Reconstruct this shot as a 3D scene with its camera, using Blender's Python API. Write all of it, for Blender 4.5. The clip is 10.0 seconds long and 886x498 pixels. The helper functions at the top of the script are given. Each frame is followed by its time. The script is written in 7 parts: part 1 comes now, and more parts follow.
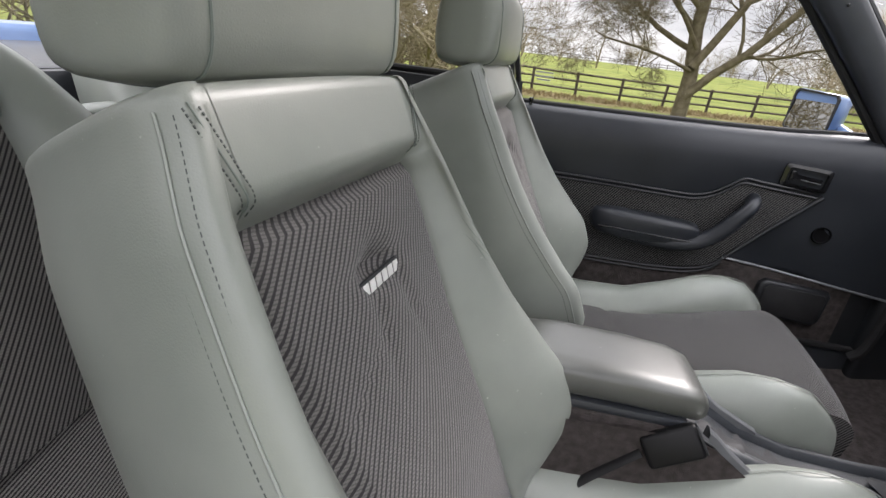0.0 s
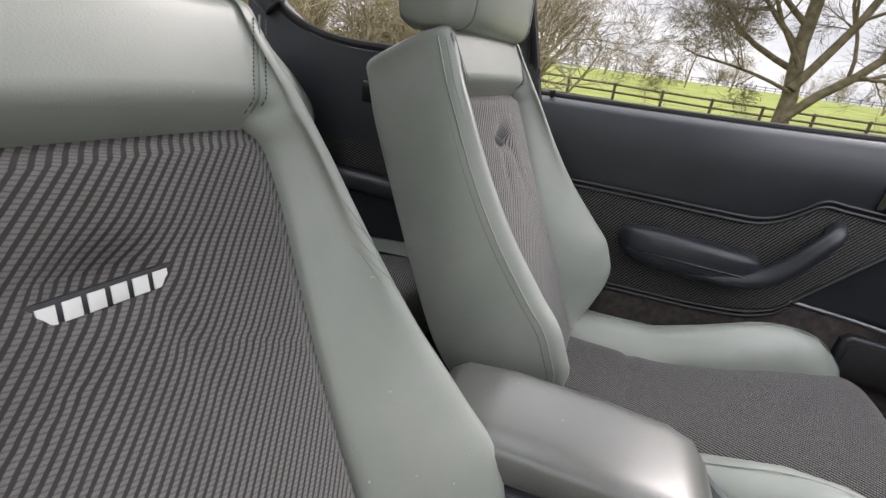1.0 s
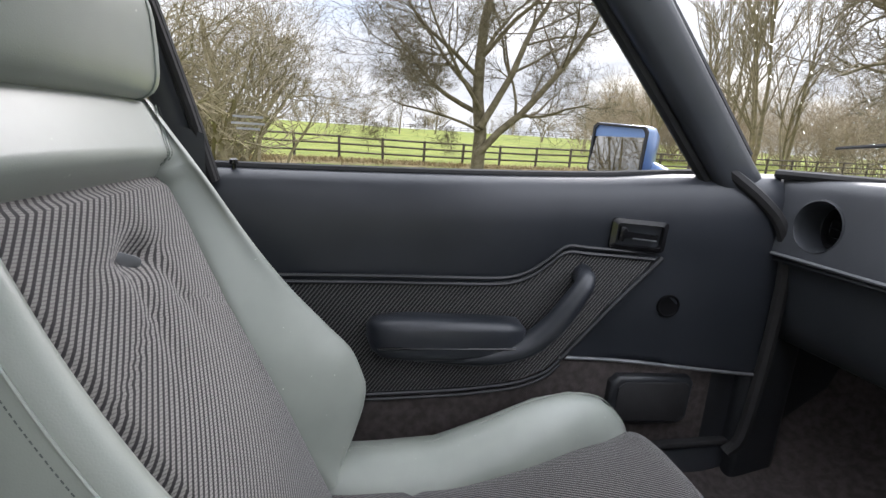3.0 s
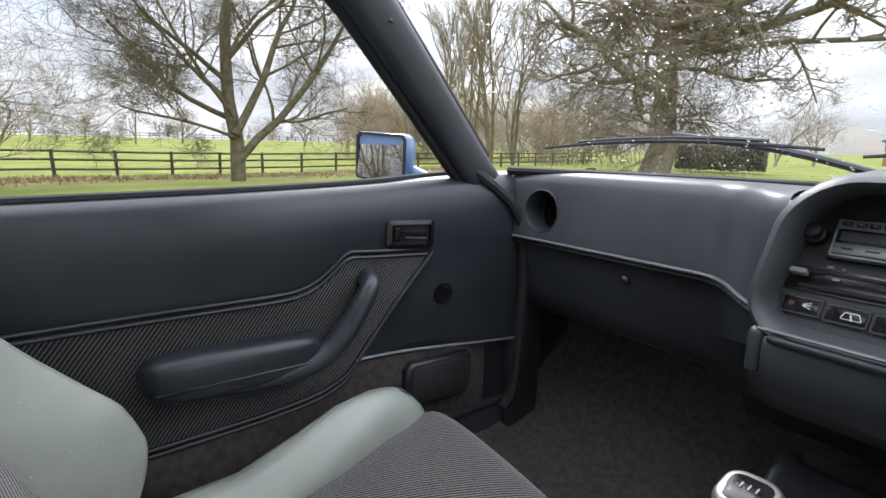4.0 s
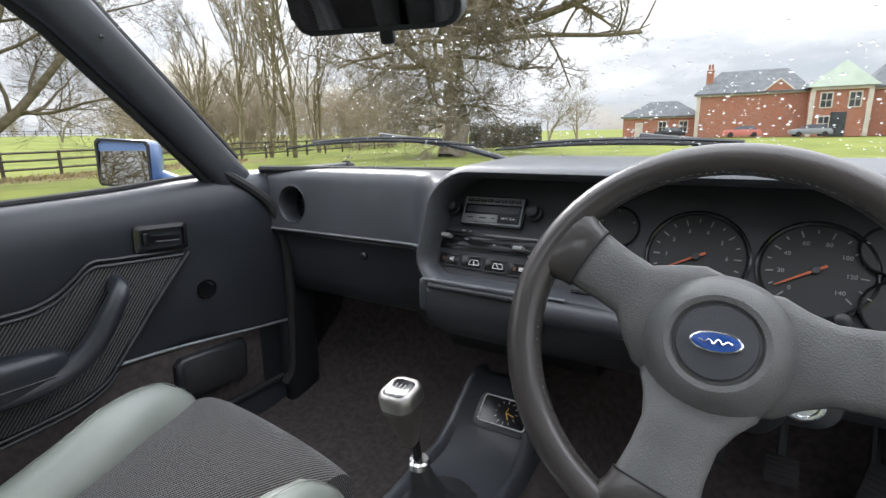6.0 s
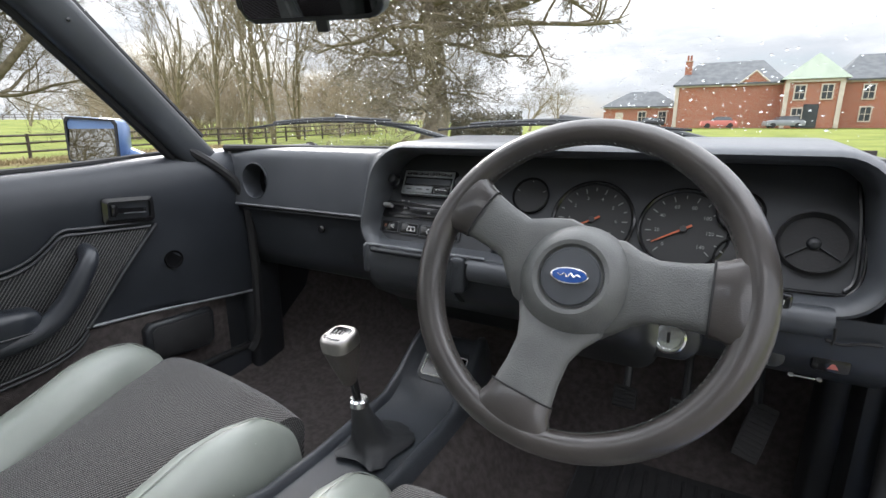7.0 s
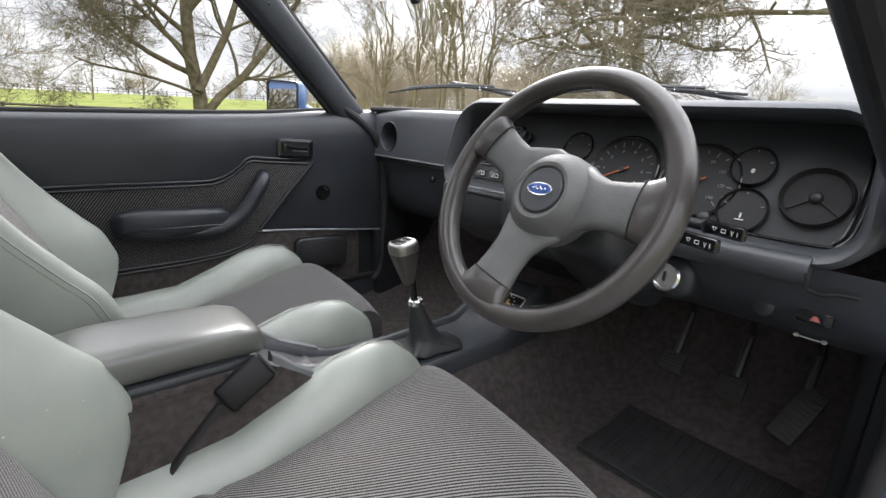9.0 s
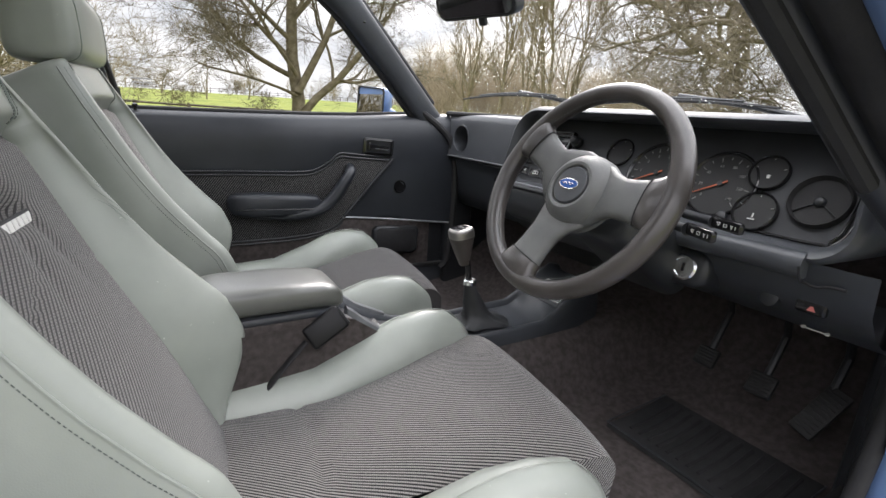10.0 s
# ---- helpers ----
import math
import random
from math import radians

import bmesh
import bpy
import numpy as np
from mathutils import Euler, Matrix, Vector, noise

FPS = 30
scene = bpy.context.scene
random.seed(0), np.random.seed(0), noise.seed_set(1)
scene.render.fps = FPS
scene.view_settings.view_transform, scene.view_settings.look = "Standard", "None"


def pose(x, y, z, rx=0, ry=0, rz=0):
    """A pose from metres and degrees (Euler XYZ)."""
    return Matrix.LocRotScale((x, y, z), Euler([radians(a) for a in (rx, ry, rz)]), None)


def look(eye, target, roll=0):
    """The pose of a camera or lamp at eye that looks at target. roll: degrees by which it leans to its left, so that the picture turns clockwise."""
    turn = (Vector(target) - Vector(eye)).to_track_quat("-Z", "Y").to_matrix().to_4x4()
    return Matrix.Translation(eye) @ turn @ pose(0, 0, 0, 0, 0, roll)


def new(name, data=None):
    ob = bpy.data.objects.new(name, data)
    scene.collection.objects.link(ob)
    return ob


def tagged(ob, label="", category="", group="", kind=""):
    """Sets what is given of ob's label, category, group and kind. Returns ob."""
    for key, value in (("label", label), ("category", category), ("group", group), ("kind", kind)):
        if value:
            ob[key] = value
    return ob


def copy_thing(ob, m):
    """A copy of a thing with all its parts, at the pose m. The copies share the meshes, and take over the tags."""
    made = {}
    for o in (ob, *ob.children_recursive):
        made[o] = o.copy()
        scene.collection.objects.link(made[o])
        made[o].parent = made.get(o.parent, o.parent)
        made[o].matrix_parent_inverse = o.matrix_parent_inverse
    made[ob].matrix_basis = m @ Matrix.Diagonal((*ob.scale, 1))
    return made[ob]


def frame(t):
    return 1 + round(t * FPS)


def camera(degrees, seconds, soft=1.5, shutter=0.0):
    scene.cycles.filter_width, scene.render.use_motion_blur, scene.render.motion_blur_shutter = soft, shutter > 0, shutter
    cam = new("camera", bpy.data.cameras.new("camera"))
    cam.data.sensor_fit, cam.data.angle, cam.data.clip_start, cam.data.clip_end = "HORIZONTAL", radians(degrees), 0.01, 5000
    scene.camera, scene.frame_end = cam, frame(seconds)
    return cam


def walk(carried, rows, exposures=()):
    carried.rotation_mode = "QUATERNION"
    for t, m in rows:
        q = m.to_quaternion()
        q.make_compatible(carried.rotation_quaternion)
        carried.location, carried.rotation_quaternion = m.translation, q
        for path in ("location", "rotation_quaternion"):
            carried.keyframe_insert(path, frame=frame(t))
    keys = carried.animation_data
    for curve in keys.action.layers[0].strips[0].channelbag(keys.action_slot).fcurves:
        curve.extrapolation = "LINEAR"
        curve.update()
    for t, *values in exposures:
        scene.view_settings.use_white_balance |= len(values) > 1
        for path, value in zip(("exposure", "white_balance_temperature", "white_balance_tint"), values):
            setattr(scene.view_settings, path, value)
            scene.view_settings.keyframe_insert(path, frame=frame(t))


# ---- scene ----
cam = camera(83.9, 10.0)
PATH = [
    (0, (0.657, -0.021, 0.989), (-1.178, -0.267, 0.234), 7.2),
    (0.5, (0.565, 0.058, 0.971), (-1.238, -0.35, 0.208), 8.0),
    (1, (0.435, 0.115, 0.939), (-1.349, -0.403, 0.199), 8.3),
    (1.5, (0.31, 0.143, 0.91), (-1.492, -0.384, 0.221), 8.1),
    (2, (0.217, 0.168, 0.896), (-1.644, -0.229, 0.281), 7.7),
    (2.2, (0.197, 0.173, 0.9), (-1.699, -0.13, 0.339), 7.3),
    (3.3, (0.106, 0.141, 0.958), (-1.732, 0.815, 0.546), 2.8),
    (3.5, (0.111, 0.14, 0.944), (-1.667, 0.976, 0.568), 2.5),
    (4, (0.133, 0.134, 0.963), (-1.421, 1.328, 0.564), 1.2),
    (4.5, (0.171, 0.104, 0.975), (-1.202, 1.5, 0.563), -0.1),
    (5, (0.203, 0.087, 0.987), (-1.019, 1.612, 0.561), -0.6),
    (5.5, (0.28, 0.126, 0.986), (-0.821, 1.737, 0.549), -0.7),
    (6, (0.349, 0.116, 0.994), (-0.663, 1.78, 0.541), -1.0),
    (6.2, (0.367, 0.106, 0.993), (-0.61, 1.79, 0.536), -0.9),
    (7.3, (0.503, 0.056, 0.967), (-0.441, 1.743, 0.452), -0.5),
    (7.5, (0.525, 0.054, 0.955), (-0.455, 1.717, 0.429), -0.3),
    (8, (0.583, 0.042, 0.919), (-0.541, 1.608, 0.385), 0.4),
    (8.5, (0.662, 0.048, 0.905), (-0.632, 1.478, 0.375), 1.6),
    (9, (0.741, 0.043, 0.915), (-0.718, 1.303, 0.384), 2.5),
    (9.5, (0.815, 0.026, 0.922), (-0.762, 1.136, 0.39), 3.3),
    (10, (0.893, -0.013, 0.92), (-0.748, 0.998, 0.388), 3.7),
]
walk(cam, [(t, look(eye, target, roll)) for t, eye, target, roll in PATH], [(0.0, 0.62, 6500, 18), (2.0, 0.84, 6420, 18), (3.5, 0.76, 6120, 16), (5.5, 0.72, 6200, 14), (8.0, 0.96, 6300, 14), (10.0, 0.84, 6450, 16)])

# ---- world and light ----
SUN_AZ, SUN_EL = -52.0, 36.0          # degrees: clockwise from ahead of the car, height
world = bpy.data.worlds.new("overcast_sky")
scene.world = world
world.use_nodes = True
wn, wl = world.node_tree.nodes, world.node_tree.links
wn.clear()
w_out = wn.new("ShaderNodeOutputWorld")
w_bg = wn.new("ShaderNodeBackground")
w_sky = wn.new("ShaderNodeTexSky")
w_sky.sky_type = "NISHITA"
w_sky.sun_disc = False
w_sky.sun_elevation = radians(SUN_EL)
w_sky.sun_rotation = radians(SUN_AZ)
w_sky.dust_density = 2.0
w_co = wn.new("ShaderNodeTexCoord")
w_map = wn.new("ShaderNodeMapping")
w_map.inputs["Scale"].default_value = (1.0, 1.0, 3.2)
w_n1 = wn.new("ShaderNodeTexNoise")
w_n1.inputs["Scale"].default_value = 2.3
w_n1.inputs["Detail"].default_value = 8
w_n1.inputs["Roughness"].default_value = 0.58
w_r1 = wn.new("ShaderNodeValToRGB")
w_r1.color_ramp.elements[0].position, w_r1.color_ramp.elements[0].color = 0.36, (3.4, 3.7, 4.1, 1)
w_r1.color_ramp.elements[1].position, w_r1.color_ramp.elements[1].color = 0.60, (8.2, 8.2, 8.1, 1)
w_r2 = wn.new("ShaderNodeValToRGB")
w_r2.color_ramp.elements[0].position, w_r2.color_ramp.elements[0].color = 0.30, (0.55, 0.55, 0.55, 1)
w_r2.color_ramp.elements[1].position, w_r2.color_ramp.elements[1].color = 0.46, (1, 1, 1, 1)
# an overcast sky is about three times brighter overhead than at its rim
w_sep = wn.new("ShaderNodeSeparateXYZ")
wl.new(w_co.outputs["Generated"], w_sep.inputs[0])
w_up = wn.new("ShaderNodeMapRange")
w_up.inputs["From Min"].default_value, w_up.inputs["From Max"].default_value = 0.12, 0.85
w_up.inputs["To Min"].default_value, w_up.inputs["To Max"].default_value = 0.60, 2.9
wl.new(w_sep.outputs["Z"], w_up.inputs["Value"])
w_mul = wn.new("ShaderNodeVectorMath")
w_mul.operation = "SCALE"
w_mix = wn.new("ShaderNodeMix")
w_mix.data_type = "RGBA"
wl.new(w_co.outputs["Generated"], w_map.inputs["Vector"])
wl.new(w_map.outputs["Vector"], w_n1.inputs["Vector"])
wl.new(w_n1.outputs["Fac"], w_r1.inputs["Fac"])
wl.new(w_n1.outputs["Fac"], w_r2.inputs["Fac"])
wl.new(w_r2.outputs["Color"], w_mix.inputs["Factor"])
wl.new(w_sky.outputs["Color"], w_mix.inputs["A"])
wl.new(w_r1.outputs["Color"], w_mul.inputs[0])
wl.new(w_up.outputs["Result"], w_mul.inputs["Scale"])
wl.new(w_mul.outputs["Vector"], w_mix.inputs["B"])
wl.new(w_mix.outputs["Result"], w_bg.inputs["Color"])
w_bg.inputs["Strength"].default_value = 0.15
wl.new(w_bg.outputs["Background"], w_out.inputs["Surface"])

sun = new("sun", bpy.data.lights.new("sun", "SUN"))
sun.data.energy, sun.data.angle, sun.data.color = 1.5, radians(20), (1.0, 0.96, 0.9)
sun.matrix_basis = look((0, 0, 30), (-math.sin(radians(SUN_AZ)) * 10, -math.cos(radians(SUN_AZ)) * 10, 30 - 10 * math.tan(radians(SUN_EL))))


# ---- materials ----
def surface(name, c1, c2, scale=8.0, rough=0.6, bump=0.2, bscale=300.0, metal=0.0, rough2=None, spec=0.5, coat=0.0, dist=0.002, stretch=(1, 1, 1)):
    """Two-scale mottled surface: broad tone change, fine relief, uneven gloss."""
    m = bpy.data.materials.new(name)
    m.use_nodes = True
    nt = m.node_tree
    n, l = nt.nodes, nt.links
    p = n["Principled BSDF"]
    co = n.new("ShaderNodeTexCoord")
    mp = n.new("ShaderNodeMapping")
    mp.inputs["Scale"].default_value = stretch
    l.new(co.outputs["Object"], mp.inputs["Vector"])
    a = n.new("ShaderNodeTexNoise")
    a.inputs["Scale"].default_value, a.inputs["Detail"].default_value = scale, 6
    l.new(mp.outputs["Vector"], a.inputs["Vector"])
    r = n.new("ShaderNodeValToRGB")
    r.color_ramp.elements[0].position, r.color_ramp.elements[1].position = 0.35, 0.65
    r.color_ramp.elements[0].color, r.color_ramp.elements[1].color = (*c1, 1), (*c2, 1)
    l.new(a.outputs["Fac"], r.inputs["Fac"])
    l.new(r.outputs["Color"], p.inputs["Base Color"])
    b = n.new("ShaderNodeTexNoise")
    b.inputs["Scale"].default_value, b.inputs["Detail"].default_value = bscale, 3
    l.new(mp.outputs["Vector"], b.inputs["Vector"])
    bu = n.new("ShaderNodeBump")
    bu.inputs["Strength"].default_value, bu.inputs["Distance"].default_value = bump, dist
    l.new(b.outputs["Fac"], bu.inputs["Height"])
    l.new(bu.outputs["Normal"], p.inputs["Normal"])
    mr = n.new("ShaderNodeMapRange")
    mr.inputs["To Min"].default_value, mr.inputs["To Max"].default_value = rough, rough2 if rough2 is not None else min(1, rough + 0.12)
    l.new(a.outputs["Fac"], mr.inputs["Value"])
    l.new(mr.outputs["Result"], p.inputs["Roughness"])
    p.inputs["Metallic"].default_value = metal
    p.inputs["Specular IOR Level"].default_value = spec
    p.inputs["Coat Weight"].default_value = coat
    return m


def leather(name, c1, c2, rough=0.38):
    """Coated hide: pebble grain cells, creases, uneven sheen."""
    m = surface(name, c1, c2, scale=5, rough=rough, bump=0.12, bscale=900, rough2=rough + 0.14)
    n, l = m.node_tree.nodes, m.node_tree.links
    p = n["Principled BSDF"]
    co = n["Texture Coordinate"]
    v = n.new("ShaderNodeTexVoronoi")
    v.feature = "DISTANCE_TO_EDGE"
    v.inputs["Scale"].default_value = 420
    l.new(co.outputs["Object"], v.inputs["Vector"])
    w = n.new("ShaderNodeTexNoise")
    w.inputs["Scale"].default_value, w.inputs["Detail"].default_value, w.inputs["Distortion"].default_value = 14, 5, 1.5
    l.new(co.outputs["Object"], w.inputs["Vector"])
    mixh = n.new("ShaderNodeMath")
    mixh.operation = "MULTIPLY_ADD"
    l.new(v.outputs["Distance"], mixh.inputs[0])
    mixh.inputs[1].default_value = 0.6
    l.new(w.outputs["Fac"], mixh.inputs[2])
    bu = n["Bump"]
    bu.inputs["Strength"].default_value, bu.inputs["Distance"].default_value = 0.09, 0.003
    # fine creases where the hide has folded in use
    cr = n.new("ShaderNodeTexNoise")
    cr.noise_type = "RIDGED_MULTIFRACTAL"
    cr.inputs["Scale"].default_value, cr.inputs["Detail"].default_value, cr.inputs["Distortion"].default_value = 7, 3, 0.8
    l.new(co.outputs["Object"], cr.inputs["Vector"])
    crr = n.new("ShaderNodeMapRange")
    crr.inputs["From Min"].default_value, crr.inputs["From Max"].default_value = 0.9, 1.4
    crr.inputs["To Min"].default_value, crr.inputs["To Max"].default_value = 0.0, -0.22
    l.new(cr.outputs["Fac"], crr.inputs["Value"])
    ad = n.new("ShaderNodeMath")
    l.new(mixh.outputs["Value"], ad.inputs[0])
    l.new(crr.outputs["Result"], ad.inputs[1])
    l.new(ad.outputs["Value"], bu.inputs["Height"])
    # scattered pale scuffs
    sc = n.new("ShaderNodeTexNoise")
    sc.inputs["Scale"].default_value, sc.inputs["Detail"].default_value = 130, 1
    l.new(co.outputs["Object"], sc.inputs["Vector"])
    scr = n.new("ShaderNodeMapRange")
    scr.inputs["From Min"].default_value, scr.inputs["From Max"].default_value = 0.79, 0.84
    scr.inputs["To Max"].default_value = 0.55
    l.new(sc.outputs["Fac"], scr.inputs["Value"])
    mx = n.new("ShaderNodeMix")
    mx.data_type = "RGBA"
    mx.inputs["B"].default_value = (min(1, c2[0] * 2.2), min(1, c2[1] * 2.1), min(1, c2[2] * 2.1), 1)
    l.new(scr.outputs["Result"], mx.inputs["Factor"])
    l.new(n["Color Ramp"].outputs["Color"], mx.inputs["A"])
    l.new(mx.outputs["Result"], p.inputs["Base Color"])
    return m


def striped(name, dark, light, period=0.0050, duty=0.52, rough=0.9, dash=True, slope=1.7):
    """Diagonal twill ribs laid on the cloth's own UV metres, the pale ribs broken into short floats."""
    m = bpy.data.materials.new(name)
    m.use_nodes = True
    n, l = m.node_tree.nodes, m.node_tree.links
    p = n["Principled BSDF"]
    uv = n.new("ShaderNodeTexCoord")
    sep = n.new("ShaderNodeSeparateXYZ")
    wob = n.new("ShaderNodeTexNoise")
    wob.inputs["Scale"].default_value, wob.inputs["Detail"].default_value = 7, 1
    l.new(uv.outputs["UV"], wob.inputs["Vector"])
    l.new(uv.outputs["UV"], sep.inputs[0])

    def mth(op, a, b=None, c=None):
        k = n.new("ShaderNodeMath")
        k.operation = op
        for i, v in enumerate((a, b, c)):
            if v is None:
                continue
            if isinstance(v, (int, float)):
                k.inputs[i].default_value = v
            else:
                l.new(v, k.inputs[i])
        return k.outputs[0]

    s = mth("MULTIPLY_ADD", sep.outputs["X"], -slope, sep.outputs["Y"])
    s = mth("MULTIPLY_ADD", wob.outputs["Fac"], 0.003, s)
    ph = mth("FRACT", mth("DIVIDE", s, period * math.hypot(1, slope)))
    tri = mth("ABSOLUTE", mth("SUBTRACT", ph, 0.5))                   # 0 at the rib's crest, 0.5 in the groove
    rib = n.new("ShaderNodeMapRange")
    rib.interpolation_type = "SMOOTHSTEP"
    rib.inputs["From Min"].default_value, rib.inputs["From Max"].default_value = duty * 0.5 - 0.06, duty * 0.5 + 0.06
    rib.inputs["To Min"].default_value, rib.inputs["To Max"].default_value = 1, 0
    l.new(tri, rib.inputs["Value"])
    along = mth("FRACT", mth("DIVIDE", mth("MULTIPLY_ADD", sep.outputs["X"], 0.25, sep.outputs["Y"]), 0.0031))
    fl = mth("MULTIPLY_ADD", mth("GREATER_THAN", along, 0.38), 0.48, 0.52)
    fib = n.new("ShaderNodeTexNoise")
    fib.inputs["Scale"].default_value, fib.inputs["Detail"].default_value = 1400, 2
    l.new(uv.outputs["UV"], fib.inputs["Vector"])
    big = n.new("ShaderNodeTexNoise")
    big.inputs["Scale"].default_value, big.inputs["Detail"].default_value = 6, 4
    l.new(uv.outputs["UV"], big.inputs["Vector"])
    f = mth("MULTIPLY", rib.outputs["Result"], fl if dash else 1.0)
    f = mth("MULTIPLY", f, mth("MULTIPLY_ADD", fib.outputs["Fac"], 1.7, 0.25))
    f = mth("MULTIPLY", f, mth("MULTIPLY_ADD", big.outputs["Fac"], 0.7, 0.65))
    mx = n.new("ShaderNodeMix")
    mx.data_type, mx.clamp_factor = "RGBA", True
    mx.inputs["A"].default_value, mx.inputs["B"].default_value = (*dark, 1), (*light, 1)
    l.new(f, mx.inputs["Factor"])
    l.new(mx.outputs["Result"], p.inputs["Base Color"])
    p.inputs["Roughness"].default_value = rough
    p.inputs["Specular IOR Level"].default_value = 0.2
    p.inputs["Sheen Weight"].default_value = 0.25
    bu = n.new("ShaderNodeBump")
    bu.inputs["Strength"].default_value, bu.inputs["Distance"].default_value = 0.6, 0.0012
    l.new(f, bu.inputs["Height"])
    l.new(bu.outputs["Normal"], p.inputs["Normal"])
    return m


def plain(name, c, rough=0.5, metal=0.0, emit=None):
    return surface(name, tuple(v * 0.93 for v in c), tuple(min(1, v * 1.05) for v in c), scale=20, rough=rough, bump=0.05, bscale=500, metal=metal)


def glass(name, tint=(0.93, 0.95, 0.94), mirror=0.08, rough=0.0):
    """A thin pane: straight-through light with a faint gloss."""
    m = bpy.data.materials.new(name)
    m.use_nodes = True
    n, l = m.node_tree.nodes, m.node_tree.links
    n.remove(n["Principled BSDF"])
    t = n.new("ShaderNodeBsdfTransparent")
    t.inputs["Color"].default_value = (*tint, 1)
    g = n.new("ShaderNodeBsdfGlossy")
    g.inputs["Roughness"].default_value = rough
    fr = n.new("ShaderNodeFresnel")
    fr.inputs["IOR"].default_value = 1.25
    mx = n.new("ShaderNodeMixShader")
    l.new(fr.outputs["Fac"], mx.inputs["Fac"])
    l.new(t.outputs["BSDF"], mx.inputs[1])
    l.new(g.outputs["BSDF"], mx.inputs[2])
    l.new(mx.outputs["Shader"], n["Material Output"].inputs["Surface"])
    return m


LEATHER = leather("grey_green_leather", (0.216, 0.237, 0.210), (0.294, 0.315, 0.279), 0.36)
LEATHER.node_tree.nodes["Principled BSDF"].inputs["Coat Weight"].default_value = 0.35
LEATHER.node_tree.nodes["Principled BSDF"].inputs["Coat Roughness"].default_value = 0.30
LEATHER_DK = leather("grey_green_leather_dark", (0.16, 0.19, 0.17), (0.2, 0.23, 0.207), 0.45)
THREAD = plain("stitch_thread", (0.085, 0.095, 0.09), 0.8)
CLOTH = striped("grey_twill_cloth", (0.014, 0.013, 0.014), (0.262, 0.250, 0.236), period=0.0046, duty=0.48, slope=1.75)
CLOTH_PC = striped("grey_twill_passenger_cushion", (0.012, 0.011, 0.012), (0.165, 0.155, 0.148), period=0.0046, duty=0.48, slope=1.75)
CLOTH_BK = striped("grey_twill_back", (0.038, 0.036, 0.037), (0.170, 0.163, 0.153), period=0.0058, duty=0.56, slope=1.05)
CLOTH_PB = striped("grey_twill_passenger_back", (0.024, 0.022, 0.023), (0.23, 0.219, 0.206), period=0.0062, duty=0.54, slope=1.05)
CLOTH_DK = striped("dark_twill_cloth", (0.012, 0.012, 0.013), (0.105, 0.105, 0.102), period=0.0055, duty=0.34, dash=False, slope=1.3)
VINYL = surface("black_grained_vinyl", (0.026, 0.029, 0.0335), (0.039, 0.043, 0.0495), scale=6, rough=0.33, bump=0.25, bscale=1100, dist=0.001)
VINYL_LT = surface("charcoal_vinyl_pad", (0.048, 0.052, 0.058), (0.066, 0.071, 0.079), scale=6, rough=0.32, bump=0.25, bscale=900, dist=0.001)
VINYL_DOOR = surface("charcoal_door_vinyl", (0.0165, 0.0195, 0.0245), (0.0255, 0.029, 0.0355), scale=6, rough=0.32, bump=0.25, bscale=900, dist=0.001)
PLASTIC = surface("black_satin_plastic", (0.013, 0.0145, 0.0165), (0.019, 0.021, 0.024), scale=15, rough=0.38, bump=0.1, bscale=1500, dist=0.0006)
PLASTIC_GL = surface("black_gloss_plastic", (0.008, 0.008, 0.009), (0.012, 0.012, 0.013), scale=10, rough=0.12, bump=0.02)
RUBBER = surface("black_rubber", (0.01, 0.01, 0.011), (0.018, 0.018, 0.019), scale=30, rough=0.7, bump=0.2)
# near-black without gloss: the shade inside hollows put into the colour
HOLE = surface("shade_black_recess", (0.004, 0.004, 0.0045), (0.007, 0.007, 0.008), scale=20, rough=0.85, bump=0.1, spec=0.1)
CARPET = surface("charcoal_carpet", (0.078, 0.067, 0.064), (0.122, 0.106, 0.102), scale=70, rough=0.95, bump=1.0, bscale=700, dist=0.006, spec=0.1)
CHROME = surface("bright_chrome", (0.75, 0.76, 0.77), (0.85, 0.86, 0.86), scale=30, rough=0.12, bump=0.02, metal=1.0)
BRUSHED = surface("brushed_alloy", (0.30, 0.29, 0.275), (0.42, 0.40, 0.38), scale=30, rough=0.35, bump=0.1, metal=1.0)
STRIP = surface("grey_bright_strip", (0.18, 0.19, 0.2), (0.28, 0.29, 0.3), scale=30, rough=0.35, bump=0.05, metal=0.6)
BLUE = surface("blue_car_paint", (0.12, 0.195, 0.36), (0.135, 0.215, 0.39), scale=3, rough=0.22, bump=0.02, coat=0.6)
WHITE = plain("white_print", (0.7, 0.7, 0.68), 0.6)
GREYP = plain("grey_print", (0.3, 0.3, 0.3), 0.6)
ORANGE = plain("orange_needle", (0.42, 0.10, 0.04), 0.6)
BUCKLE_BLACK = surface("black_buckle_plastic", (0.005, 0.005, 0.0055), (0.008, 0.008, 0.009), scale=10, rough=0.35, bump=0.05, spec=0.25)
DIAL = surface("matt_dial_black", (0.010, 0.0105, 0.011), (0.014, 0.0145, 0.015), scale=30, rough=0.6, bump=0.05)
YELLOW = plain("yellow_hand", (0.75, 0.42, 0.04), 0.5)
RED = plain("red_mark", (0.45, 0.13, 0.11), 0.5)
DIALP = plain("dial_print", (0.22, 0.22, 0.215), 0.7)
PEDAL = surface("worn_pedal_rubber", (0.012, 0.0125, 0.013), (0.024, 0.024, 0.025), scale=30, rough=0.6, bump=0.3)
TRIMGREY = surface("worn_grey_trim", (0.10, 0.105, 0.11), (0.15, 0.157, 0.165), scale=15, rough=0.3, bump=0.2, bscale=700, dist=0.001)
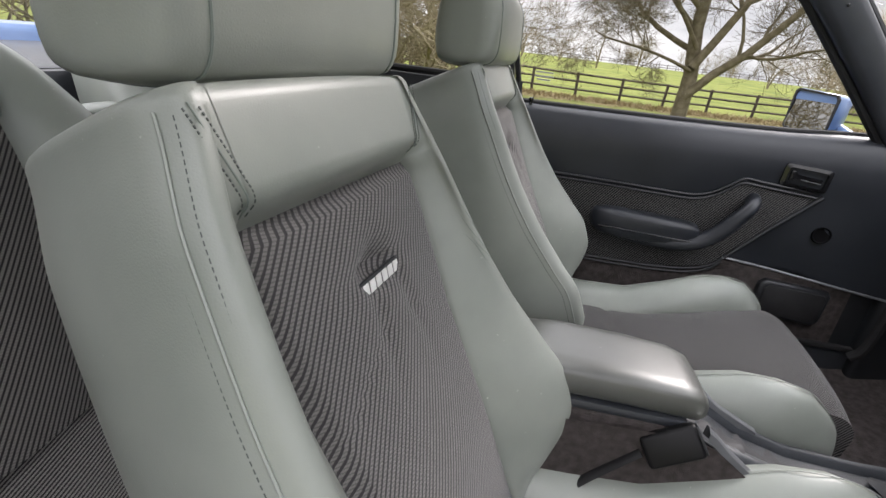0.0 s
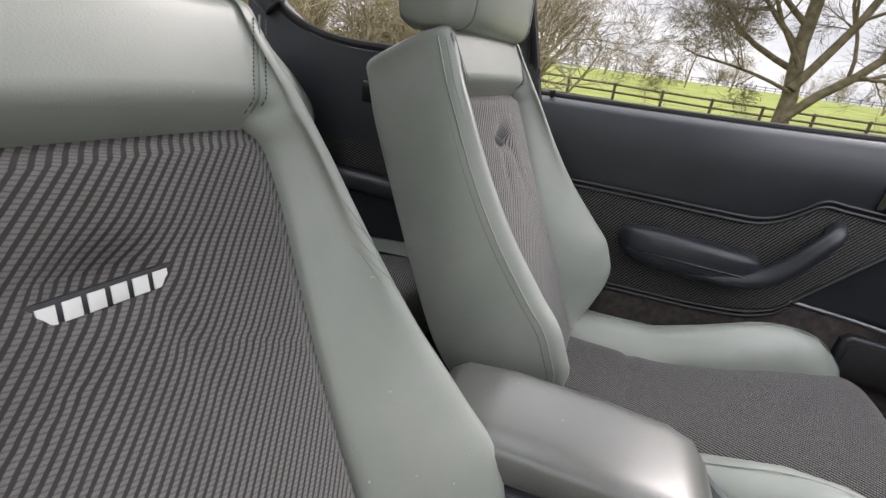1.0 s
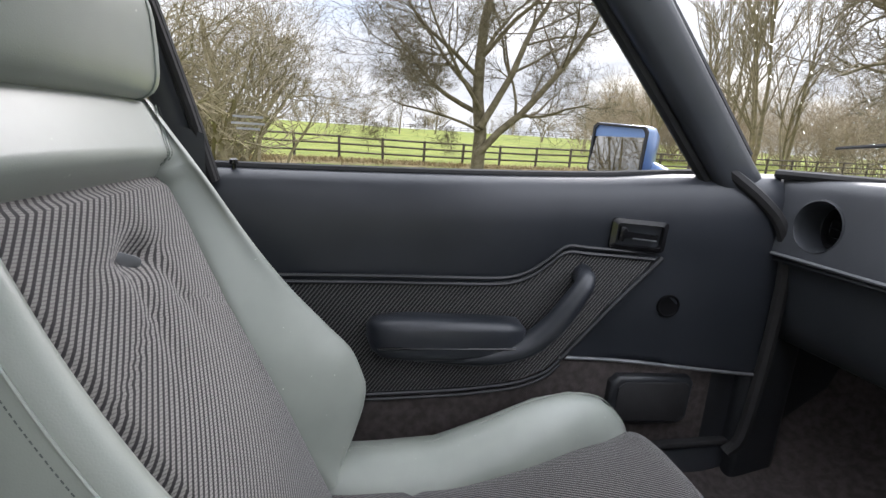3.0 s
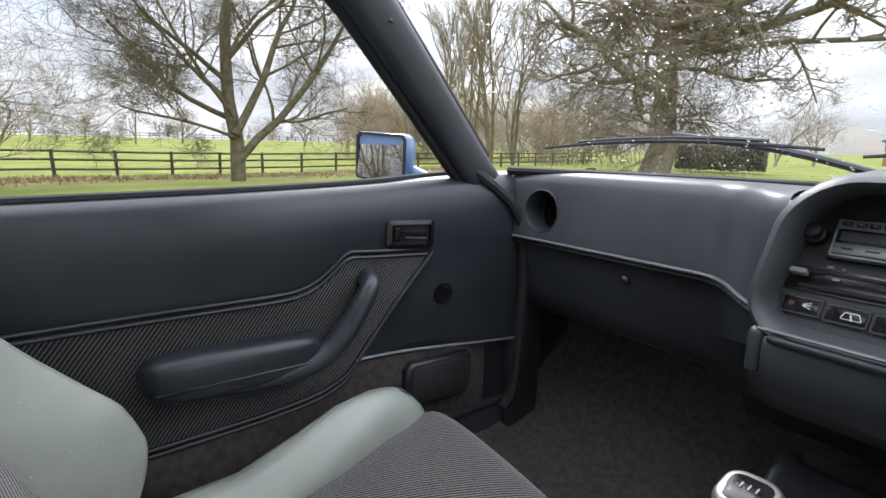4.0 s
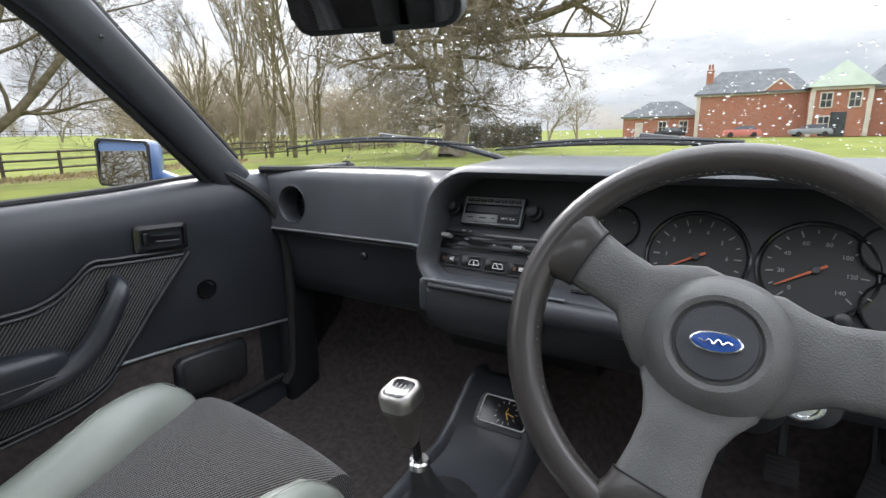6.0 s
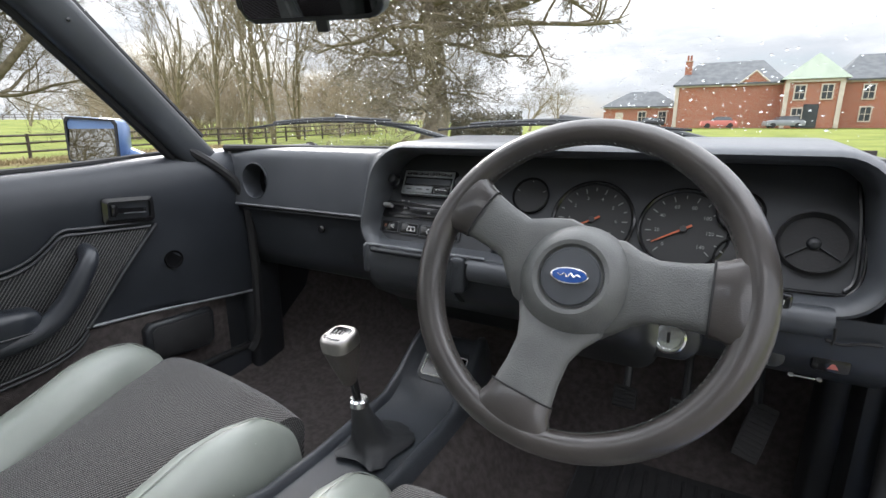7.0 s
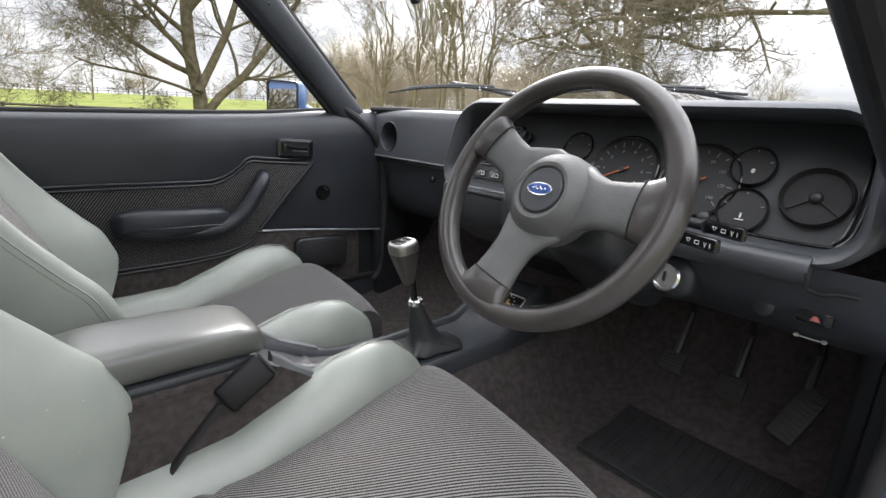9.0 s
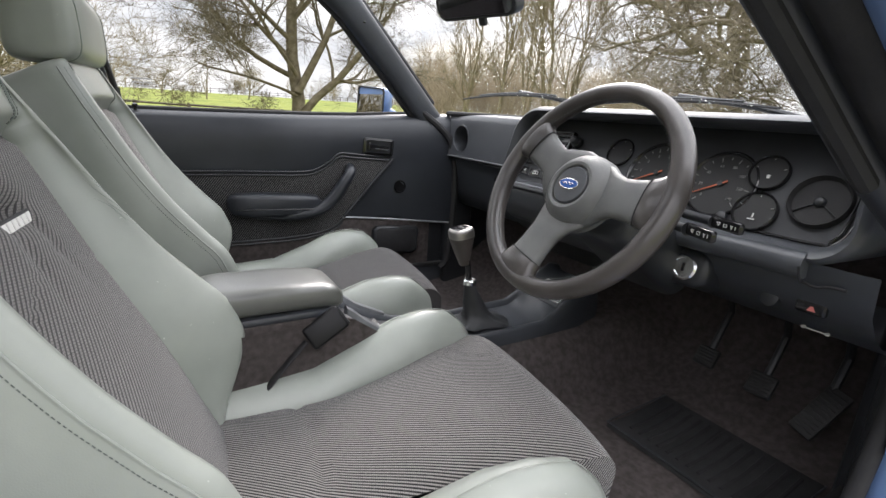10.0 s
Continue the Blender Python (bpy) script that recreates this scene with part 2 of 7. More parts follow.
SILVER = surface("satin_silver_trim", (0.19, 0.20, 0.205), (0.26, 0.27, 0.275), scale=40, rough=0.32, bump=0.05, metal=0.6)
AMBER = plain("amber_lens", (0.09, 0.035, 0.02), 0.3)
# bark of the far woods, paled so that distance haze sits in the colour
BARK_HAZE = surface("hazed_brown_scrub", (0.26, 0.215, 0.15), (0.36, 0.30, 0.22), scale=1, rough=0.95, bump=0.3, bscale=12, dist=0.02, spec=0.05)
MIRROR_DIM = surface("dimmed_mirror", (0.10, 0.10, 0.11), (0.11, 0.11, 0.12), rough=0.02, bump=0.0, metal=1.0, rough2=0.03)
OVAL = plain("blue_oval", (0.02, 0.08, 0.32), 0.2)
HEADLINER = surface("grey_headlining", (0.27, 0.27, 0.26), (0.33, 0.33, 0.32), scale=40, rough=0.9, bump=0.4)
GLASS = glass("car_glass")
WATER = bpy.data.materials.new("rain_water")
WATER.use_nodes = True
WATER.node_tree.nodes["Principled BSDF"].inputs["Base Color"].default_value = (0.95, 0.97, 0.97, 1)
WATER.node_tree.nodes["Principled BSDF"].inputs["Transmission Weight"].default_value = 0.93
WATER.node_tree.nodes["Principled BSDF"].inputs["Roughness"].default_value = 0.0
WATER.node_tree.nodes["Principled BSDF"].inputs["IOR"].default_value = 1.33
MIRROR = surface("mirror_silver", (0.36, 0.36, 0.35), (0.40, 0.40, 0.39), rough=0.01, bump=0.0, metal=1.0, rough2=0.02)
GRASS = surface("lawn_grass", (0.122, 0.147, 0.034), (0.20, 0.218, 0.056), scale=0.35, rough=0.9, bump=0.8, bscale=18, dist=0.05, spec=0.1)
BARK = surface("grey_brown_bark", (0.15, 0.125, 0.088), (0.25, 0.215, 0.16), scale=6, rough=0.9, bump=0.8, bscale=30, dist=0.02, spec=0.1)
BARK_OL = surface("olive_twig_bark", (0.16, 0.135, 0.085), (0.26, 0.22, 0.145), scale=4, rough=0.9, bump=0.6, bscale=30, dist=0.02, spec=0.1)
# olive bark of the willow, its backlit darkness against the sky put into the colour
BARK_DK = surface("backlit_olive_bark", (0.095, 0.08, 0.05), (0.17, 0.145, 0.098), scale=5, rough=0.9, bump=0.8, bscale=30, dist=0.02, spec=0.1)
TIMBER = surface("dark_fence_timber", (0.05, 0.04, 0.032), (0.10, 0.08, 0.065), scale=3, rough=0.85, bump=0.5, bscale=40, dist=0.01)
SLATE = surface("grey_slate_roof", (0.06, 0.065, 0.07), (0.10, 0.105, 0.11), scale=1.2, rough=0.7, bump=0.6, bscale=8, dist=0.03)
STONE = surface("pale_stone_trim", (0.42, 0.37, 0.31), (0.52, 0.46, 0.39), scale=2, rough=0.8, bump=0.3, bscale=20)
PALEGREEN = surface("weathered_copper", (0.50, 0.57, 0.52), (0.58, 0.64, 0.59), scale=1, rough=0.7, bump=0.2, bscale=10)
HEDGE = surface("dark_evergreen", (0.062, 0.060, 0.040), (0.115, 0.105, 0.075), scale=3, rough=0.9, bump=0.8, bscale=10, dist=0.05)
DARKPANE = surface("dark_window", (0.02, 0.025, 0.03), (0.05, 0.055, 0.06), scale=1, rough=0.1, bump=0.0)


def brickwork(name):
    m = bpy.data.materials.new(name)
    m.use_nodes = True
    n, l = m.node_tree.nodes, m.node_tree.links
    p = n["Principled BSDF"]
    co = n.new("ShaderNodeTexCoord")
    br = n.new("ShaderNodeTexBrick")
    br.inputs["Scale"].default_value = 1.0
    br.inputs["Brick Width"].default_value, br.inputs["Row Height"].default_value, br.inputs["Mortar Size"].default_value = 0.225, 0.075, 0.008
    br.inputs["Color1"].default_value, br.inputs["Color2"].default_value = (0.33, 0.095, 0.045, 1), (0.24, 0.07, 0.035, 1)
    br.inputs["Mortar"].default_value = (0.36, 0.28, 0.22, 1)
    l.new(co.outputs["UV"], br.inputs["Vector"])
    l.new(br.outputs["Color"], p.inputs["Base Color"])
    p.inputs["Roughness"].default_value = 0.85
    return m


BRICK = brickwork("red_brick")
CLAY = surface("red_clay", (0.25, 0.085, 0.045), (0.33, 0.12, 0.065), scale=3, rough=0.85, bump=0.3, bscale=30)


# ---- mesh tools ----
def mesh(verts, faces, uv=None, smooth=40.0):
    me = bpy.data.meshes.new("part")
    me.from_pydata([tuple(map(float, v)) for v in verts], [], [tuple(int(i) for i in f) for f in faces])
    if uv is not None:
        lay = me.uv_layers.new(name="UVMap")
        idx = np.empty(len(me.loops), dtype=np.int32)
        me.loops.foreach_get("vertex_index", idx)
        lay.data.foreach_set("uv", np.asarray(uv, dtype=np.float32)[idx].ravel())
    if smooth:
        me.polygons.foreach_set("use_smooth", np.ones(len(me.polygons), dtype=bool))
        me.set_sharp_from_angle(angle=radians(smooth))
    me.update()
    return me


def join(*pieces, smooth=40.0):
    """Several (verts, faces) or (verts, faces, uv) laid into one mesh."""
    vs, fs, us, n = [], [], [], 0
    for pc in pieces:
        v, f = pc[0], pc[1]
        vs.extend(v)
        fs.extend([[i + n for i in q] for q in f])
        us.extend(pc[2] if len(pc) > 2 else [(0, 0)] * len(v))
        n += len(v)
    return mesh(vs, fs, us, smooth)


def thing(name, loc=(0, 0, 0), label="", category="", group="", kind=""):
    ob = new(name)
    ob.empty_display_size = 0.05
    ob.matrix_basis = pose(*loc)
    return tagged(ob, label, category, group, kind)


def part(name, me, material, parent=None, label=""):
    """One mesh in the world's metres, hung under a thing or a part."""
    me.name = name
    ob = new(name, me)
    me.materials.append(material)
    if parent is not None:
        ob.parent = parent
        ob.matrix_parent_inverse = parent.matrix_basis.inverted() if parent.data is None else Matrix()
    if label:
        ob["label"] = label
    return ob


def solo(name, me, material, label, category, group="", kind=""):
    return tagged(part(name, me, material), label, category, group, kind)


def xf(m, v):
    return [tuple(m @ Vector(p)) for p in v]


def rbox(c, s, bevel=0.004, seg=2, m=None):
    """A box with rounded edges: centre, size; m turns it about its centre."""
    bm = bmesh.new()
    bmesh.ops.create_cube(bm, size=1)
    for v in bm.verts:
        v.co = Vector((v.co.x * s[0], v.co.y * s[1], v.co.z * s[2]))
    if bevel:
        bmesh.ops.bevel(bm, geom=bm.edges[:] + bm.verts[:], offset=min(bevel, min(s) * 0.49), segments=seg, profile=0.5, affect="EDGES")
    bm.verts.ensure_lookup_table()
    bm.verts.index_update()
    mm = Matrix.Translation(c) @ (m or Matrix())
    v = [tuple(mm @ q.co) for q in bm.verts]
    f = [[q.index for q in fc.verts] for fc in bm.faces]
    bm.free()
    return v, f


def prism(pts, depth, m, bevel=0.003, seg=2):
    """A plate: outline pts in its own x, y, from z=-depth to 0, edges of the face at z=0 rounded, laid by m."""
    bm = bmesh.new()
    a = [bm.verts.new((p[0], p[1], 0)) for p in pts]
    b = [bm.verts.new((p[0], p[1], -depth)) for p in pts]
    n = len(pts)
    top = bm.faces.new(a)
    bm.faces.new(list(reversed(b)))
    for i in range(n):
        bm.faces.new((a[(i + 1) % n], a[i], b[i], b[(i + 1) % n]))
    if bevel:
        bmesh.ops.bevel(bm, geom=list(top.edges), offset=bevel, segments=seg, profile=0.5, affect="EDGES")
    bmesh.ops.recalc_face_normals(bm, faces=bm.faces)
    bm.verts.index_update()
    v = [tuple(m @ q.co) for q in bm.verts]
    f = [[q.index for q in fc.verts] for fc in bm.faces]
    bm.free()
    return v, f


def rrect(w, h, r, n=5, cx=0.0, cy=0.0):
    out = []
    for sx, sy, a0 in ((1, 1, 0), (-1, 1, 90), (-1, -1, 180), (1, -1, 270)):
        for k in range(n + 1):
            a = radians(a0 + 90 * k / n)
            out.append((cx + sx * (w / 2 - r) + r * math.cos(a), cy + sy * (h / 2 - r) + r * math.sin(a)))
    return out


def ring_plate(outer, inner, depth, m, lip=0.0):
    """A flat frame between two outlines of equal count, with depth; lip raises the inner edge."""
    n = len(outer)
    v = [(p[0], p[1], 0) for p in outer] + [(p[0], p[1], lip) for p in inner] + [(p[0], p[1], -depth) for p in outer] + [(p[0], p[1], -depth) for p in inner]
    f = []
    for i in range(n):
        j = (i + 1) % n
        f += [(i, j, n + j, n + i), (j, i, 2 * n + i, 2 * n + j), (n + i, n + j, 3 * n + j, 3 * n + i), (2 * n + i, 3 * n + i, 3 * n + j, 2 * n + j)]
    return xf(m, v), f


def crom(ctrl, n):
    """n points along a Catmull-Rom curve through ctrl."""
    c = np.asarray(ctrl, float)
    c = np.vstack([2 * c[0] - c[1], c, 2 * c[-1] - c[-2]])
    k = len(c) - 3
    out = []
    for t in np.linspace(0, k, n):
        i = min(int(t), k - 1)
        u = t - i
        p0, p1, p2, p3 = c[i:i + 4]
        out.append(0.5 * (2 * p1 + (p2 - p0) * u + (2 * p0 - 5 * p1 + 4 * p2 - p3) * u * u + (3 * p1 - p0 - 3 * p2 + p3) * u ** 3))
    return np.array(out)


def loft(rows, closed=False, cap=False):
    """Skin over rows of equal count; UV in metres along and across."""
    rows = [np.asarray(r, float) for r in rows]
    k, n = len(rows), len(rows[0])
    v = np.concatenate(rows)
    f = []
    for a in range(k - 1):
        for b in range(n if closed else n - 1):
            c = (b + 1) % n
            f.append((a * n + b, a * n + c, (a + 1) * n + c, (a + 1) * n + b))
    if cap:
        f.append(tuple(range(n))[::-1])
        f.append(tuple((k - 1) * n + i for i in range(n)))
    g = np.stack(rows)
    du = np.concatenate([np.zeros((k, 1)), np.cumsum(np.linalg.norm(np.diff(g, axis=1), axis=2), 1)], 1)
    mid = du[:, n // 2][:, None]
    dv = np.concatenate([np.zeros((1, n)), np.cumsum(np.linalg.norm(np.diff(g, axis=0), axis=2), 0)], 0)
    uv = np.stack([du - mid, np.broadcast_to(dv.mean(1)[:, None], du.shape)], -1).reshape(-1, 2)
    return v, f, uv


def tube(pts, rad, sides=8, cap=True, flat=1.0):
    """A round bar along pts; rad a number or one for each point."""
    p = np.asarray(pts, float)
    r = np.broadcast_to(np.asarray(rad, float), (len(p),))
    t = np.gradient(p, axis=0)
    t /= np.linalg.norm(t, axis=1)[:, None] + 1e-12
    up = np.array([0, 0, 1.0]) if abs(t[0][2]) < 0.9 else np.array([1.0, 0, 0])
    rows = []
    s = np.cross(t[0], up)
    for i in range(len(p)):
        s = s - t[i] * (s @ t[i])
        s /= np.linalg.norm(s) + 1e-12
        q = np.cross(t[i], s)
        a = np.linspace(0, 2 * np.pi, sides, endpoint=False)[:, None]
        rows.append(p[i] + r[i] * (np.cos(a) * s + flat * np.sin(a) * q))
    v, f, uv = loft(rows, True, cap)
    return v, [tuple(reversed(q)) for q in f], uv


def lathe(profile, m, n=28, cap=True):
    """Turned solid: profile of (radius, height) about its own z, laid by m; cap closes both ends."""
    a = np.linspace(0, 2 * np.pi, n, endpoint=False)
    rows = [[(r * math.cos(t), r * math.sin(t), h) for t in a] for r, h in profile]
    v, f, uv = loft(rows, True, cap)
    return xf(m, v), f


def disc_on(m, r, depth=0.002, n=28, bevel=0.0005):
    return prism([(r * math.cos(2 * math.pi * k / n), r * math.sin(2 * math.pi * k / n)) for k in range(n)], depth, m, bevel, 1)


def facing(c, normal, up=(0, 0, 1)):
    """A pose at c whose z looks along normal and whose y is as near up as can be."""
    z = Vector(normal).normalized()
    x = Vector(up).cross(z).normalized()
    y = z.cross(x)
    return Matrix.Translation(c) @ Matrix((x, y, z)).transposed().to_4x4()


def letters(text, size, depth, m, align="CENTER"):
    """Raised lettering as a mesh, in the built-in face."""
    cu = bpy.data.curves.new("letters", "FONT")
    cu.body, cu.size, cu.extrude, cu.align_x, cu.align_y, cu.resolution_u = text, size, depth, align, "CENTER", 2
    ob = bpy.data.objects.new("letters", cu)
    me = bpy.data.meshes.new_from_object(ob)
    me.transform(m)
    bpy.data.objects.remove(ob)
    me.materials.clear()
    return me


def smoothstep(a, b, x):
    t = np.clip((np.asarray(x, float) - a) / (b - a), 0, 1)
    return t * t * (3 - 2 * t)


def interp(x, pts):
    """Smooth curve through (x, value) pairs."""
    xs, ys = zip(*pts)
    x = min(max(x, xs[0]), xs[-1])
    i = max(k for k in range(len(xs)) if xs[k] <= x + 1e-9)
    if i == len(xs) - 1:
        return ys[-1]
    h = xs[i + 1] - xs[i]
    u = (x - xs[i]) / h

    def slope(k):
        if k == 0 or k == len(xs) - 1:
            return 0.0
        a, b = (ys[k] - ys[k - 1]) / (xs[k] - xs[k - 1]), (ys[k + 1] - ys[k]) / (xs[k + 1] - xs[k])
        return 0.0 if a * b <= 0 else 2 * a * b / (a + b)

    m0, m1 = slope(i), slope(i + 1)
    return ((2 * u ** 3 - 3 * u * u + 1) * ys[i] + (u ** 3 - 2 * u * u + u) * h * m0 + (3 * u * u - 2 * u ** 3) * ys[i + 1] + (u ** 3 - u * u) * h * m1)


# ---- car body and cabin shell ----
XD = -0.69                      # inner face of the passenger door
body = thing("car_body", (0, 0, 0), "blue two-door coupe body shell seen from the cabin", "car body", kind="structure")


def profile_strip(prof, x0, x1, nx=2, bow=0.0):
    """A skin swept across the car along (y, z) points; bow pushes its middle ahead."""
    rows = []
    for k in range(nx):
        x = x0 + (x1 - x0) * k / (nx - 1)
        b = bow * (1 - (2 * k / (nx - 1) - 1) ** 2)
        rows.append([(x, y + b, z) for y, z in prof])
    return loft(rows)


def slab(prof, x0, x1, thick=0.02):
    """A closed solid between x0 and x1 with the (y, z) outline prof."""
    m = Matrix(((0, 0, 1, x1), (1, 0, 0, 0), (0, 1, 0, 0), (0, 0, 0, 1)))
    return prism(prof, x1 - x0, m, 0)


# floor pan, tunnel, sills, bulkhead, all carpeted
floor_rows = []
for y, z in ((-0.95, 0.40), (-0.42, 0.40), (-0.34, 0.29), (0.2, 0.272), (0.9, 0.268), (1.06, 0.30), (1.2, 0.40), (1.26, 0.55), (1.28, 0.86)):
    hump = interp(y, [(-0.95, 0.12), (-0.3, 0.13), (0.2, 0.13), (0.7, 0.14), (1.1, 0.15), (1.2, 0.08), (1.27, 0.0)])
    row = []
    for x in np.linspace(-0.72, 0.72, 49):
        t = float(smoothstep(0.19, 0.10, abs(x)))
        s = float(smoothstep(0.645, 0.685, abs(x))) * 0.06
        row.append((x, y, z + hump * t + s + 0.003 * math.sin(19 * x + 3 * y) * math.sin(13 * y)))
    floor_rows.append(row)
v, f, uv = loft(floor_rows)
part("floor_pan", mesh(v, f, uv), CARPET, body, "dark charcoal carpeted cabin floor with transmission tunnel")
v2 = [(p[0], p[1], p[2] - 0.03) for p in v]
part("underside", mesh(v2, [tuple(reversed(q)) for q in f]), RUBBER, body)

# roof with headlining
ROOF = [(0.40, 1.245), (0.2, 1.275), (-0.1, 1.285), (-0.45, 1.268), (-0.64, 1.24)]
SR = (0.36, -0.06, 0.18)               # unseen glass sunroof, added to let skylight in: half width, rear and front edge
roof_y = [0.40, 0.33, 0.26, 0.18, 0.10, 0.02, -0.06, -0.20, -0.35, -0.50, -0.64]
roof_x = [-1, -0.85, -0.72, -0.60, -0.4, -0.2, 0, 0.2, 0.4, 0.60, 0.72, 0.85, 1]


def roof_z(x, y):
    return interp(-y, [(-a, b) for a, b in ROOF]) - 0.05 * abs(x) ** 3


def roof_skin(half, lift):
    """The roof's skin with the added sunroof's hole cut through it."""
    rows = [[(half * x, y, roof_z(x, y) + lift) for x in roof_x] for y in roof_y]
    v, f, uv = loft(rows)
    keep = []
    for q in f:
        c = np.mean([v[i] for i in q], axis=0)
        if not (abs(c[0]) < SR[0] and SR[1] < c[1] < SR[2]):
            keep.append(q)
    return v, keep, uv


v, f, uv = roof_skin(0.60, 0.0)
part("headlining", mesh(v, f, uv), HEADLINER, body, "grey cloth headlining")
v, f, uv = roof_skin(0.60, 0.025)
part("roof_panel", mesh(v, [tuple(reversed(q)) for q in f], uv), BLUE, body)
loop = [(-SR[0], SR[1]), (SR[0], SR[1]), (SR[0], SR[2]), (-SR[0], SR[2]), (-SR[0], SR[1])]
v, f, uv = tube([(x, y, roof_z(x / 0.6, y) + 0.012) for (a, b), (c, d) in zip(loop[:-1], loop[1:]) for x, y in [(a + (c - a) * k / 6, b + (d - b) * k / 6) for k in range(6)]] + [(-SR[0], SR[1], roof_z(-0.6, SR[1]) + 0.012)], 0.016, 8)
part("sunroof_frame", mesh(v, f), RUBBER, body)
v, f, uv = loft([[(x * SR[0], y, roof_z(x * 0.6, y) + 0.022) for x in (-1, -0.5, 0, 0.5, 1)] for y in (SR[2], 0.12, 0.06, 0.0, SR[1])])
sg = part("sunroof_glass", mesh(v, f), GLASS, body)
sg.visible_shadow = False


def pillar(side, pts, widths, name, material, label=""):
    """A padded post: pts its centre line, widths (along, across) at each point."""
    rows = []
    for (x, y, z), (a, b) in zip(pts, widths):
        row = []
        for k in range(16):
            t = 2 * math.pi * k / 16
            c, s = math.cos(t), math.sin(t)
            c, s = math.copysign(abs(c) ** 0.7, c), math.copysign(abs(s) ** 0.7, s)
            row.append((side * (abs(x) + b * s), y + a * c * 0.72, z + a * c * 0.69))
        rows.append(row)
    v, f, uv = loft(rows, True, True)
    return part(name, mesh(v, f, uv, 60), material, body, label)


for sd in (-1, 1):
    # windscreen posts: inner trim, rear seal, screen rubber
    line = [(0.70, 1.00, 0.76), (0.682, 0.845, 0.915), (0.655, 0.70, 1.055), (0.625, 0.545, 1.20), (0.60, 0.42, 1.29)]
    if sd > 0:
        line = [(0.700, 0.79, 0.82), (0.672, 0.660, 0.905), (0.643, 0.510, 1.02), (0.615, 0.365, 1.13), (0.585, 0.27, 1.24)]
        v, f, uv = tube([(x + 0.040, y - 0.02, z) for x, y, z in line], 0.026, 12)
        part("door_aperture_seal", mesh(v, f), RUBBER, body)
        v, f, uv = tube([(x + 0.085, y - 0.005, z) for x, y, z in line], 0.034, 12)
        part("door_frame_flange", mesh(v, f), BLUE, body)
    pillar(sd, line,
           [(0.044, 0.02), (0.041, 0.024), (0.041, 0.024), (0.044, 0.026), (0.048, 0.03)], "a_pillar", VINYL, "black vinyl-covered windscreen pillar with two screw heads")
    for off, r in ((-0.044, 0.011), (0.046, 0.011)):
        v, f, uv = tube([(sd * (x + 0.008), y + off * 0.72, z + off * 0.69) for x, y, z in line[1:]], r, 8)
        part("pillar_seal", mesh(v, f), RUBBER, body)
    for y, z, x in ((0.80, 0.962, 0.652), (0.585, 1.165, 0.606)) if sd < 0 else ():
        v, f = lathe([(0.0035, 0.0), (0.0035, 0.0015), (0.002, 0.0022)], facing((sd * x, y, z), (-sd, -0.1, 0.1)), 10)
        part("pillar_screw", mesh(v, f), PLASTIC_GL, body)
    # post behind the door, roof rail over the door
    yb = 0.0 if sd < 0 else -0.17
    pillar(sd, [(0.70, -0.075 + yb, 0.84), (0.685, -0.095 + yb, 0.95), (0.655, -0.125 + yb, 1.08), (0.60, -0.16 + yb, 1.24)],
           [(0.025, 0.03), (0.024, 0.028), (0.024, 0.026), (0.024, 0.026)], "b_pillar", VINYL, "slim black centre pillar")
    v, f, uv = tube(crom([(sd * 0.60, 0.42, 1.28), (sd * 0.585, 0.2, 1.285), (sd * 0.585, -0.1, 1.28), (sd * 0.59, -0.5, 1.24), (sd * 0.60, -0.84, 1.14)], 16), 0.032, 10)
    part("roof_rail", mesh(v, f), HEADLINER, body)
    for dx in (0.012, 0.03):
        v, f, uv = tube([(sd * (0.665 + dx), -0.045 + yb, 0.86), (sd * (0.648 + dx), -0.068 + yb, 0.96), (sd * (0.615 + dx), -0.10 + yb, 1.09), (sd * (0.565 + dx), -0.135 + yb, 1.24)], 0.007, 8)
        part("door_seal", mesh(v, f), RUBBER, body)
    # door sill with rubber
    v, f = rbox((sd * 0.70, 0.35, 0.31), (0.07, 1.30, 0.10), 0.015, 3)
    part("door_sill", join((v, f)), VINYL if sd < 0 else BLUE, body)
    v, f = rbox((sd * 0.668, 0.35, 0.362), (0.02, 1.28, 0.014), 0.005, 2)
    part("sill_trim", join((v, f)), RUBBER, body)

# front header above the screen, rear header
v, f, uv = tube(crom([(-0.6, 0.41, 1.275), (-0.3, 0.44, 1.285), (0, 0.45, 1.287), (0.3, 0.44, 1.285), (0.6, 0.41, 1.275)], 14), 0.03, 10)
part("screen_header", mesh(v, f), HEADLINER, body)
v, f, uv = tube([(-0.6, -0.645, 1.175), (-0.45, -0.65, 1.205), (0, -0.655, 1.222), (0.45, -0.65, 1.205), (0.6, -0.645, 1.175)], 0.026, 10)
part("tailgate_header", mesh(v, f), HEADLINER, body)

# driver's side hinge post: blue paint with black seal, check strap, hinge bolts
v, f = rbox((0.735, 0.90, 0.60), (0.06, 0.13, 0.72), 0.02, 3)
part("hinge_post", join((v, f)), BLUE, body, "blue painted door hinge post")
v, f = rbox((0.675, 0.985, 0.58), (0.06, 0.10, 0.66), 0.02, 3)
part("kick_panel", join((v, f)), PLASTIC, body)
v, f, uv = tube(crom([(0.695, 0.80, 0.93), (0.702, 0.835, 0.84), (0.705, 0.85, 0.7), (0.705, 0.835, 0.5), (0.70, 0.80, 0.37), (0.69, 0.70, 0.345)], 24), 0.012, 10)
part("post_seal", mesh(v, f), RUBBER, body)
v, f = rbox((0.735, 0.832, 0.545), (0.035, 0.015, 0.075), 0.004, 2)
hinge = part("hinge_leaf", join((v, f)), BLUE, body)
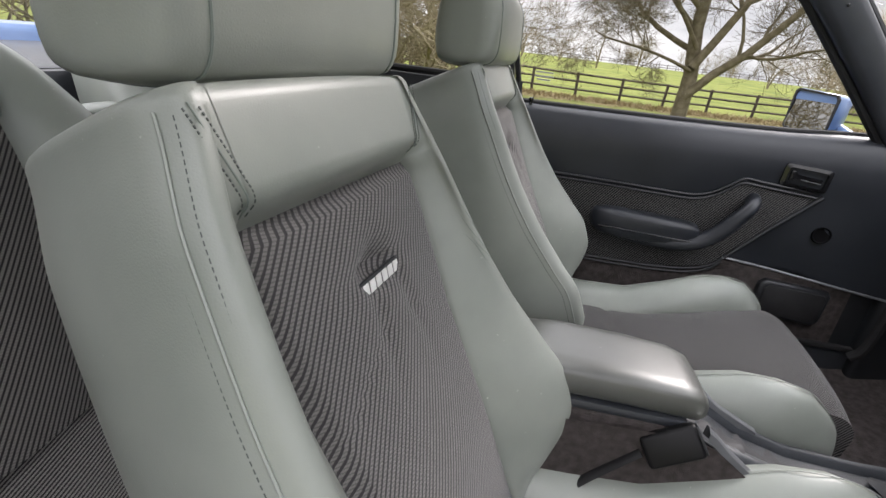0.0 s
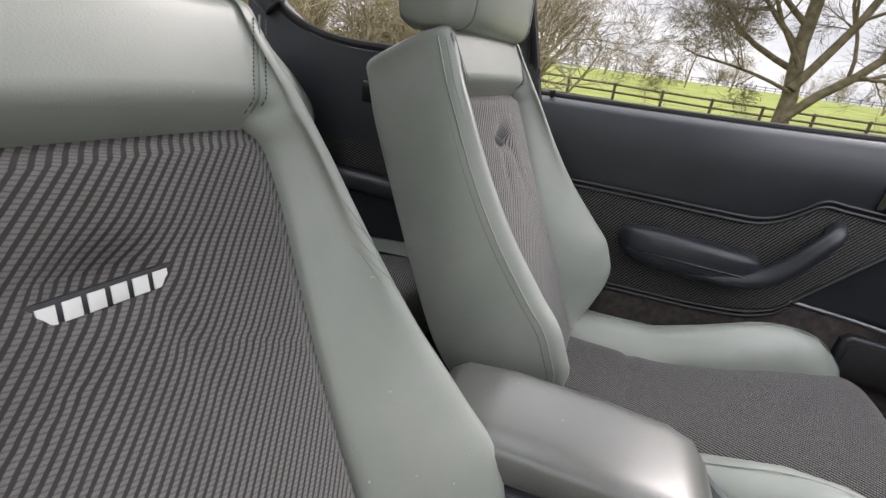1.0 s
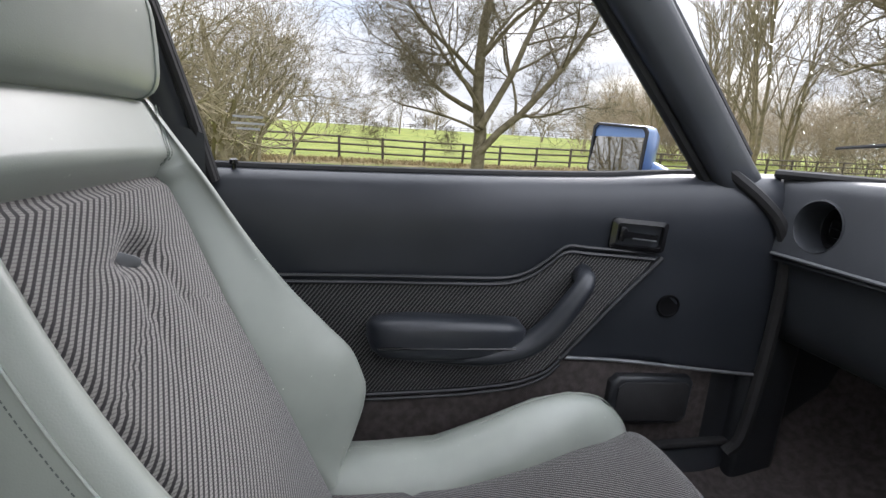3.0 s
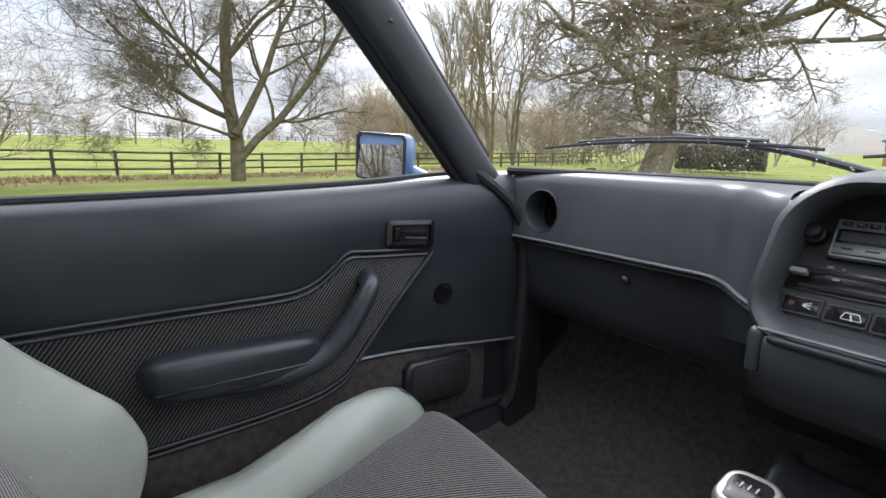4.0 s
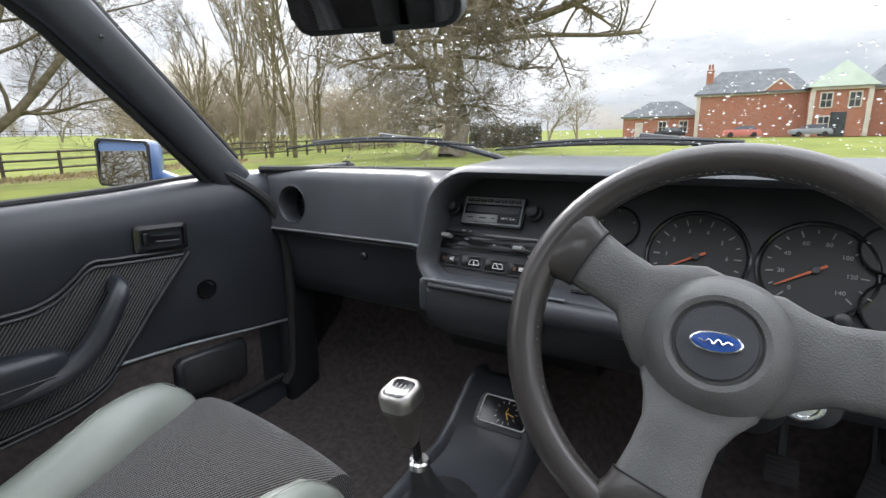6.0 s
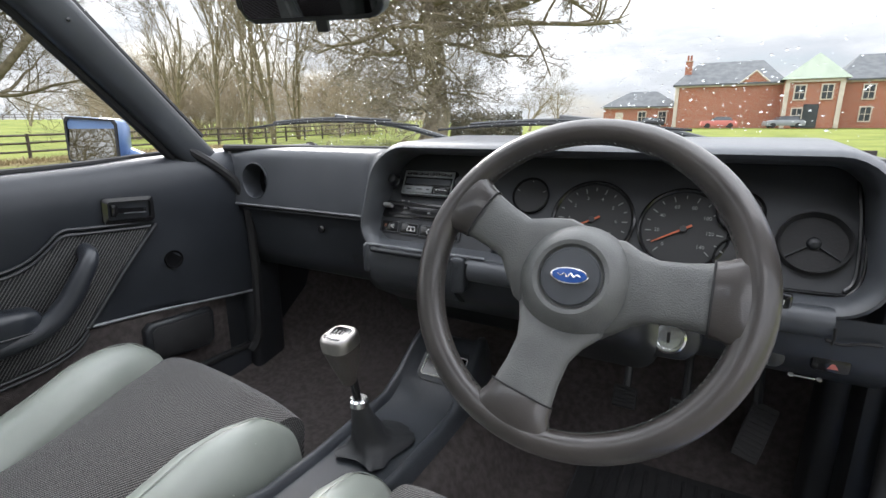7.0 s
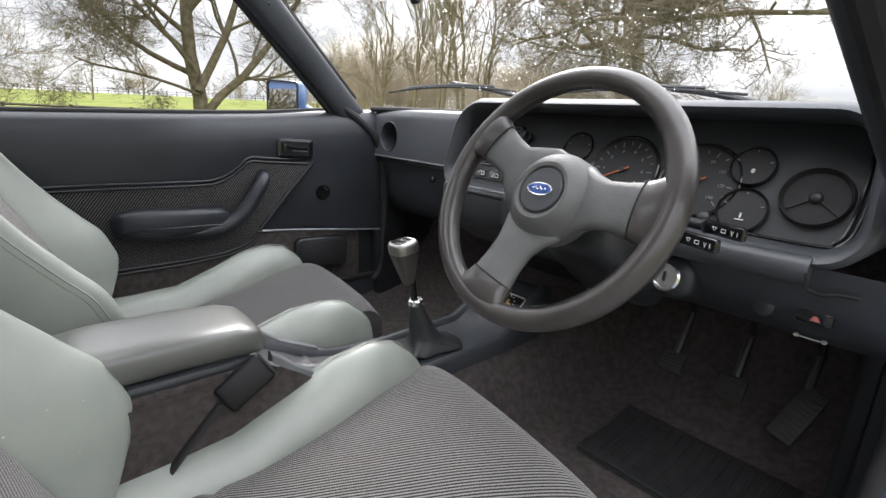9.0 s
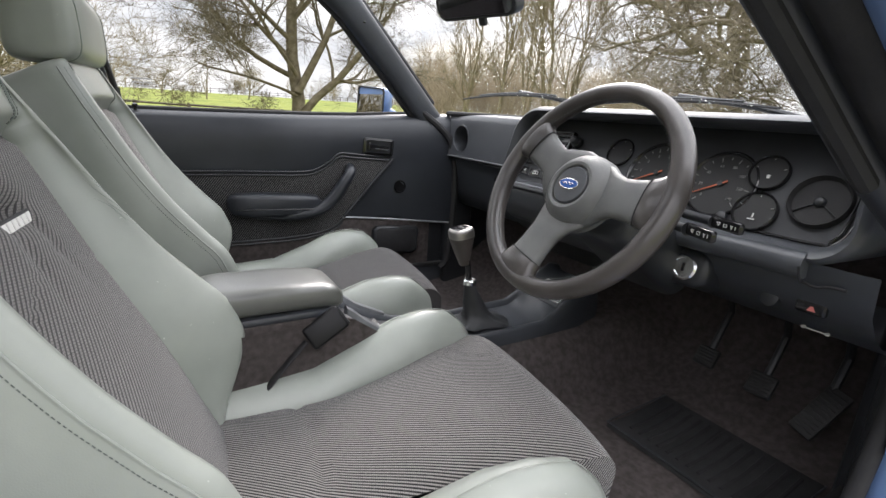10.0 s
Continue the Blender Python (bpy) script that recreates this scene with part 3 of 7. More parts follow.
for z in (0.522, 0.568):
    v, f = lathe([(0.011, 0), (0.011, 0.007), (0.006, 0.010)], facing((0.735, 0.826, z), (0, -1, 0)), 6)
    part("hinge_bolt", mesh(v, f, smooth=0), BLUE, hinge)
v, f = rbox((0.735, 0.80, 0.60), (0.03, 0.06, 0.028), 0.006, 2)
part("check_strap", join((v, f)), PLASTIC, body)
for sd in (-1, 1):
    v, f = rbox((sd * 0.705, 1.10, 0.585), (0.03, 0.42, 0.66), 0.01, 2)
    part("footwell_side", join((v, f)), PLASTIC, body)
    v, f = rbox((sd * 0.70, 0.935, 0.56), (0.05, 0.12, 0.68), 0.012, 2)
    part("post_trim", join((v, f)), PLASTIC, body)
v, f = rbox((-0.675, 1.000, 0.56), (0.06, 0.12, 0.70), 0.02, 3)
part("kick_panel", join((v, f)), PLASTIC, body)

# rear side panel with its window
for sd in (-1, 1):
    x = sd * 0.66
    top = [(-0.12 if sd < 0 else -0.27, 0.915), (-0.38, 0.915), (-0.52, 0.918), (-0.63, 0.943), (-0.71, 0.995), (-0.78, 1.09)]
    rows = []
    for y, z in crom(top, 18):
        rows.append([(x + sd * (0.02 * (1 - q)), y, 0.30 + (z - 0.30) * q) for q in np.linspace(0, 1, 10)] + [(x + sd * 0.02, y, z + 0.008), (x + sd * 0.05, y, z + 0.01)])
    v, f, uv = loft(rows)
    side_panel = part("rear_side_panel", mesh(v, f if sd > 0 else [tuple(reversed(q)) for q in f], uv), VINYL, body, "black vinyl rear quarter trim with cloth insert")
    v, f, uv = loft([[(x - sd * 0.001, y, 0.28 + (zz - 0.28) * q) for q in (0, 1)] for y, zz in (((-0.12, 0.95), (-0.05, 0.93)) if sd < 0 else ((-0.30, 0.95), (-0.25, 0.93)))])
    part("pillar_foot", mesh(v, f, uv), VINYL, body)
    v, f = rbox((sd * 0.71, -0.45 if sd < 0 else -0.56, 0.55), (0.05, 0.80 if sd < 0 else 0.60, 0.66), 0.01, 2)
    part("rear_quarter", join((v, f)), BLUE, body)
    v, f, uv = tube(crom([(x + sd * 0.004, y, z + 0.012) for y, z in top], 24), 0.009, 8)
    part("quarter_seal", mesh(v, f), RUBBER, body)
    v, f, uv = loft([[(x - sd * 0.004, -0.30, z) for z in (0.705, 0.64)], [(x - sd * 0.004, -0.47, z) for z in (0.707, 0.64)], [(x - sd * 0.004, -0.60, z) for z in (0.70, 0.64)]])
    part("cloth_insert", mesh(v, f, uv), CLOTH_DK, side_panel)
    v, f = rbox((x - sd * 0.02, -0.38, 0.615), (0.05, 0.30, 0.05), 0.018, 3)
    part("rear_armrest", join((v, f)), VINYL, side_panel)
    v, f = rbox((x - sd * 0.006, -0.432, 0.828), (0.012, 0.042, 0.05), 0.006, 2)
    part("belt_guide", join((v, f)), PLASTIC_GL, side_panel)
    v, f = rbox((x - sd * 0.006, -0.355, 0.805), (0.012, 0.075, 0.05), 0.008, 2)
    part("ashtray", join((v, f)), PLASTIC, side_panel)
    # quarter glass
    v, f, uv = loft([[(x + sd * 0.03, y, z) for y, z in ((-0.13, 0.92), (-0.4, 0.92), (-0.72, 1.0))], [(sd * 0.605, y, z) for y, z in ((-0.17, 1.25), (-0.4, 1.24), (-0.74, 1.17))]])
    gq = part("quarter_glass", mesh(v, f), GLASS, body)
    gq.visible_shadow = False
    # post behind the quarter glass
    v, f, uv = tube([(sd * 0.66, -0.70, 0.98), (sd * 0.63, -0.80, 1.09), (sd * 0.60, -0.86, 1.16)], [0.03, 0.045, 0.05], 10)
    part("c_pillar", mesh(v, f), VINYL, body)

# catch of the hinged quarter window
v, f = rbox((-0.632, -0.655, 1.012), (0.016, 0.062, 0.020), 0.006, 3, pose(0, 0, 0, 0, 0, 0))
latch = part("window_catch", join((v, f)), PLASTIC_GL, body, "black and chrome quarter window catch")
v, f, uv = tube([(-0.622, -0.680, 1.004), (-0.620, -0.650, 1.003), (-0.622, -0.625, 1.006)], 0.0025, 8)
part("catch_lever", mesh(v, f), CHROME, latch)

# rear end: parcel shelf and tail
v, f = rbox((0, -1.12, 0.86), (1.28, 0.50, 0.03), 0.01)
part("parcel_shelf", join((v, f)), VINYL, body)
v, f = rbox((0, -1.40, 0.62), (1.40, 0.06, 0.60), 0.02)
part("tail_panel", join((v, f)), BLUE, body)
v, f, uv = loft([[(x, -0.66, 1.21) for x in (-0.58, 0, 0.58)], [(x, -1.36, 0.90) for x in (-0.62, 0, 0.62)]])
tg = part("tailgate_glass", mesh(v, f), GLASS, body)
tg.visible_shadow = False

# scuttle, bonnet and wings ahead of the screen
v, f, uv = profile_strip([(0.99, 0.905), (1.03, 0.915), (1.07, 0.905), (1.12, 0.885)], -0.70, 0.70, 15, 0.06)
part("scuttle", mesh(v, f, uv), PLASTIC, body)
v, f, uv = profile_strip([(1.13, 0.875), (1.5, 0.86), (2.0, 0.82), (2.3, 0.76), (2.36, 0.66), (2.34, 0.3)], -0.78, 0.78, 15, 0.06)
part("bonnet", mesh(v, f, uv), BLUE, body)
for sd in (-1, 1):
    v, f, uv = loft([[(sd * 0.78, y, z), (sd * 0.84, y, z - 0.12), (sd * 0.84, y, 0.25)] for y, z in ((0.98, 0.87), (1.5, 0.86), (2.0, 0.82), (2.33, 0.70))])
    part("front_wing", mesh(v, f if sd > 0 else [tuple(reversed(q)) for q in f]), BLUE, body)


def screen_at(x, s):
    """A place on the windscreen: x across, s from its foot (0) to its head (1)."""
    h = 0.665 - 0.075 * s
    q = x / h
    return (x, 0.935 - 0.47 * s + (0.085 - 0.03 * s) * (1 - q * q), 0.918 + 0.36 * s + 0.012 * math.sin(math.pi * s))


v, f, uv = loft([[screen_at(x * (0.675 - 0.075 * s), s) for x in np.linspace(-1, 1, 21)] for s in np.linspace(0, 1, 9)])
gw = part("windscreen", mesh(v, f), GLASS, body, "rain-spotted windscreen glass")
gw.visible_shadow = False
v, f, uv = tube([screen_at(x * 0.67, 0.0) for x in np.linspace(-1, 1, 21)], 0.009, 8)
part("screen_rubber", mesh(v, f), RUBBER, body)

# ---- passenger door ----
door = thing("passenger_door", (XD, 0.4, 0.6), "closed passenger door with black vinyl trim and striped cloth insert", "car door")
MX = Matrix(((0, 0, 1, 0), (1, 0, 0, 0), (0, 1, 0, 0), (0, 0, 0, 1)))     # outline (y, z), face towards +x


def on_door(pts, x, depth, bevel=0.004, seg=2):
    return prism(pts, depth, Matrix.Translation((x, 0, 0)) @ MX, bevel, seg)


# outer shell and the padded upper trim, curving in towards the glass
v, f = rbox((XD - 0.075, 0.42, 0.60), (0.10, 1.08, 0.56), 0.02, 2)
part("door_shell", join((v, f)), BLUE, door)
def sill_z(y):
    return interp(y, [(-0.12, 0.874), (0.0, 0.875), (0.2, 0.878), (0.4, 0.882), (0.6, 0.889), (0.8, 0.902), (0.98, 0.908)])


def door_fwd(y):
    """How far the front of the door trim swells into the cabin."""
    return 0.045 * float(smoothstep(0.61, 0.98, y))


rows = []
for y in np.linspace(-0.10, 0.955, 60):
    zt = sill_z(y)
    fw = door_fwd(y)
    zb = 0.560 - 0.086 * max(0.0, y - 0.548)
    swell = 0.005 * math.sin(math.pi * min(1, max(0, (y + 0.1) / 1.1)))
    rows.append([(XD + fw * k + dx + swell * w, y, z) for dx, z, w, k in ((-0.052, zt - 0.012, 0, 1), (-0.046, zt + 0.001, 0, 1), (-0.034, zt + 0.006, 0, 1), (-0.016, zt + 0.001, 0.1, 1), (-0.003, zt - 0.013, 0.3, 1), (0.006, zt - 0.036, 0.6, 1), (0.010, zt - 0.07, 1, 1), (0.008, 0.77, 1, 1), (0.004, 0.72, 0.8, 1), (0.0, 0.66, 0.3, 1), (0, zb + 0.014, 0, 1), (0, zb, 0, 0.9), (0, zb - 0.006, 0, 0), (0, 0.40, 0, 0), (0, 0.345, 0, 0), (-0.02, 0.33, 0, 0))])
v, f, uv = loft(rows)
part("upper_trim", mesh(v, [tuple(reversed(q)) for q in f], uv, 60), VINYL_DOOR, door, "charcoal padded vinyl door top")

INS = [(-0.10, 0.705), (0.15, 0.705), (0.30, 0.703), (0.40, 0.702), (0.44, 0.705), (0.475, 0.718), (0.505, 0.739), (0.535, 0.761), (0.58, 0.759), (0.713, 0.750), (0.630, 0.655), (0.548, 0.560), (0.52, 0.535), (0.47, 0.517), (0.40, 0.509), (0.30, 0.505), (-0.10, 0.502)]
v, f = on_door(INS, XD + 0.0175, 0.02, 0.003)
uvw = [(p[1], p[2]) for p in v]
part("cloth_insert", mesh(v, f, uvw), CLOTH_DK, door, "black cloth insert with grey diagonal pinstripes")


def bead(pts, r=0.0045, n=50, name="trim_bead", mat=PLASTIC, x=XD + 0.018):
    c = crom(pts, n)
    v, f, uv = tube([(x, a, b) for a, b in c], r, 6)
    return part(name, mesh(v, f), mat, door)


for o in (0.0, 0.011):
    bead([(y, z + o) for y, z in INS[:9]] + [(0.713, 0.750 + o)], 0.0036)
bead([(y, z - 0.004) for y, z in reversed(INS[11:])], 0.0036)
bead([(y, z - 0.014) for y, z in reversed(INS[11:])], 0.0032)
v, f, uv = tube([(XD + 0.018 + 0.5 * door_fwd(y), y, z) for y, z in ((0.722, 0.755), (0.677, 0.705), (0.632, 0.655), (0.591, 0.607), (0.550, 0.560))], 0.006, 8)
part("trim_bead", mesh(v, f), PLASTIC, door)
# bright strip under the front of the trim
v, f, uv = tube([(XD + 0.016 * (1 - u) + door_fwd(0.546 + 0.404 * u) + 0.002, 0.546 + 0.404 * u, 0.560 - 0.0350 * u) for u in np.linspace(0, 1, 12)], 0.0035, 6)
part("bright_strip", mesh(v, f), STRIP, door, "thin grey bright strip")
# carpeted lower panel
LOW = [(-0.10, 0.497), (0.30, 0.499), (0.40, 0.503), (0.47, 0.511), (0.52, 0.529), (0.55, 0.553), (0.75, 0.535), (0.950, 0.520), (0.950, 0.385), (0.925, 0.358), (-0.10, 0.345)]
v, f = on_door(LOW, XD + 0.014, 0.02, 0.006)
part("carpet_panel", join((v, f)), CARPET, door, "dark carpeted lower door panel")
v, f = rbox((XD + 0.005, 0.43, 0.338), (0.03, 1.06, 0.02), 0.006)
part("lower_edge", join((v, f)), RUBBER, door)
# speaker grille
SPK = [(0.655, 0.510), (0.670, 0.523), (0.825, 0.515), (0.834, 0.503), (0.830, 0.428), (0.812, 0.413), (0.670, 0.424), (0.652, 0.437)]
v, f = on_door(SPK, XD + 0.034, 0.025, 0.009, 3)
spk = part("speaker_grille", join((v, f)), PLASTIC, door, "black plastic speaker pod")
v, f = on_door([(0.743 + (y - 0.743) * 0.86, 0.469 + (z - 0.469) * 0.8) for y, z in SPK], XD + 0.0365, 0.004, 0.002)
part("grille_cloth", join((v, f)), RUBBER, spk)
# window winder hole
v, f = lathe([(0.0225, 0.0), (0.022, 0.003), (0.0205, 0.0042), (0.0185, 0.003), (0.0175, 0.001), (0.0, 0.0006)], facing((XD + 0.0170, 0.756, 0.660), (1, -0.10, 0)), 24)
part("winder_plug", mesh(v, f), HOLE, door, "black recessed plug over the window winder hole")
# handle recess
hm = facing((XD + 0.024, 0.668, 0.796), (1, -0.08, 0), (0, 0.05, 1))
v, f = ring_plate(rrect(0.106, 0.056, 0.008), rrect(0.088, 0.040, 0.006), 0.016, hm, 0.003)
rec = part("handle_bezel", mesh(v, f), PLASTIC_GL, door, "black plastic inner door handle")
v, f = prism(rrect(0.09, 0.042, 0.006), 0.004, hm @ pose(0, 0, -0.012), 0)
part("recess_back", join((v, f)), HOLE, rec)
v, f = prism([(-0.036, -0.012), (-0.028, -0.014), (-0.026, -0.004), (0.036, -0.0065), (0.036, 0.003), (-0.024, 0.004), (-0.026, 0.013), (-0.036, 0.013)], 0.008, hm @ pose(0, 0, 0.001), 0.002)
part("handle_lever", join((v, f)), PLASTIC_GL, rec)
v, f = prism([(-0.012, -0.007), (0.034, -0.0085), (0.034, -0.0065), (-0.012, -0.005)], 0.002, hm @ pose(0, 0, 0.003), 0)
part("lever_edge", join((v, f)), STRIP, rec)
# armrest with pull: pad and curved grip
rows = []
for y, hh, ww in ((0.188, 0.012, 0.02), (0.196, 0.03, 0.045), (0.215, 0.040, 0.062), (0.26, 0.044, 0.068), (0.34, 0.043, 0.068), (0.42, 0.040, 0.066), (0.452, 0.034, 0.06), (0.465, 0.014, 0.045)):
    zc = 0.623 - 0.006 * float(smoothstep(0.2, 0.46, y))
    row = []
    for k in range(20):
        t = 2 * math.pi * k / 20
        c, s = math.cos(t), math.sin(t)
        row.append((XD + 0.004 + ww * (0.5 + 0.5 * math.copysign(abs(c) ** 0.55, c)), y, zc + hh * math.copysign(abs(s) ** 0.6, s) * (0.72 if s > 0 else 1.0)))
    rows.append(row)
v, f, uv = loft(rows, True, True)
arm = part("armrest_pad", mesh(v, [tuple(reversed(q)) for q in f], uv, 70), VINYL_DOOR, door, "padded vinyl armrest")
v, f, uv = tube([(XD + 0.070, y, 0.609 - 0.006 * float(smoothstep(0.2, 0.46, y))) for y in np.linspace(0.205, 0.452, 14)], 0.002, 6)
part("armrest_seam", mesh(v, f), PLASTIC_GL, arm)
g = crom([(XD + 0.035, 0.27, 0.585), (XD + 0.045, 0.38, 0.583), (XD + 0.052, 0.46, 0.600), (XD + 0.060, 0.505, 0.640), (XD + 0.064, 0.535, 0.685), (XD + 0.058, 0.556, 0.715), (XD + 0.025, 0.566, 0.724), (XD + 0.0, 0.568, 0.722)], 30)
v, f, uv = tube(g, np.interp(np.linspace(0, 1, 30), [0, 0.2, 0.5, 0.8, 1], [0.018, 0.026, 0.024, 0.019, 0.018]), 12, True, 0.8)
part("pull_grip", mesh(v, f, None, 70), VINYL_DOOR, door, "curved vinyl door pull")
v, f, uv = tube(crom([(-0.672, 0.815, 0.926), (-0.660, 0.850, 0.902), (-0.644, 0.886, 0.872), (-0.630, 0.922, 0.832), (-0.626, 0.946, 0.77), (-0.630, 0.957, 0.68), (-0.638, 0.962, 0.54), (-0.644, 0.955, 0.39), (-0.65, 0.93, 0.348)], 34), 0.012, 8)
part("front_seal", mesh(v, f), RUBBER, door)
# glass, its seal and the lock pin
v, f, uv = loft([[(XD - 0.04, y, sill_z(y)) for y in np.linspace(-0.07, 0.80, 12)], [(-0.60, y, 1.262) for y in np.linspace(-0.13, 0.42, 12)]])
gd = part("door_glass", mesh(v, f), GLASS, door)
gd.visible_shadow = False
v, f, uv = tube([(XD - 0.036, y, sill_z(y) + 0.006) for y in np.linspace(-0.09, 0.86, 30)], 0.008, 8)
part("glass_seal", mesh(v, f), RUBBER, door)
v, f = lathe([(0.004, 0), (0.004, 0.010), (0.0065, 0.012), (0.0065, 0.018), (0.003, 0.020)], pose(XD - 0.020, -0.022, 0.874), 12)
part("lock_pin", mesh(v, f), PLASTIC_GL, door, "small black lock pin")
for k, (w, zz) in enumerate(((0.045, 0.958), (0.05, 0.948), (0.035, 0.94))):
    v, f = rbox((XD - 0.026, 0.0, zz), (0.0012, w, 0.0035), 0)
    part("glass_mark", join((v, f)), GREYP, door)

# ---- door mirror ----
mir = thing("wing_mirror", (-0.95, 0.72, 0.95), "blue door mirror on the passenger side", "mirror")
mm = facing((-0.886, 0.727, 0.941), (0.23, -0.97, 0.03))
shape = [(-0.082, -0.045), (-0.075, -0.052), (0.07, -0.060), (0.080, -0.052), (0.083, 0.040), (0.075, 0.050), (-0.07, 0.058), (-0.080, 0.050)]
rows = [[tuple(mm @ Vector((x * s, y * s, d))) for x, y in shape] for s, d in ((1.0, 0.0), (1.03, -0.010), (0.98, -0.028), (0.82, -0.048), (0.4, -0.062))]
v, f, uv = loft(rows, True, True)
part("mirror_shell", mesh(v, [tuple(reversed(q)) for q in f], None, 50), BLUE, mir)
v, f = ring_plate([(x * 1.0, y * 1.0) for x, y in shape], [(x * 0.92, y * 0.9) for x, y in shape], 0.006, mm @ pose(0, 0, 0.004))
part("mirror_rim", mesh(v, f), RUBBER, mir)
v, f = prism([(x * 0.93, y * 0.92) for x, y in shape], 0.002, mm @ pose(0, 0, 0.002, -4, 0, 0), 0)
part("mirror_glass", join((v, f)), MIRROR, mir)
v, f, uv = tube([(-0.745, 0.80, 0.885), (-0.79, 0.79, 0.893), (-0.84, 0.775, 0.91)], [0.022, 0.018, 0.018], 10)
part("mirror_arm", mesh(v, f), BLUE, mir)


# ---- dashboard ----
dash = thing("dashboard", (0, 0.9, 0.8), "black padded dashboard with hooded instrument binnacle and glovebox", "dashboard")
LEFT = [(1.10, 0.90), (1.04, 0.917), (0.985, 0.922), (0.955, 0.918), (0.94, 0.905), (0.933, 0.88), (0.928, 0.83), (0.925, 0.785), (0.926, 0.772)]
VENT_AT, VENT_R = (-0.564, 0.838), 0.044


def flare(x):
    """How far the dash swells back towards the seats where it runs into the hood."""
    return -0.118 * float(smoothstep(-0.235, -0.085, x)) ** 1.4


def dash_skin(prof, x0, x1, nx, hole=None):
    """A skin across the dash that follows the flare; hole: a round opening (x, z, radius) cut through it."""
    rows = []
    for x in np.linspace(x0, x1, nx):
        rows.append([(x, y + flare(x) * float(smoothstep(1.04, 0.95, y)), z) for y, z in prof])
    v, f, uv = loft(rows)
    if hole is None:
        return v, f, uv
    v = np.array(v)
    d = np.hypot(v[:, 0] - hole[0], v[:, 2] - hole[1])
    inside = (d < hole[2]) & (v[:, 1] < 0.97)
    f = [q for q in f if not all(inside[i] for i in q)]
    k = hole[2] / np.maximum(d, 1e-6)
    v[inside, 0] = hole[0] + (v[inside, 0] - hole[0]) * k[inside]
    v[inside, 2] = hole[1] + (v[inside, 2] - hole[1]) * k[inside]
    return v, f, uv


v, f, uv = dash_skin(crom(LEFT, 70), -0.69, -0.085, 140, (*VENT_AT, VENT_R))
part("dash_pad", mesh(v, f, uv, 60), VINYL_LT, dash, "charcoal padded dash top")
v, f, uv = profile_strip(LEFT[:5], -0.085, 0.72, 20, 0.0)
part("dash_top", mesh(v, f, uv, 60), VINYL_LT, dash)
GLOVE = [(0.935, 0.772), (0.945, 0.76), (0.955, 0.72), (0.975, 0.65), (0.99, 0.605), (1.02, 0.59), (1.15, 0.60)]
v, f, uv = dash_skin(GLOVE, -0.66, -0.085, 40)
glove = part("glovebox_lid", mesh(v, f, uv, 60), VINYL, dash, "black glovebox lid with small lock")
for dz, r, mt in ((0.0, 0.0036, TRIMGREY), (-0.011, 0.005, PLASTIC), (0.010, 0.005, PLASTIC)):
    v, f, uv = tube([(x, 0.925 + (0.01 if dz else 0.0) + flare(x), 0.776 + dz) for x in np.linspace(-0.66, -0.09, 30)], r, 6)
    part("dash_strip", mesh(v, f), mt, dash)
v, f = lathe([(0.009, 0), (0.009, 0.006), (0.004, 0.007)], facing((-0.368, 0.952, 0.727), (0, -1, 0.25)), 14)
part("glovebox_lock", mesh(v, f), PLASTIC_GL, glove)
# side face vent, round
vm = facing((*VENT_AT[:1], 0.930, VENT_AT[1]), (0.0, -1, 0.05))
v, f = lathe([(0.0465, -0.002), (0.046, 0.0025), (0.044, 0.0035), (0.0425, 0.001), (0.041, -0.012), (0.039, -0.030), (0.036, -0.046), (0.001, -0.047)], vm, 36, False)
vent = part("side_vent", mesh(v, f), VINYL, dash, "round black eyeball air vent sunk in the dash")
vq = vm @ pose(0.006, 0, -0.032, 0, -24, 0)
v, f = lathe([(0.036, -0.012), (0.036, 0.004), (0.033, 0.007), (0.030, 0.004), (0.029, -0.004), (0.0, -0.004)], vq, 30)
eye = part("vent_ball", mesh(v, f), HOLE, vent)
for k in (-0.014, 0.0, 0.014):
    v, f = rbox((0, 0, 0), (0.050, 0.0022, 0.008), 0.0008)
    part("vane", join((xf(vq @ pose(0, k, 0.001), v), f)), PLASTIC_GL, eye)

# binnacle: rounded hood ring, deep, with the inclined fascia inside
BX0, BX1, BZ0, BZ1 = -0.095, 0.655, 0.752, 0.948
cx, cz = (BX0 + BX1) / 2, (BZ0 + BZ1) / 2


def hood_ring(w, h, r, y_top, y_bot):
    out = []
    for a, b in rrect(w, h, r, 7, cx, cz):
        t = (b - (cz - h / 2)) / h
        a += (0.030 if a < cx else -0.012) * t * t                    # the ends lean in towards the top
        out.append((a, y_bot + (y_top - y_bot) * t, b))
    return out


W, Hh = BX1 - BX0, BZ1 - BZ0
rows = [hood_ring(W + 0.01, Hh + 0.01, 0.06, 1.0, 0.98), hood_ring(W + 0.004, Hh + 0.004, 0.06, 0.86, 0.84), hood_ring(W, Hh, 0.06, 0.785, 0.755),
        hood_ring(W - 0.008, Hh - 0.008, 0.056, 0.773, 0.744), hood_ring(W - 0.020, Hh - 0.018, 0.050, 0.768, 0.740), hood_ring(W - 0.034, Hh - 0.030, 0.044, 0.773, 0.745),
        hood_ring(W - 0.044, Hh - 0.042, 0.040, 0.80, 0.762), hood_ring(W - 0.052, Hh - 0.05, 0.034, 0.845, 0.775)]
v, f, uv = loft(rows, True)
part("binnacle_hood", mesh(v, f, uv, 70), VINYL_LT, dash, "charcoal vinyl instrument hood")
FS = 0.07 / 0.136                     # lean of the fascia: back by this much per metre up
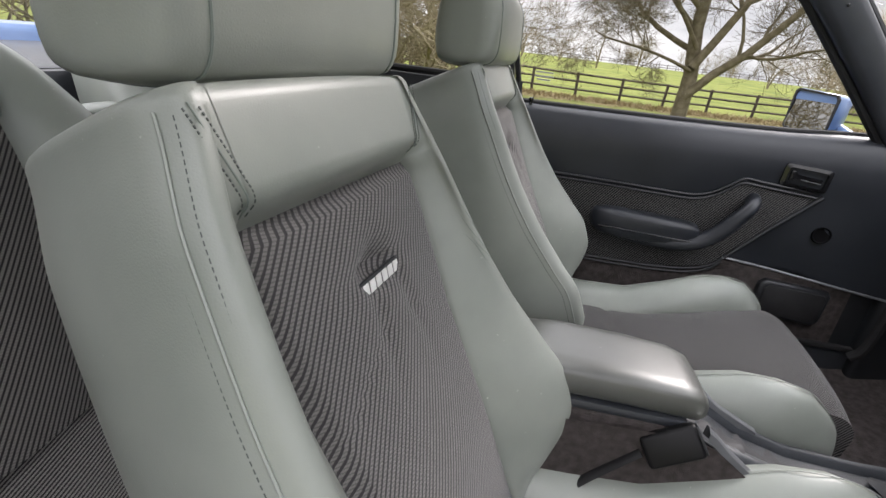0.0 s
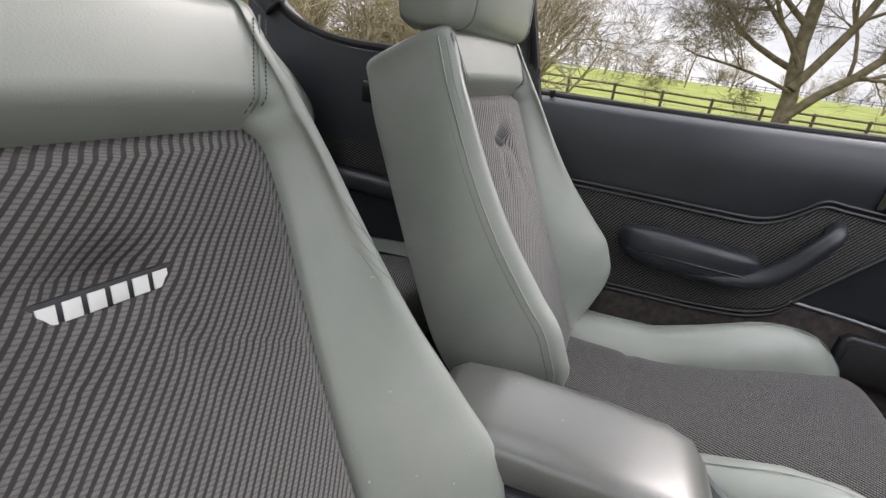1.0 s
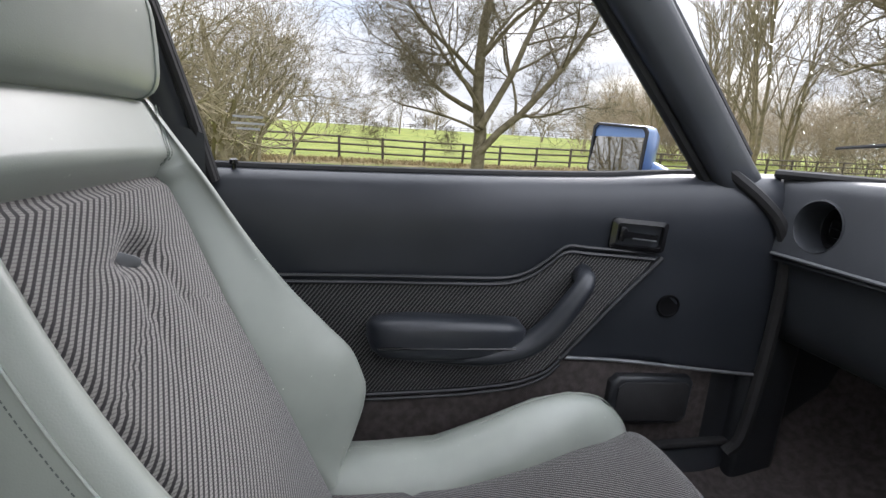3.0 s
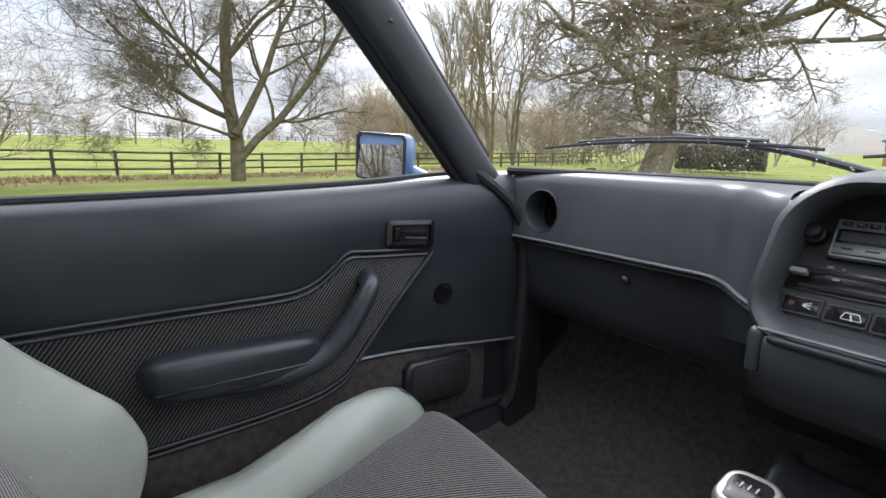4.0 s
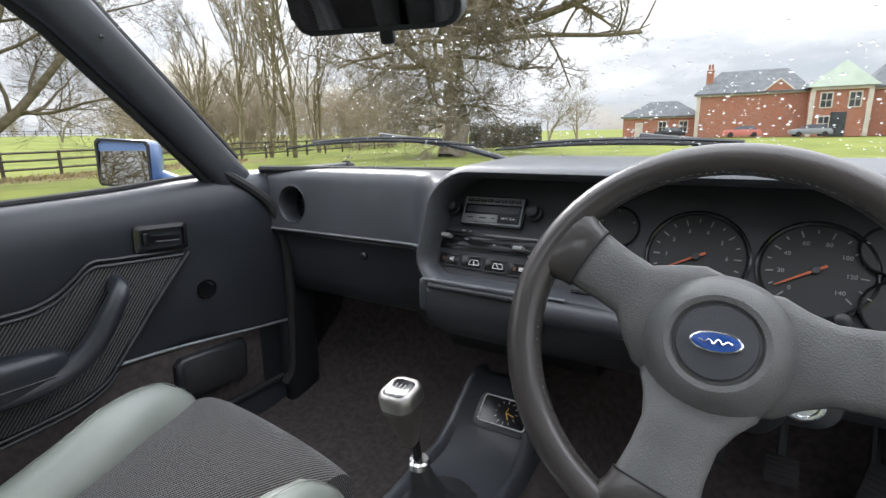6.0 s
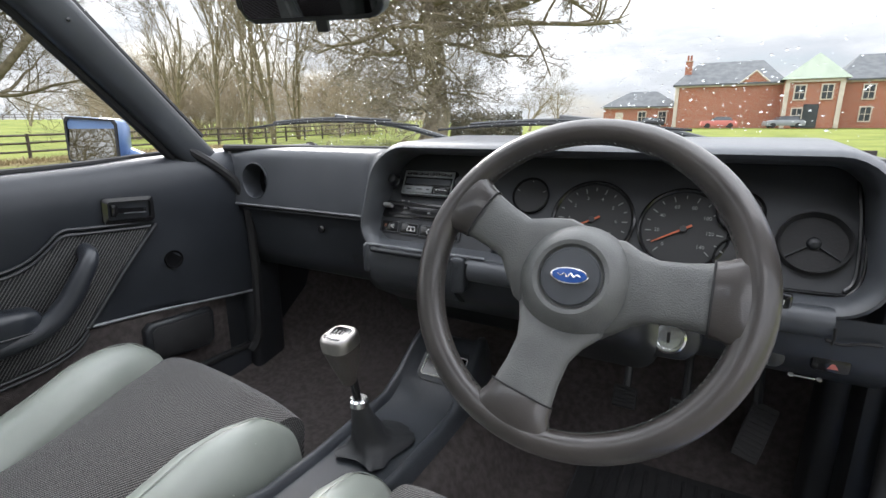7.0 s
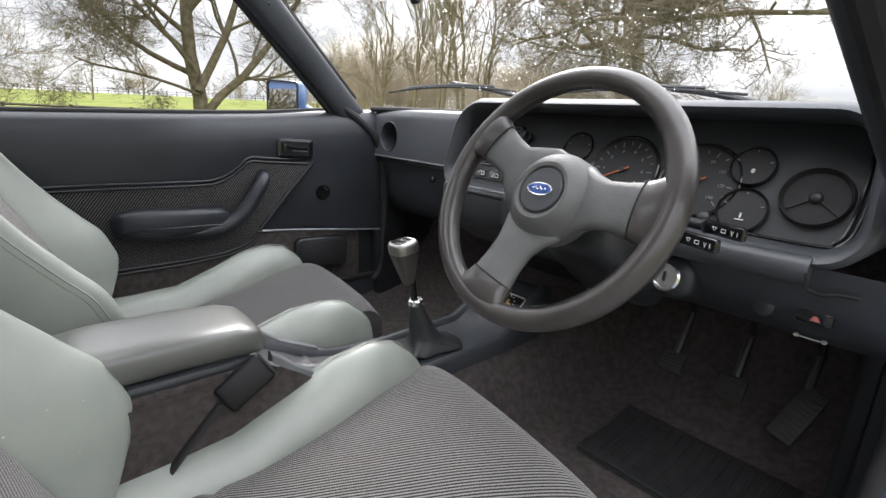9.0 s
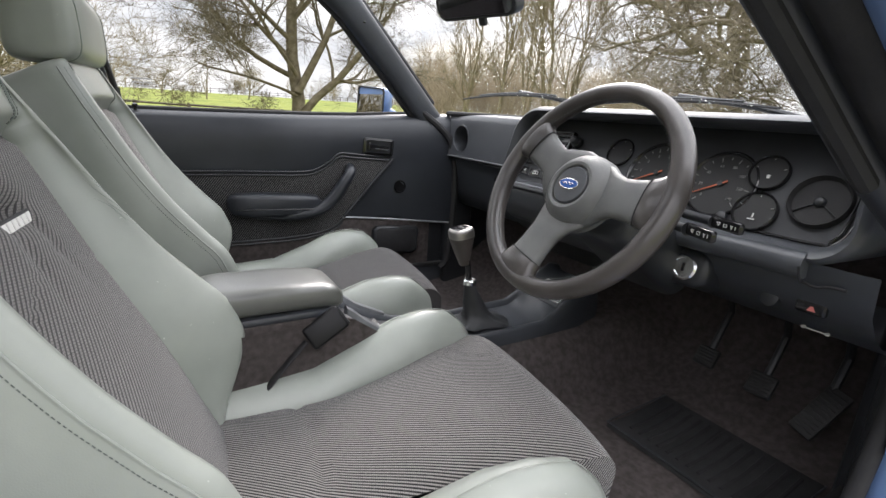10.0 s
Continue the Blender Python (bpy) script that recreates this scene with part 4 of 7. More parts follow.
def fas(x, z, d=0.0):
    """A place on the fascia, d metres proud of it."""
    n = Vector((0, -1, FS)).normalized()
    return Vector((x, 0.775 + (z - 0.782) * FS, z)) + n * d


v, f = prism(rrect(W - 0.048, (Hh - 0.046) * 1.12, 0.030, 6), 0.004, facing(fas(cx, cz), (0, -1, FS)), 0)
fascia = part("fascia", join((v, f)), surface("matt_black_fascia", (0.024, 0.026, 0.029), (0.034, 0.037, 0.041), scale=12, rough=0.55, bump=0.15, bscale=1200, dist=0.0006), dash, "matt black fascia panel")
fm = lambda x, z, d=0.0: facing(fas(x, z, d), (0, -1, FS))
# radio: silver face with dark window, tape door and keys
v, f = prism(rrect(0.106, 0.049, 0.003), 0.012, fm(0.0175, 0.871, 0.008), 0.002)
radio = part("radio", join((v, f)), PLASTIC_GL, dash, "old cassette radio with silver edged face")
v, f = ring_plate(rrect(0.101, 0.044, 0.002), rrect(0.0965, 0.0395, 0.001), 0.002, fm(0.0175, 0.871, 0.0105))
part("radio_rim", mesh(v, f), SILVER, radio, "thin silver rim")
v, f = prism(rrect(0.097, 0.0095, 0.001, 2), 0.002, fm(0.0175, 0.8850, 0.0095), 0)
part("key_rail", join((v, f)), SILVER, radio)
for k in range(8):
    v, f = prism(rrect(0.0090, 0.0048, 0.001, 2), 0.003, fm(-0.0235 + k * 0.0117, 0.8855, 0.0118), 0.0006)
    part("preset_key", join((v, f)), PLASTIC_GL, radio)
    v, f = prism(rrect(0.0050, 0.0009, 0.0003, 2), 0.0005, fm(-0.0235 + k * 0.0117, 0.8858, 0.0122), 0)
    part("key_mark", join((v, f)), GREYP, radio)
v, f = prism(rrect(0.090, 0.011, 0.001, 2), 0.002, fm(0.0175, 0.8735, 0.0092), 0)
part("radio_window", join((v, f)), DARKPANE, radio, "dark display window")
v, f = prism(rrect(0.060, 0.0125, 0.001, 2), 0.003, fm(-0.0005, 0.8600, 0.0105), 0.0006)
td = part("tape_door", join((v, f)), SILVER, radio, "silver cassette door")
for bx, bw in ((-0.018, 0.010), (0.004, 0.012), (0.021, 0.007)):
    v, f = prism(rrect(bw, 0.0022, 0.0005, 2), 0.0005, fm(bx, 0.8600, 0.0109), 0)
    part("door_mark", join((v, f)), PLASTIC, td)
v, f = prism(rrect(0.030, 0.0125, 0.001, 2), 0.003, fm(0.0475, 0.8600, 0.0105), 0.0006)
bb = part("button_block", join((v, f)), PLASTIC_GL, radio)
for k in range(4):
    v, f = prism(rrect(0.0032, 0.0014, 0.0004, 2), 0.0006, fm(0.0385 + k * 0.006, 0.8605, 0.0110), 0)
    part("radio_button", join((v, f)), WHITE, bb)
for sx in (-0.0515, 0.0865):
    v, f = lathe([(0.0125, 0), (0.0118, 0.010), (0.0095, 0.011), (0.0085, 0.022), (0.005, 0.024), (0.0, 0.024)], fm(sx, 0.872, 0.002), 20)
    part("radio_knob", mesh(v, f), PLASTIC, radio)
# heater slots and sliders
v, f = prism(rrect(0.178, 0.030, 0.004), 0.004, fm(0.022, 0.826, 0.002), 0.001)
heat = part("heater_panel", join((v, f)), PLASTIC_GL, dash, "black heater control panel with sliders")
for sz in (0.8345, 0.8185):
    v, f = prism(rrect(0.150, 0.0035, 0.0015, 2), 0.002, fm(0.022, sz, 0.0032), 0)
    part("slider_slot", join((v, f)), RUBBER, heat)
for sx, sz, mt in ((-0.054, 0.830, GREYP), (0.073, 0.8215, GREYP)):
    v, f = rbox((0, 0, 0), (0.017, 0.007, 0.014), 0.0025, 2)
    part("slider_knob", join((xf(fm(sx, sz, 0.009), v), f)), mt, heat)
for k, (sx, sz, bw) in enumerate(((-0.028, 0.841, 0.006), (-0.016, 0.8405, 0.003), (-0.020, 0.829, 0.007), (0.030, 0.824, 0.005), (0.090, 0.8135, 0.006))):
    v, f = rbox((0, 0, 0), (bw, 0.0022, 0.0006), 0)
    part("heater_mark", join((xf(fm(sx, sz, 0.0036), v), f)), GREYP, heat)
# four rocker switches with pale symbols
for k in range(4):
    sx = -0.0435 + 0.0410 * k
    sz = 0.7975 - 0.001 * k
    v, f = ring_plate(rrect(0.0395, 0.0225, 0.003), rrect(0.0350, 0.0180, 0.002), 0.003, fm(sx, sz, 0.0035))
    sw = part("rocker_switch", mesh(v, f), PLASTIC, dash, "flat black rocker switch with white symbol")
    v, f = prism(rrect(0.0352, 0.0182, 0.002, 3), 0.004, fm(sx, sz, 0.0030) @ pose(0, 0, 0, 6, 0, 0), 0.001)
    part("rocker", join((v, f)), PLASTIC_GL, sw)
    q = fm(sx + 0.005, sz, 0.0046)
    if k in (1, 2):
        outline = [(-0.0085, -0.003), (-0.0060, 0.0030), (0.0060, 0.0030), (0.0085, -0.003), (0.0085, -0.0045), (-0.0085, -0.0045), (-0.0085, -0.003)]
        v, f, uv = tube([q @ Vector((a, b, 0)) for a, b in outline], 0.0007, 4)
        part("switch_symbol", mesh(v, f), WHITE, sw)
        v, f, uv = tube([q @ Vector((0.001 if k == 1 else 0.003, -0.0055, 0)), q @ Vector((-0.001 if k == 1 else -0.003, 0.0015, 0))], 0.0008, 4)
        part("switch_symbol", mesh(v, f), WHITE, sw)
    else:
        v, f = prism(rrect(0.0052, 0.0055, 0.001, 2), 0.0006, fm(sx - 0.009, sz, 0.0045), 0)
        part("tell_tale", join((v, f)), AMBER, sw, "dim amber tell-tale")
        for r_ in (-1, 0, 1):
            if k == 0:
                v, f, uv = tube([q @ Vector((-0.003, r_ * 0.0008, 0)), q @ Vector((0.005, r_ * 0.0036, 0))], 0.0006, 4)
            else:
                v, f = rbox((0, 0, 0), (0.0155, 0.0014, 0.0008), 0)
                v = xf(q @ pose(0.001, r_ * 0.0021, 0), v)
            part("switch_symbol", mesh(v, f), WHITE, sw)
# ashtray roll below, with bright joint and lock
v, f, uv = tube(crom([(0.135, 0.748, 0.750), (0.20, 0.748, 0.749), (0.30, 0.748, 0.748), (0.60, 0.750, 0.75)], 14), 0.019, 12)
part("lower_roll", mesh(v, f), VINYL_LT, dash)
v, f, uv = tube([(-0.070, 0.743, 0.7715), (0.16, 0.743, 0.7715)], 0.0022, 6)
part("bright_strip", mesh(v, f), STRIP, dash)
# ashtray lid with its rounded top bar, and the bracket with a screw hole
AL = [(0.758, 0.770), (0.748, 0.768), (0.7405, 0.762), (0.7370, 0.752), (0.7372, 0.736), (0.7425, 0.716), (0.753, 0.698), (0.770, 0.682), (0.79, 0.674), (0.80, 0.768)]
v, f = slab(AL, -0.062, 0.103)
ash = part("ashtray_lid", join((v, f), smooth=40), VINYL, dash, "plain black ashtray lid")
v, f, uv = tube([(-0.055, 0.7395, 0.763), (-0.050, 0.7355, 0.764), (0.094, 0.7355, 0.763), (0.099, 0.7395, 0.762)], 0.0050, 8)
part("lid_bar", mesh(v, f, None, 60), PLASTIC, ash)
v, f = rbox((-0.0710, 0.752, 0.744), (0.018, 0.024, 0.056), 0.008, 3)
part("ashtray_bracket", join((v, f)), VINYL, dash)
v, f = rbox((0.1155, 0.745, 0.740), (0.025, 0.026, 0.062), 0.008, 3)
brk = part("ashtray_bracket", join((v, f)), VINYL, dash)
v, f = lathe([(0.0058, 0.0), (0.0048, 0.0008), (0.0042, -0.003), (0.0, -0.003)], facing((0.1150, 0.7322, 0.758), (0, -1, 0.0)), 16)
part("screw_hole", mesh(v, f), RUBBER, brk)
# joints of the hood's lower corner, and the piping round the fascia
v, f, uv = tube([(0.600, 0.7275, 0.752), (0.601, 0.7290, 0.742), (0.602, 0.738, 0.728)], 0.0016, 5)
part("hood_joint", mesh(v, f), RUBBER, dash)
v, f, uv = tube(crom([(0.598, 0.7530, 0.727), (0.615, 0.7525, 0.724), (0.630, 0.7525, 0.729), (0.650, 0.753, 0.730)], 10), 0.0022, 5)
part("hood_joint", mesh(v, f), RUBBER, dash)
for dd, rr_ in ((0.0, 0.0026), (0.0065, 0.0018)):
    ln = [(0.16, 0.7765 - dd), (0.40, 0.7765 - dd), (0.590, 0.7765 - dd), (0.611 + dd * 0.5, 0.783 - dd * 0.6), (0.620 + dd, 0.802), (0.621 + dd, 0.86), (0.616 + dd, 0.905)]
    v, f, uv = tube([fas(x, z, 0.003) for x, z in crom(ln, 40)], rr_, 6)
    part("fascia_piping", mesh(v, f), PLASTIC_GL, dash)
# under-dash panels
LOWER = [(0.755, 0.755), (0.757, 0.735), (0.765, 0.70), (0.80, 0.665), (0.86, 0.63), (0.93, 0.61), (1.15, 0.62)]
v, f, uv = profile_strip(LOWER, -0.08, 0.68, 20)
lower = part("lower_panel", mesh(v, f, uv, 60), VINYL, dash, "black lower dash panel")
v, f, uv = profile_strip([(0.78, 0.735), (0.80, 0.70), (0.86, 0.64), (0.93, 0.60), (0.96, 0.56), (1.15, 0.52)], -0.14, 0.16, 10)
part("heater_box", mesh(v, f, uv, 60), PLASTIC, dash)
# hazard switch, knob, chain-like symbol
v, f = rbox((0.611, 0.772, 0.690), (0.040, 0.012, 0.020), 0.005, 2)
hz = part("hazard_switch", join((v, f)), PLASTIC_GL, dash)
v, f = prism([(-0.0055, -0.004), (0.0055, -0.004), (0, 0.0055)], 0.001, facing((0.613, 0.7655, 0.690), (0, -1, 0.2)), 0)
part("hazard_triangle", join((v, f)), RED, hz, "small red warning triangle")
v, f = lathe([(0.014, 0), (0.013, 0.010), (0.008, 0.012)], facing((0.553, 0.786, 0.682), (0, -1, 0.2)), 18)
part("dimmer_knob", mesh(v, f), PLASTIC, dash)
for sx in (-0.016, 0.016):
    v, f = lathe([(0.0036, 0), (0.0036, 0.0012), (0.0024, 0.0013), (0.0024, 0.0)], facing((0.600 + sx, 0.838, 0.6345), (0, -0.5, 1)) @ pose(0, 0, 0.004), 12)
    part("chassis_symbol", mesh(v, f), WHITE, dash)
v, f = rbox((0.600, 0.836, 0.638), (0.024, 0.0014, 0.0014), 0)
part("chassis_symbol", join((v, f)), WHITE, dash)


# ---- gauges ----
def gauge(x, z, r, name, ticks=0, start=225.0, end=-45.0, needle=None, nums=(), label="round instrument dial", lift=0.0):
    """A dial sunk in the fascia: bezel, face, tick bars, needle, clear cover."""
    m = fm(x, z, lift)
    v, f = lathe([(r * 1.08, -0.005), (r * 1.07, 0.005), (r * 1.03, 0.0065), (r * 0.99, 0.005), (r * 0.95, 0.001)], m, 40)
    g = part(name, mesh(v, f, None, 30), PLASTIC_GL, dash, label)
    v, f = disc_on(m @ pose(0, 0, 0.0022), r * 0.97, 0.001, 40, 0)
    part("dial_face", join((v, f)), DIAL, g)
    for k in range(ticks):
        a = radians(start + (end - start) * k / (ticks - 1))
        L = 0.14 * r if k % 2 == 0 else 0.08 * r
        q = m @ pose(math.cos(a) * (r * 0.88 - L / 2), math.sin(a) * (r * 0.88 - L / 2), 0.0030, 0, 0, math.degrees(a))
        v, f = rbox((0, 0, 0), (L, 0.0013, 0.0008), 0)
        part("tick", join((xf(q, v), f)), DIALP, g)
    for a, txt in nums:
        a = radians(a)
        part("numeral", letters(txt, r * 0.13, 0.0003, m @ pose(math.cos(a) * r * 0.60, math.sin(a) * r * 0.60, 0.0030)), DIALP, g)
    if needle is not None:
        q = m @ pose(0, 0, 0.005, 0, 0, needle)
        v, f = prism([(-0.012, -0.0016), (r * 0.80, -0.0006), (r * 0.80, 0.0006), (-0.012, 0.0016)], 0.001, q, 0)
        part("needle", join((v, f)), ORANGE, g, "orange needle")
        v, f = disc_on(m @ pose(0, 0, 0.0062), 0.0045, 0.003, 16)
        part("needle_hub", join((v, f)), PLASTIC, g)
    return g


gauge(0.308, 0.836, 0.057, "rev_counter", 15, 215, -35, 208, [(215 - 250 * k / 7, str(k)) for k in range(1, 8)], "black rev counter with white ticks")
gauge(0.431, 0.834, 0.055, "speedometer", 15, 225, -45, 210, [(225 - 270 * k / 7, str(20 * k)) for k in range(0, 8)], "black speedometer with white numerals")
gauge(0.207, 0.864, 0.028, "oil_gauge", 3, 160, 20, None)
gauge(0.207, 0.804, 0.028, "battery_gauge", 3, 160, 20, None)
gauge(0.496, 0.860, 0.027, "fuel_gauge", 3, 160, 20, None, lift=0.003)
gauge(0.502, 0.8025, 0.030, "temperature_gauge", 3, 160, 20, None, lift=0.003)
v, f = prism(rrect(0.0045, 0.006, 0.001, 2), 0.0008, fm(0.498, 0.854, 0.0068), 0)
part("fuel_symbol", join((v, f)), WHITE, dash)
v, f = prism(rrect(0.0018, 0.007, 0.0005, 2), 0.0008, fm(0.503, 0.796, 0.0068), 0)
part("heat_symbol", join((v, f)), WHITE, dash)
v, f = rbox((0, 0, 0), (0.011, 0.0012, 0.0008), 0)
part("heat_symbol", join((xf(fm(0.503, 0.7905, 0.0068), v), f)), WHITE, dash)
v, f = lathe([(0.009, 0), (0.008, 0.006), (0.005, 0.008)], fm(0.458, 0.786, 0.002), 16)
part("trip_knob", mesh(v, f), PLASTIC, dash)
# driver's face vent
dm = fm(0.577, 0.831)
v, f = lathe([(0.0400, 0.0), (0.0395, 0.008), (0.0380, 0.010), (0.0365, 0.008), (0.0355, 0.003), (0.0345, 0.0012), (0.0, 0.0010)], dm, 36)
dv = part("driver_vent", mesh(v, f), RUBBER, dash, "round black swivel air vent")
v, f = lathe([(0.0, 0.008), (0.005, 0.0075), (0.0075, 0.005), (0.008, 0.0)], dm, 20)
part("vent_boss", mesh(v, f), PLASTIC, dv)
for a in (215, 325):
    q = dm @ pose(math.cos(radians(a)) * 0.021, math.sin(radians(a)) * 0.021, 0.003, 0, 0, a)
    v, f = rbox((0, 0, 0), (0.026, 0.0014, 0.003), 0.0005)
    part("vent_spoke", join((xf(q, v), f)), PLASTIC, dv)

# ---- steering column and wheel ----
col = thing("steering_column", (0.38, 0.72, 0.72), "black plastic column shroud with key lock and stalks", "steering column")
axis = Vector((0.0, -0.889, 0.458)).normalized()
wc = Vector((0.344, 0.5585, 0.820))
wm = facing(wc, axis)
back = lambda x, y, d: tuple(wm @ Vector((x, y, d)))
rows = []
for d, w, h, yo in ((-0.075, 0.05, 0.05, 0.0), (-0.09, 0.062, 0.058, -0.004), (-0.15, 0.07, 0.062, -0.008), (-0.22, 0.075, 0.065, -0.015), (-0.27, 0.075, 0.065, -0.02)):
    rows.append([back(a, b + yo, d) for a, b in rrect(w * 2, h * 1.6, 0.03, 5)])
v, f, uv = loft(rows, True, True)
part("shroud", mesh(v, [tuple(reversed(q)) for q in f], None, 60), PLASTIC, col)
# key pod on the left-hand lower side
km = facing((0.431, 0.749, 0.697), (0.08, -1, 0.20))
rows = [[tuple(km @ Vector((a * s, b * s, d))) for a, b in rrect(0.15, 0.062, 0.028, 6, -0.035, 0.0)] for s, d in ((1.15, -0.06), (1.06, -0.02), (1.0, -0.004), (0.9, 0.003), (0.5, 0.005))]
v, f, uv = loft(rows, True, True)
part("key_pod", mesh(v, [tuple(reversed(q)) for q in f], None, 60), PLASTIC, col)
v, f = lathe([(0.022, 0.0), (0.022, 0.006), (0.019, 0.009), (0.016, 0.009), (0.015, 0.006), (0.0, 0.006)], km @ pose(0, 0, 0.002), 30)
lock = part("ignition_lock", mesh(v, f), CHROME, col, "round silver ignition lock")
v, f = rbox((0, 0, 0), (0.004, 0.014, 0.002), 0.0005)
part("key_slot", join((xf(km @ pose(0, 0, 0.0085), v), f)), RUBBER, lock)
for (x0, y0, z0), (x1, y1, z1), nm in (((0.42, 0.672, 0.778), (0.536, 0.628, 0.784), "wiper_stalk"), ((0.44, 0.705, 0.792), (0.546, 0.669, 0.794), "light_stalk")):
    a, b = np.array((x0, y0, z0)), np.array((x1, y1, z1))
    v, f, uv = tube([a, a * 0.5 + b * 0.5, a * 0.45 + b * 0.55], [0.007, 0.007, 0.010], 10)
    st = part(nm, mesh(v, f), PLASTIC, col, "black column stalk with white symbols")
    ang = math.degrees(math.atan2(y1 - y0, x1 - x0))
    v, f = rbox(tuple(a * 0.22 + b * 0.78), (0.054, 0.011, 0.017), 0.004, 2, pose(0, 0, 0, 0, 0, ang))
    part("stalk_paddle", join((v, f)), PLASTIC_GL, st)
    c = Vector(tuple(a * 0.22 + b * 0.78))
    q = facing(c, (math.sin(radians(ang)), -math.cos(radians(ang)), 0.0)) @ pose(0, 0, 0.0066)
    fan = [(-0.019, -0.003), (-0.0225, 0.0035), (-0.0145, 0.0035), (-0.018, -0.003)]
    sq_ = [(-0.006, -0.003), (-0.006, 0.003), (0.002, 0.003), (0.002, -0.003), (-0.006, -0.003)]
    fou = [(0.011, 0.004), (0.013, -0.001), (0.0135, -0.005), (0.014, -0.001), (0.016, 0.004)]
    for ln in (fan, sq_, fou, [(0.0225, -0.004), (0.0225, 0.004)]):
        v, f, uv = tube([q @ Vector((x * 0.75 + 0.004, y * 0.65, -0.0005)) for x, y in ln], 0.0005, 4)
        part("stalk_symbol", mesh(v, f), WHITE, st)

wheel = thing("steering_wheel", tuple(wc), "black leather three-spoke steering wheel with oval badge", "steering wheel")
R = 0.1665
n = 72
ring = [tuple(wm @ Vector((R * math.cos(2 * math.pi * k / n), R * math.sin(2 * math.pi * k / n), 0))) for k in range(n)]
rows = []
for k in range(n):
    t = 2 * math.pi * k / n
    c = Vector((math.cos(t), math.sin(t), 0))
    thick = 0.0155 + 0.0012 * math.cos(2 * t)
    rows.append([tuple(wm @ (c * (R + thick * math.cos(a)) + Vector((0, 0, thick * math.sin(a) * 1.02)))) for a in np.linspace(0, 2 * math.pi, 16, endpoint=False)])
rows.append(rows[0])
v, f, uv = loft(rows, True)
part("rim", mesh(v, [tuple(reversed(q)) for q in f], uv, 80), surface("worn_wheel_leather", (0.030, 0.027, 0.025), (0.056, 0.049, 0.045), scale=10, rough=0.25, bump=0.3, bscale=900, dist=0.001, coat=0.3), wheel, "thick leather rim with inner stitching")
st = []
for k in range(150):
    t = 2 * math.pi * k / 150
    p0 = Vector((math.cos(t), math.sin(t), 0)) * (R - 0.0158)
    p1 = Vector((math.cos(t + 0.022), math.sin(t + 0.022), 0)) * (R - 0.0152)
    st.append(tube([wm @ (p0 + Vector((0, 0, 0.006))), wm @ ((p0 + p1) / 2 + Vector((0, 0, 0.0075))), wm @ (p1 + Vector((0, 0, 0.0045)))], 0.0005, 4))
tagged(part("rim_stitching", join(*st), THREAD, wheel), kind="stuff")
SPOKE = surface("grained_wheel_moulding", (0.098, 0.101, 0.098), (0.136, 0.139, 0.135), scale=20, rough=0.33, bump=0.5, bscale=700, dist=0.0015)
# spokes: one down-left, one to the right, one up-left; widening into the hub
for ang, hw, ew in ((152, 0.050, 0.030), (0, 0.046, 0.034), (256, 0.044, 0.033)):
    q = wm @ pose(0, 0, 0, 0, 0, ang)
    rows = []
    for r_, w_, d_, th in ((0.02, hw * 1.15, -0.020, 0.010), (0.045, hw * 1.08, -0.014, 0.011), (0.062, hw * 0.84, -0.008, 0.011), (0.080, ew * 0.92, -0.005, 0.011), (0.105, ew * 0.92, -0.003, 0.011), (0.128, ew, -0.002, 0.012), (0.152, ew * 1.12, 0, 0.013)):
        row = [(r_, w_ * math.cos(a) if abs(math.cos(a)) < 0.999 else math.copysign(w_, math.cos(a)), d_ + th * math.copysign(abs(math.sin(a)) ** 0.5, math.sin(a))) for a in np.linspace(0, 2 * math.pi, 16, endpoint=False)]
        rows.append([tuple(q @ Vector(p)) for p in row])
    v, f, uv = loft(rows, True, True)
    sp = part("spoke", mesh(v, f, uv, 60), SPOKE, wheel)
    rows = []
    for r_, w_, d_, th in ((0.129, ew * 1.06, -0.002, 0.0145), (0.140, ew * 1.12, 0, 0.0155), (0.154, ew * 1.35, 0, 0.0165), (0.168, ew * 1.5, 0, 0.012)):
        rows.append([tuple(q @ Vector((r_, w_ * math.cos(a), d_ + th * math.copysign(abs(math.sin(a)) ** 0.6, math.sin(a))))) for a in np.linspace(0, 2 * math.pi, 16, endpoint=False)])
    v, f, uv = loft(rows, True, True)
    part("spoke_end", mesh(v, f, uv, 60), wheel.children[0].data.materials[0], sp, "leather wrapped spoke end")
    v, f, uv = tube([q @ Vector((0.1285, ew * 1.06 * math.cos(a), -0.002 + 0.0146 * abs(math.sin(a)) ** 0.6)) for a in np.linspace(0.12, math.pi - 0.12, 14)], 0.0011, 5)
    part("end_seam", mesh(v, f), RUBBER, sp)
v, f = lathe([(0.064, -0.03), (0.062, -0.012), (0.056, 0.000), (0.050, 0.007), (0.044, 0.0125), (0.039, 0.0145), (0.0345, 0.0135), (0.0325, 0.0095), (0.0, 0.0095)], wm, 44)
hub = part("hub", mesh(v, f, None, 30), SPOKE, wheel)
v, f = lathe([(0.0305, 0.009), (0.0305, 0.0125), (0.0292, 0.0142), (0.0, 0.0158)], wm, 44)
cap = part("horn_push", mesh(v, f, None, 30), VINYL_LT, wheel, "round black horn push")
bm_ = wm @ pose(0, 0, 0.0165)
v, f = prism([(0.0195 * math.cos(t), 0.0085 * math.sin(t)) for t in np.linspace(0, 2 * math.pi, 32, endpoint=False)], 0.002, bm_ @ pose(0, 0, 0.0006), 0.0006)
part("badge_rim", join((v, f)), CHROME, cap)
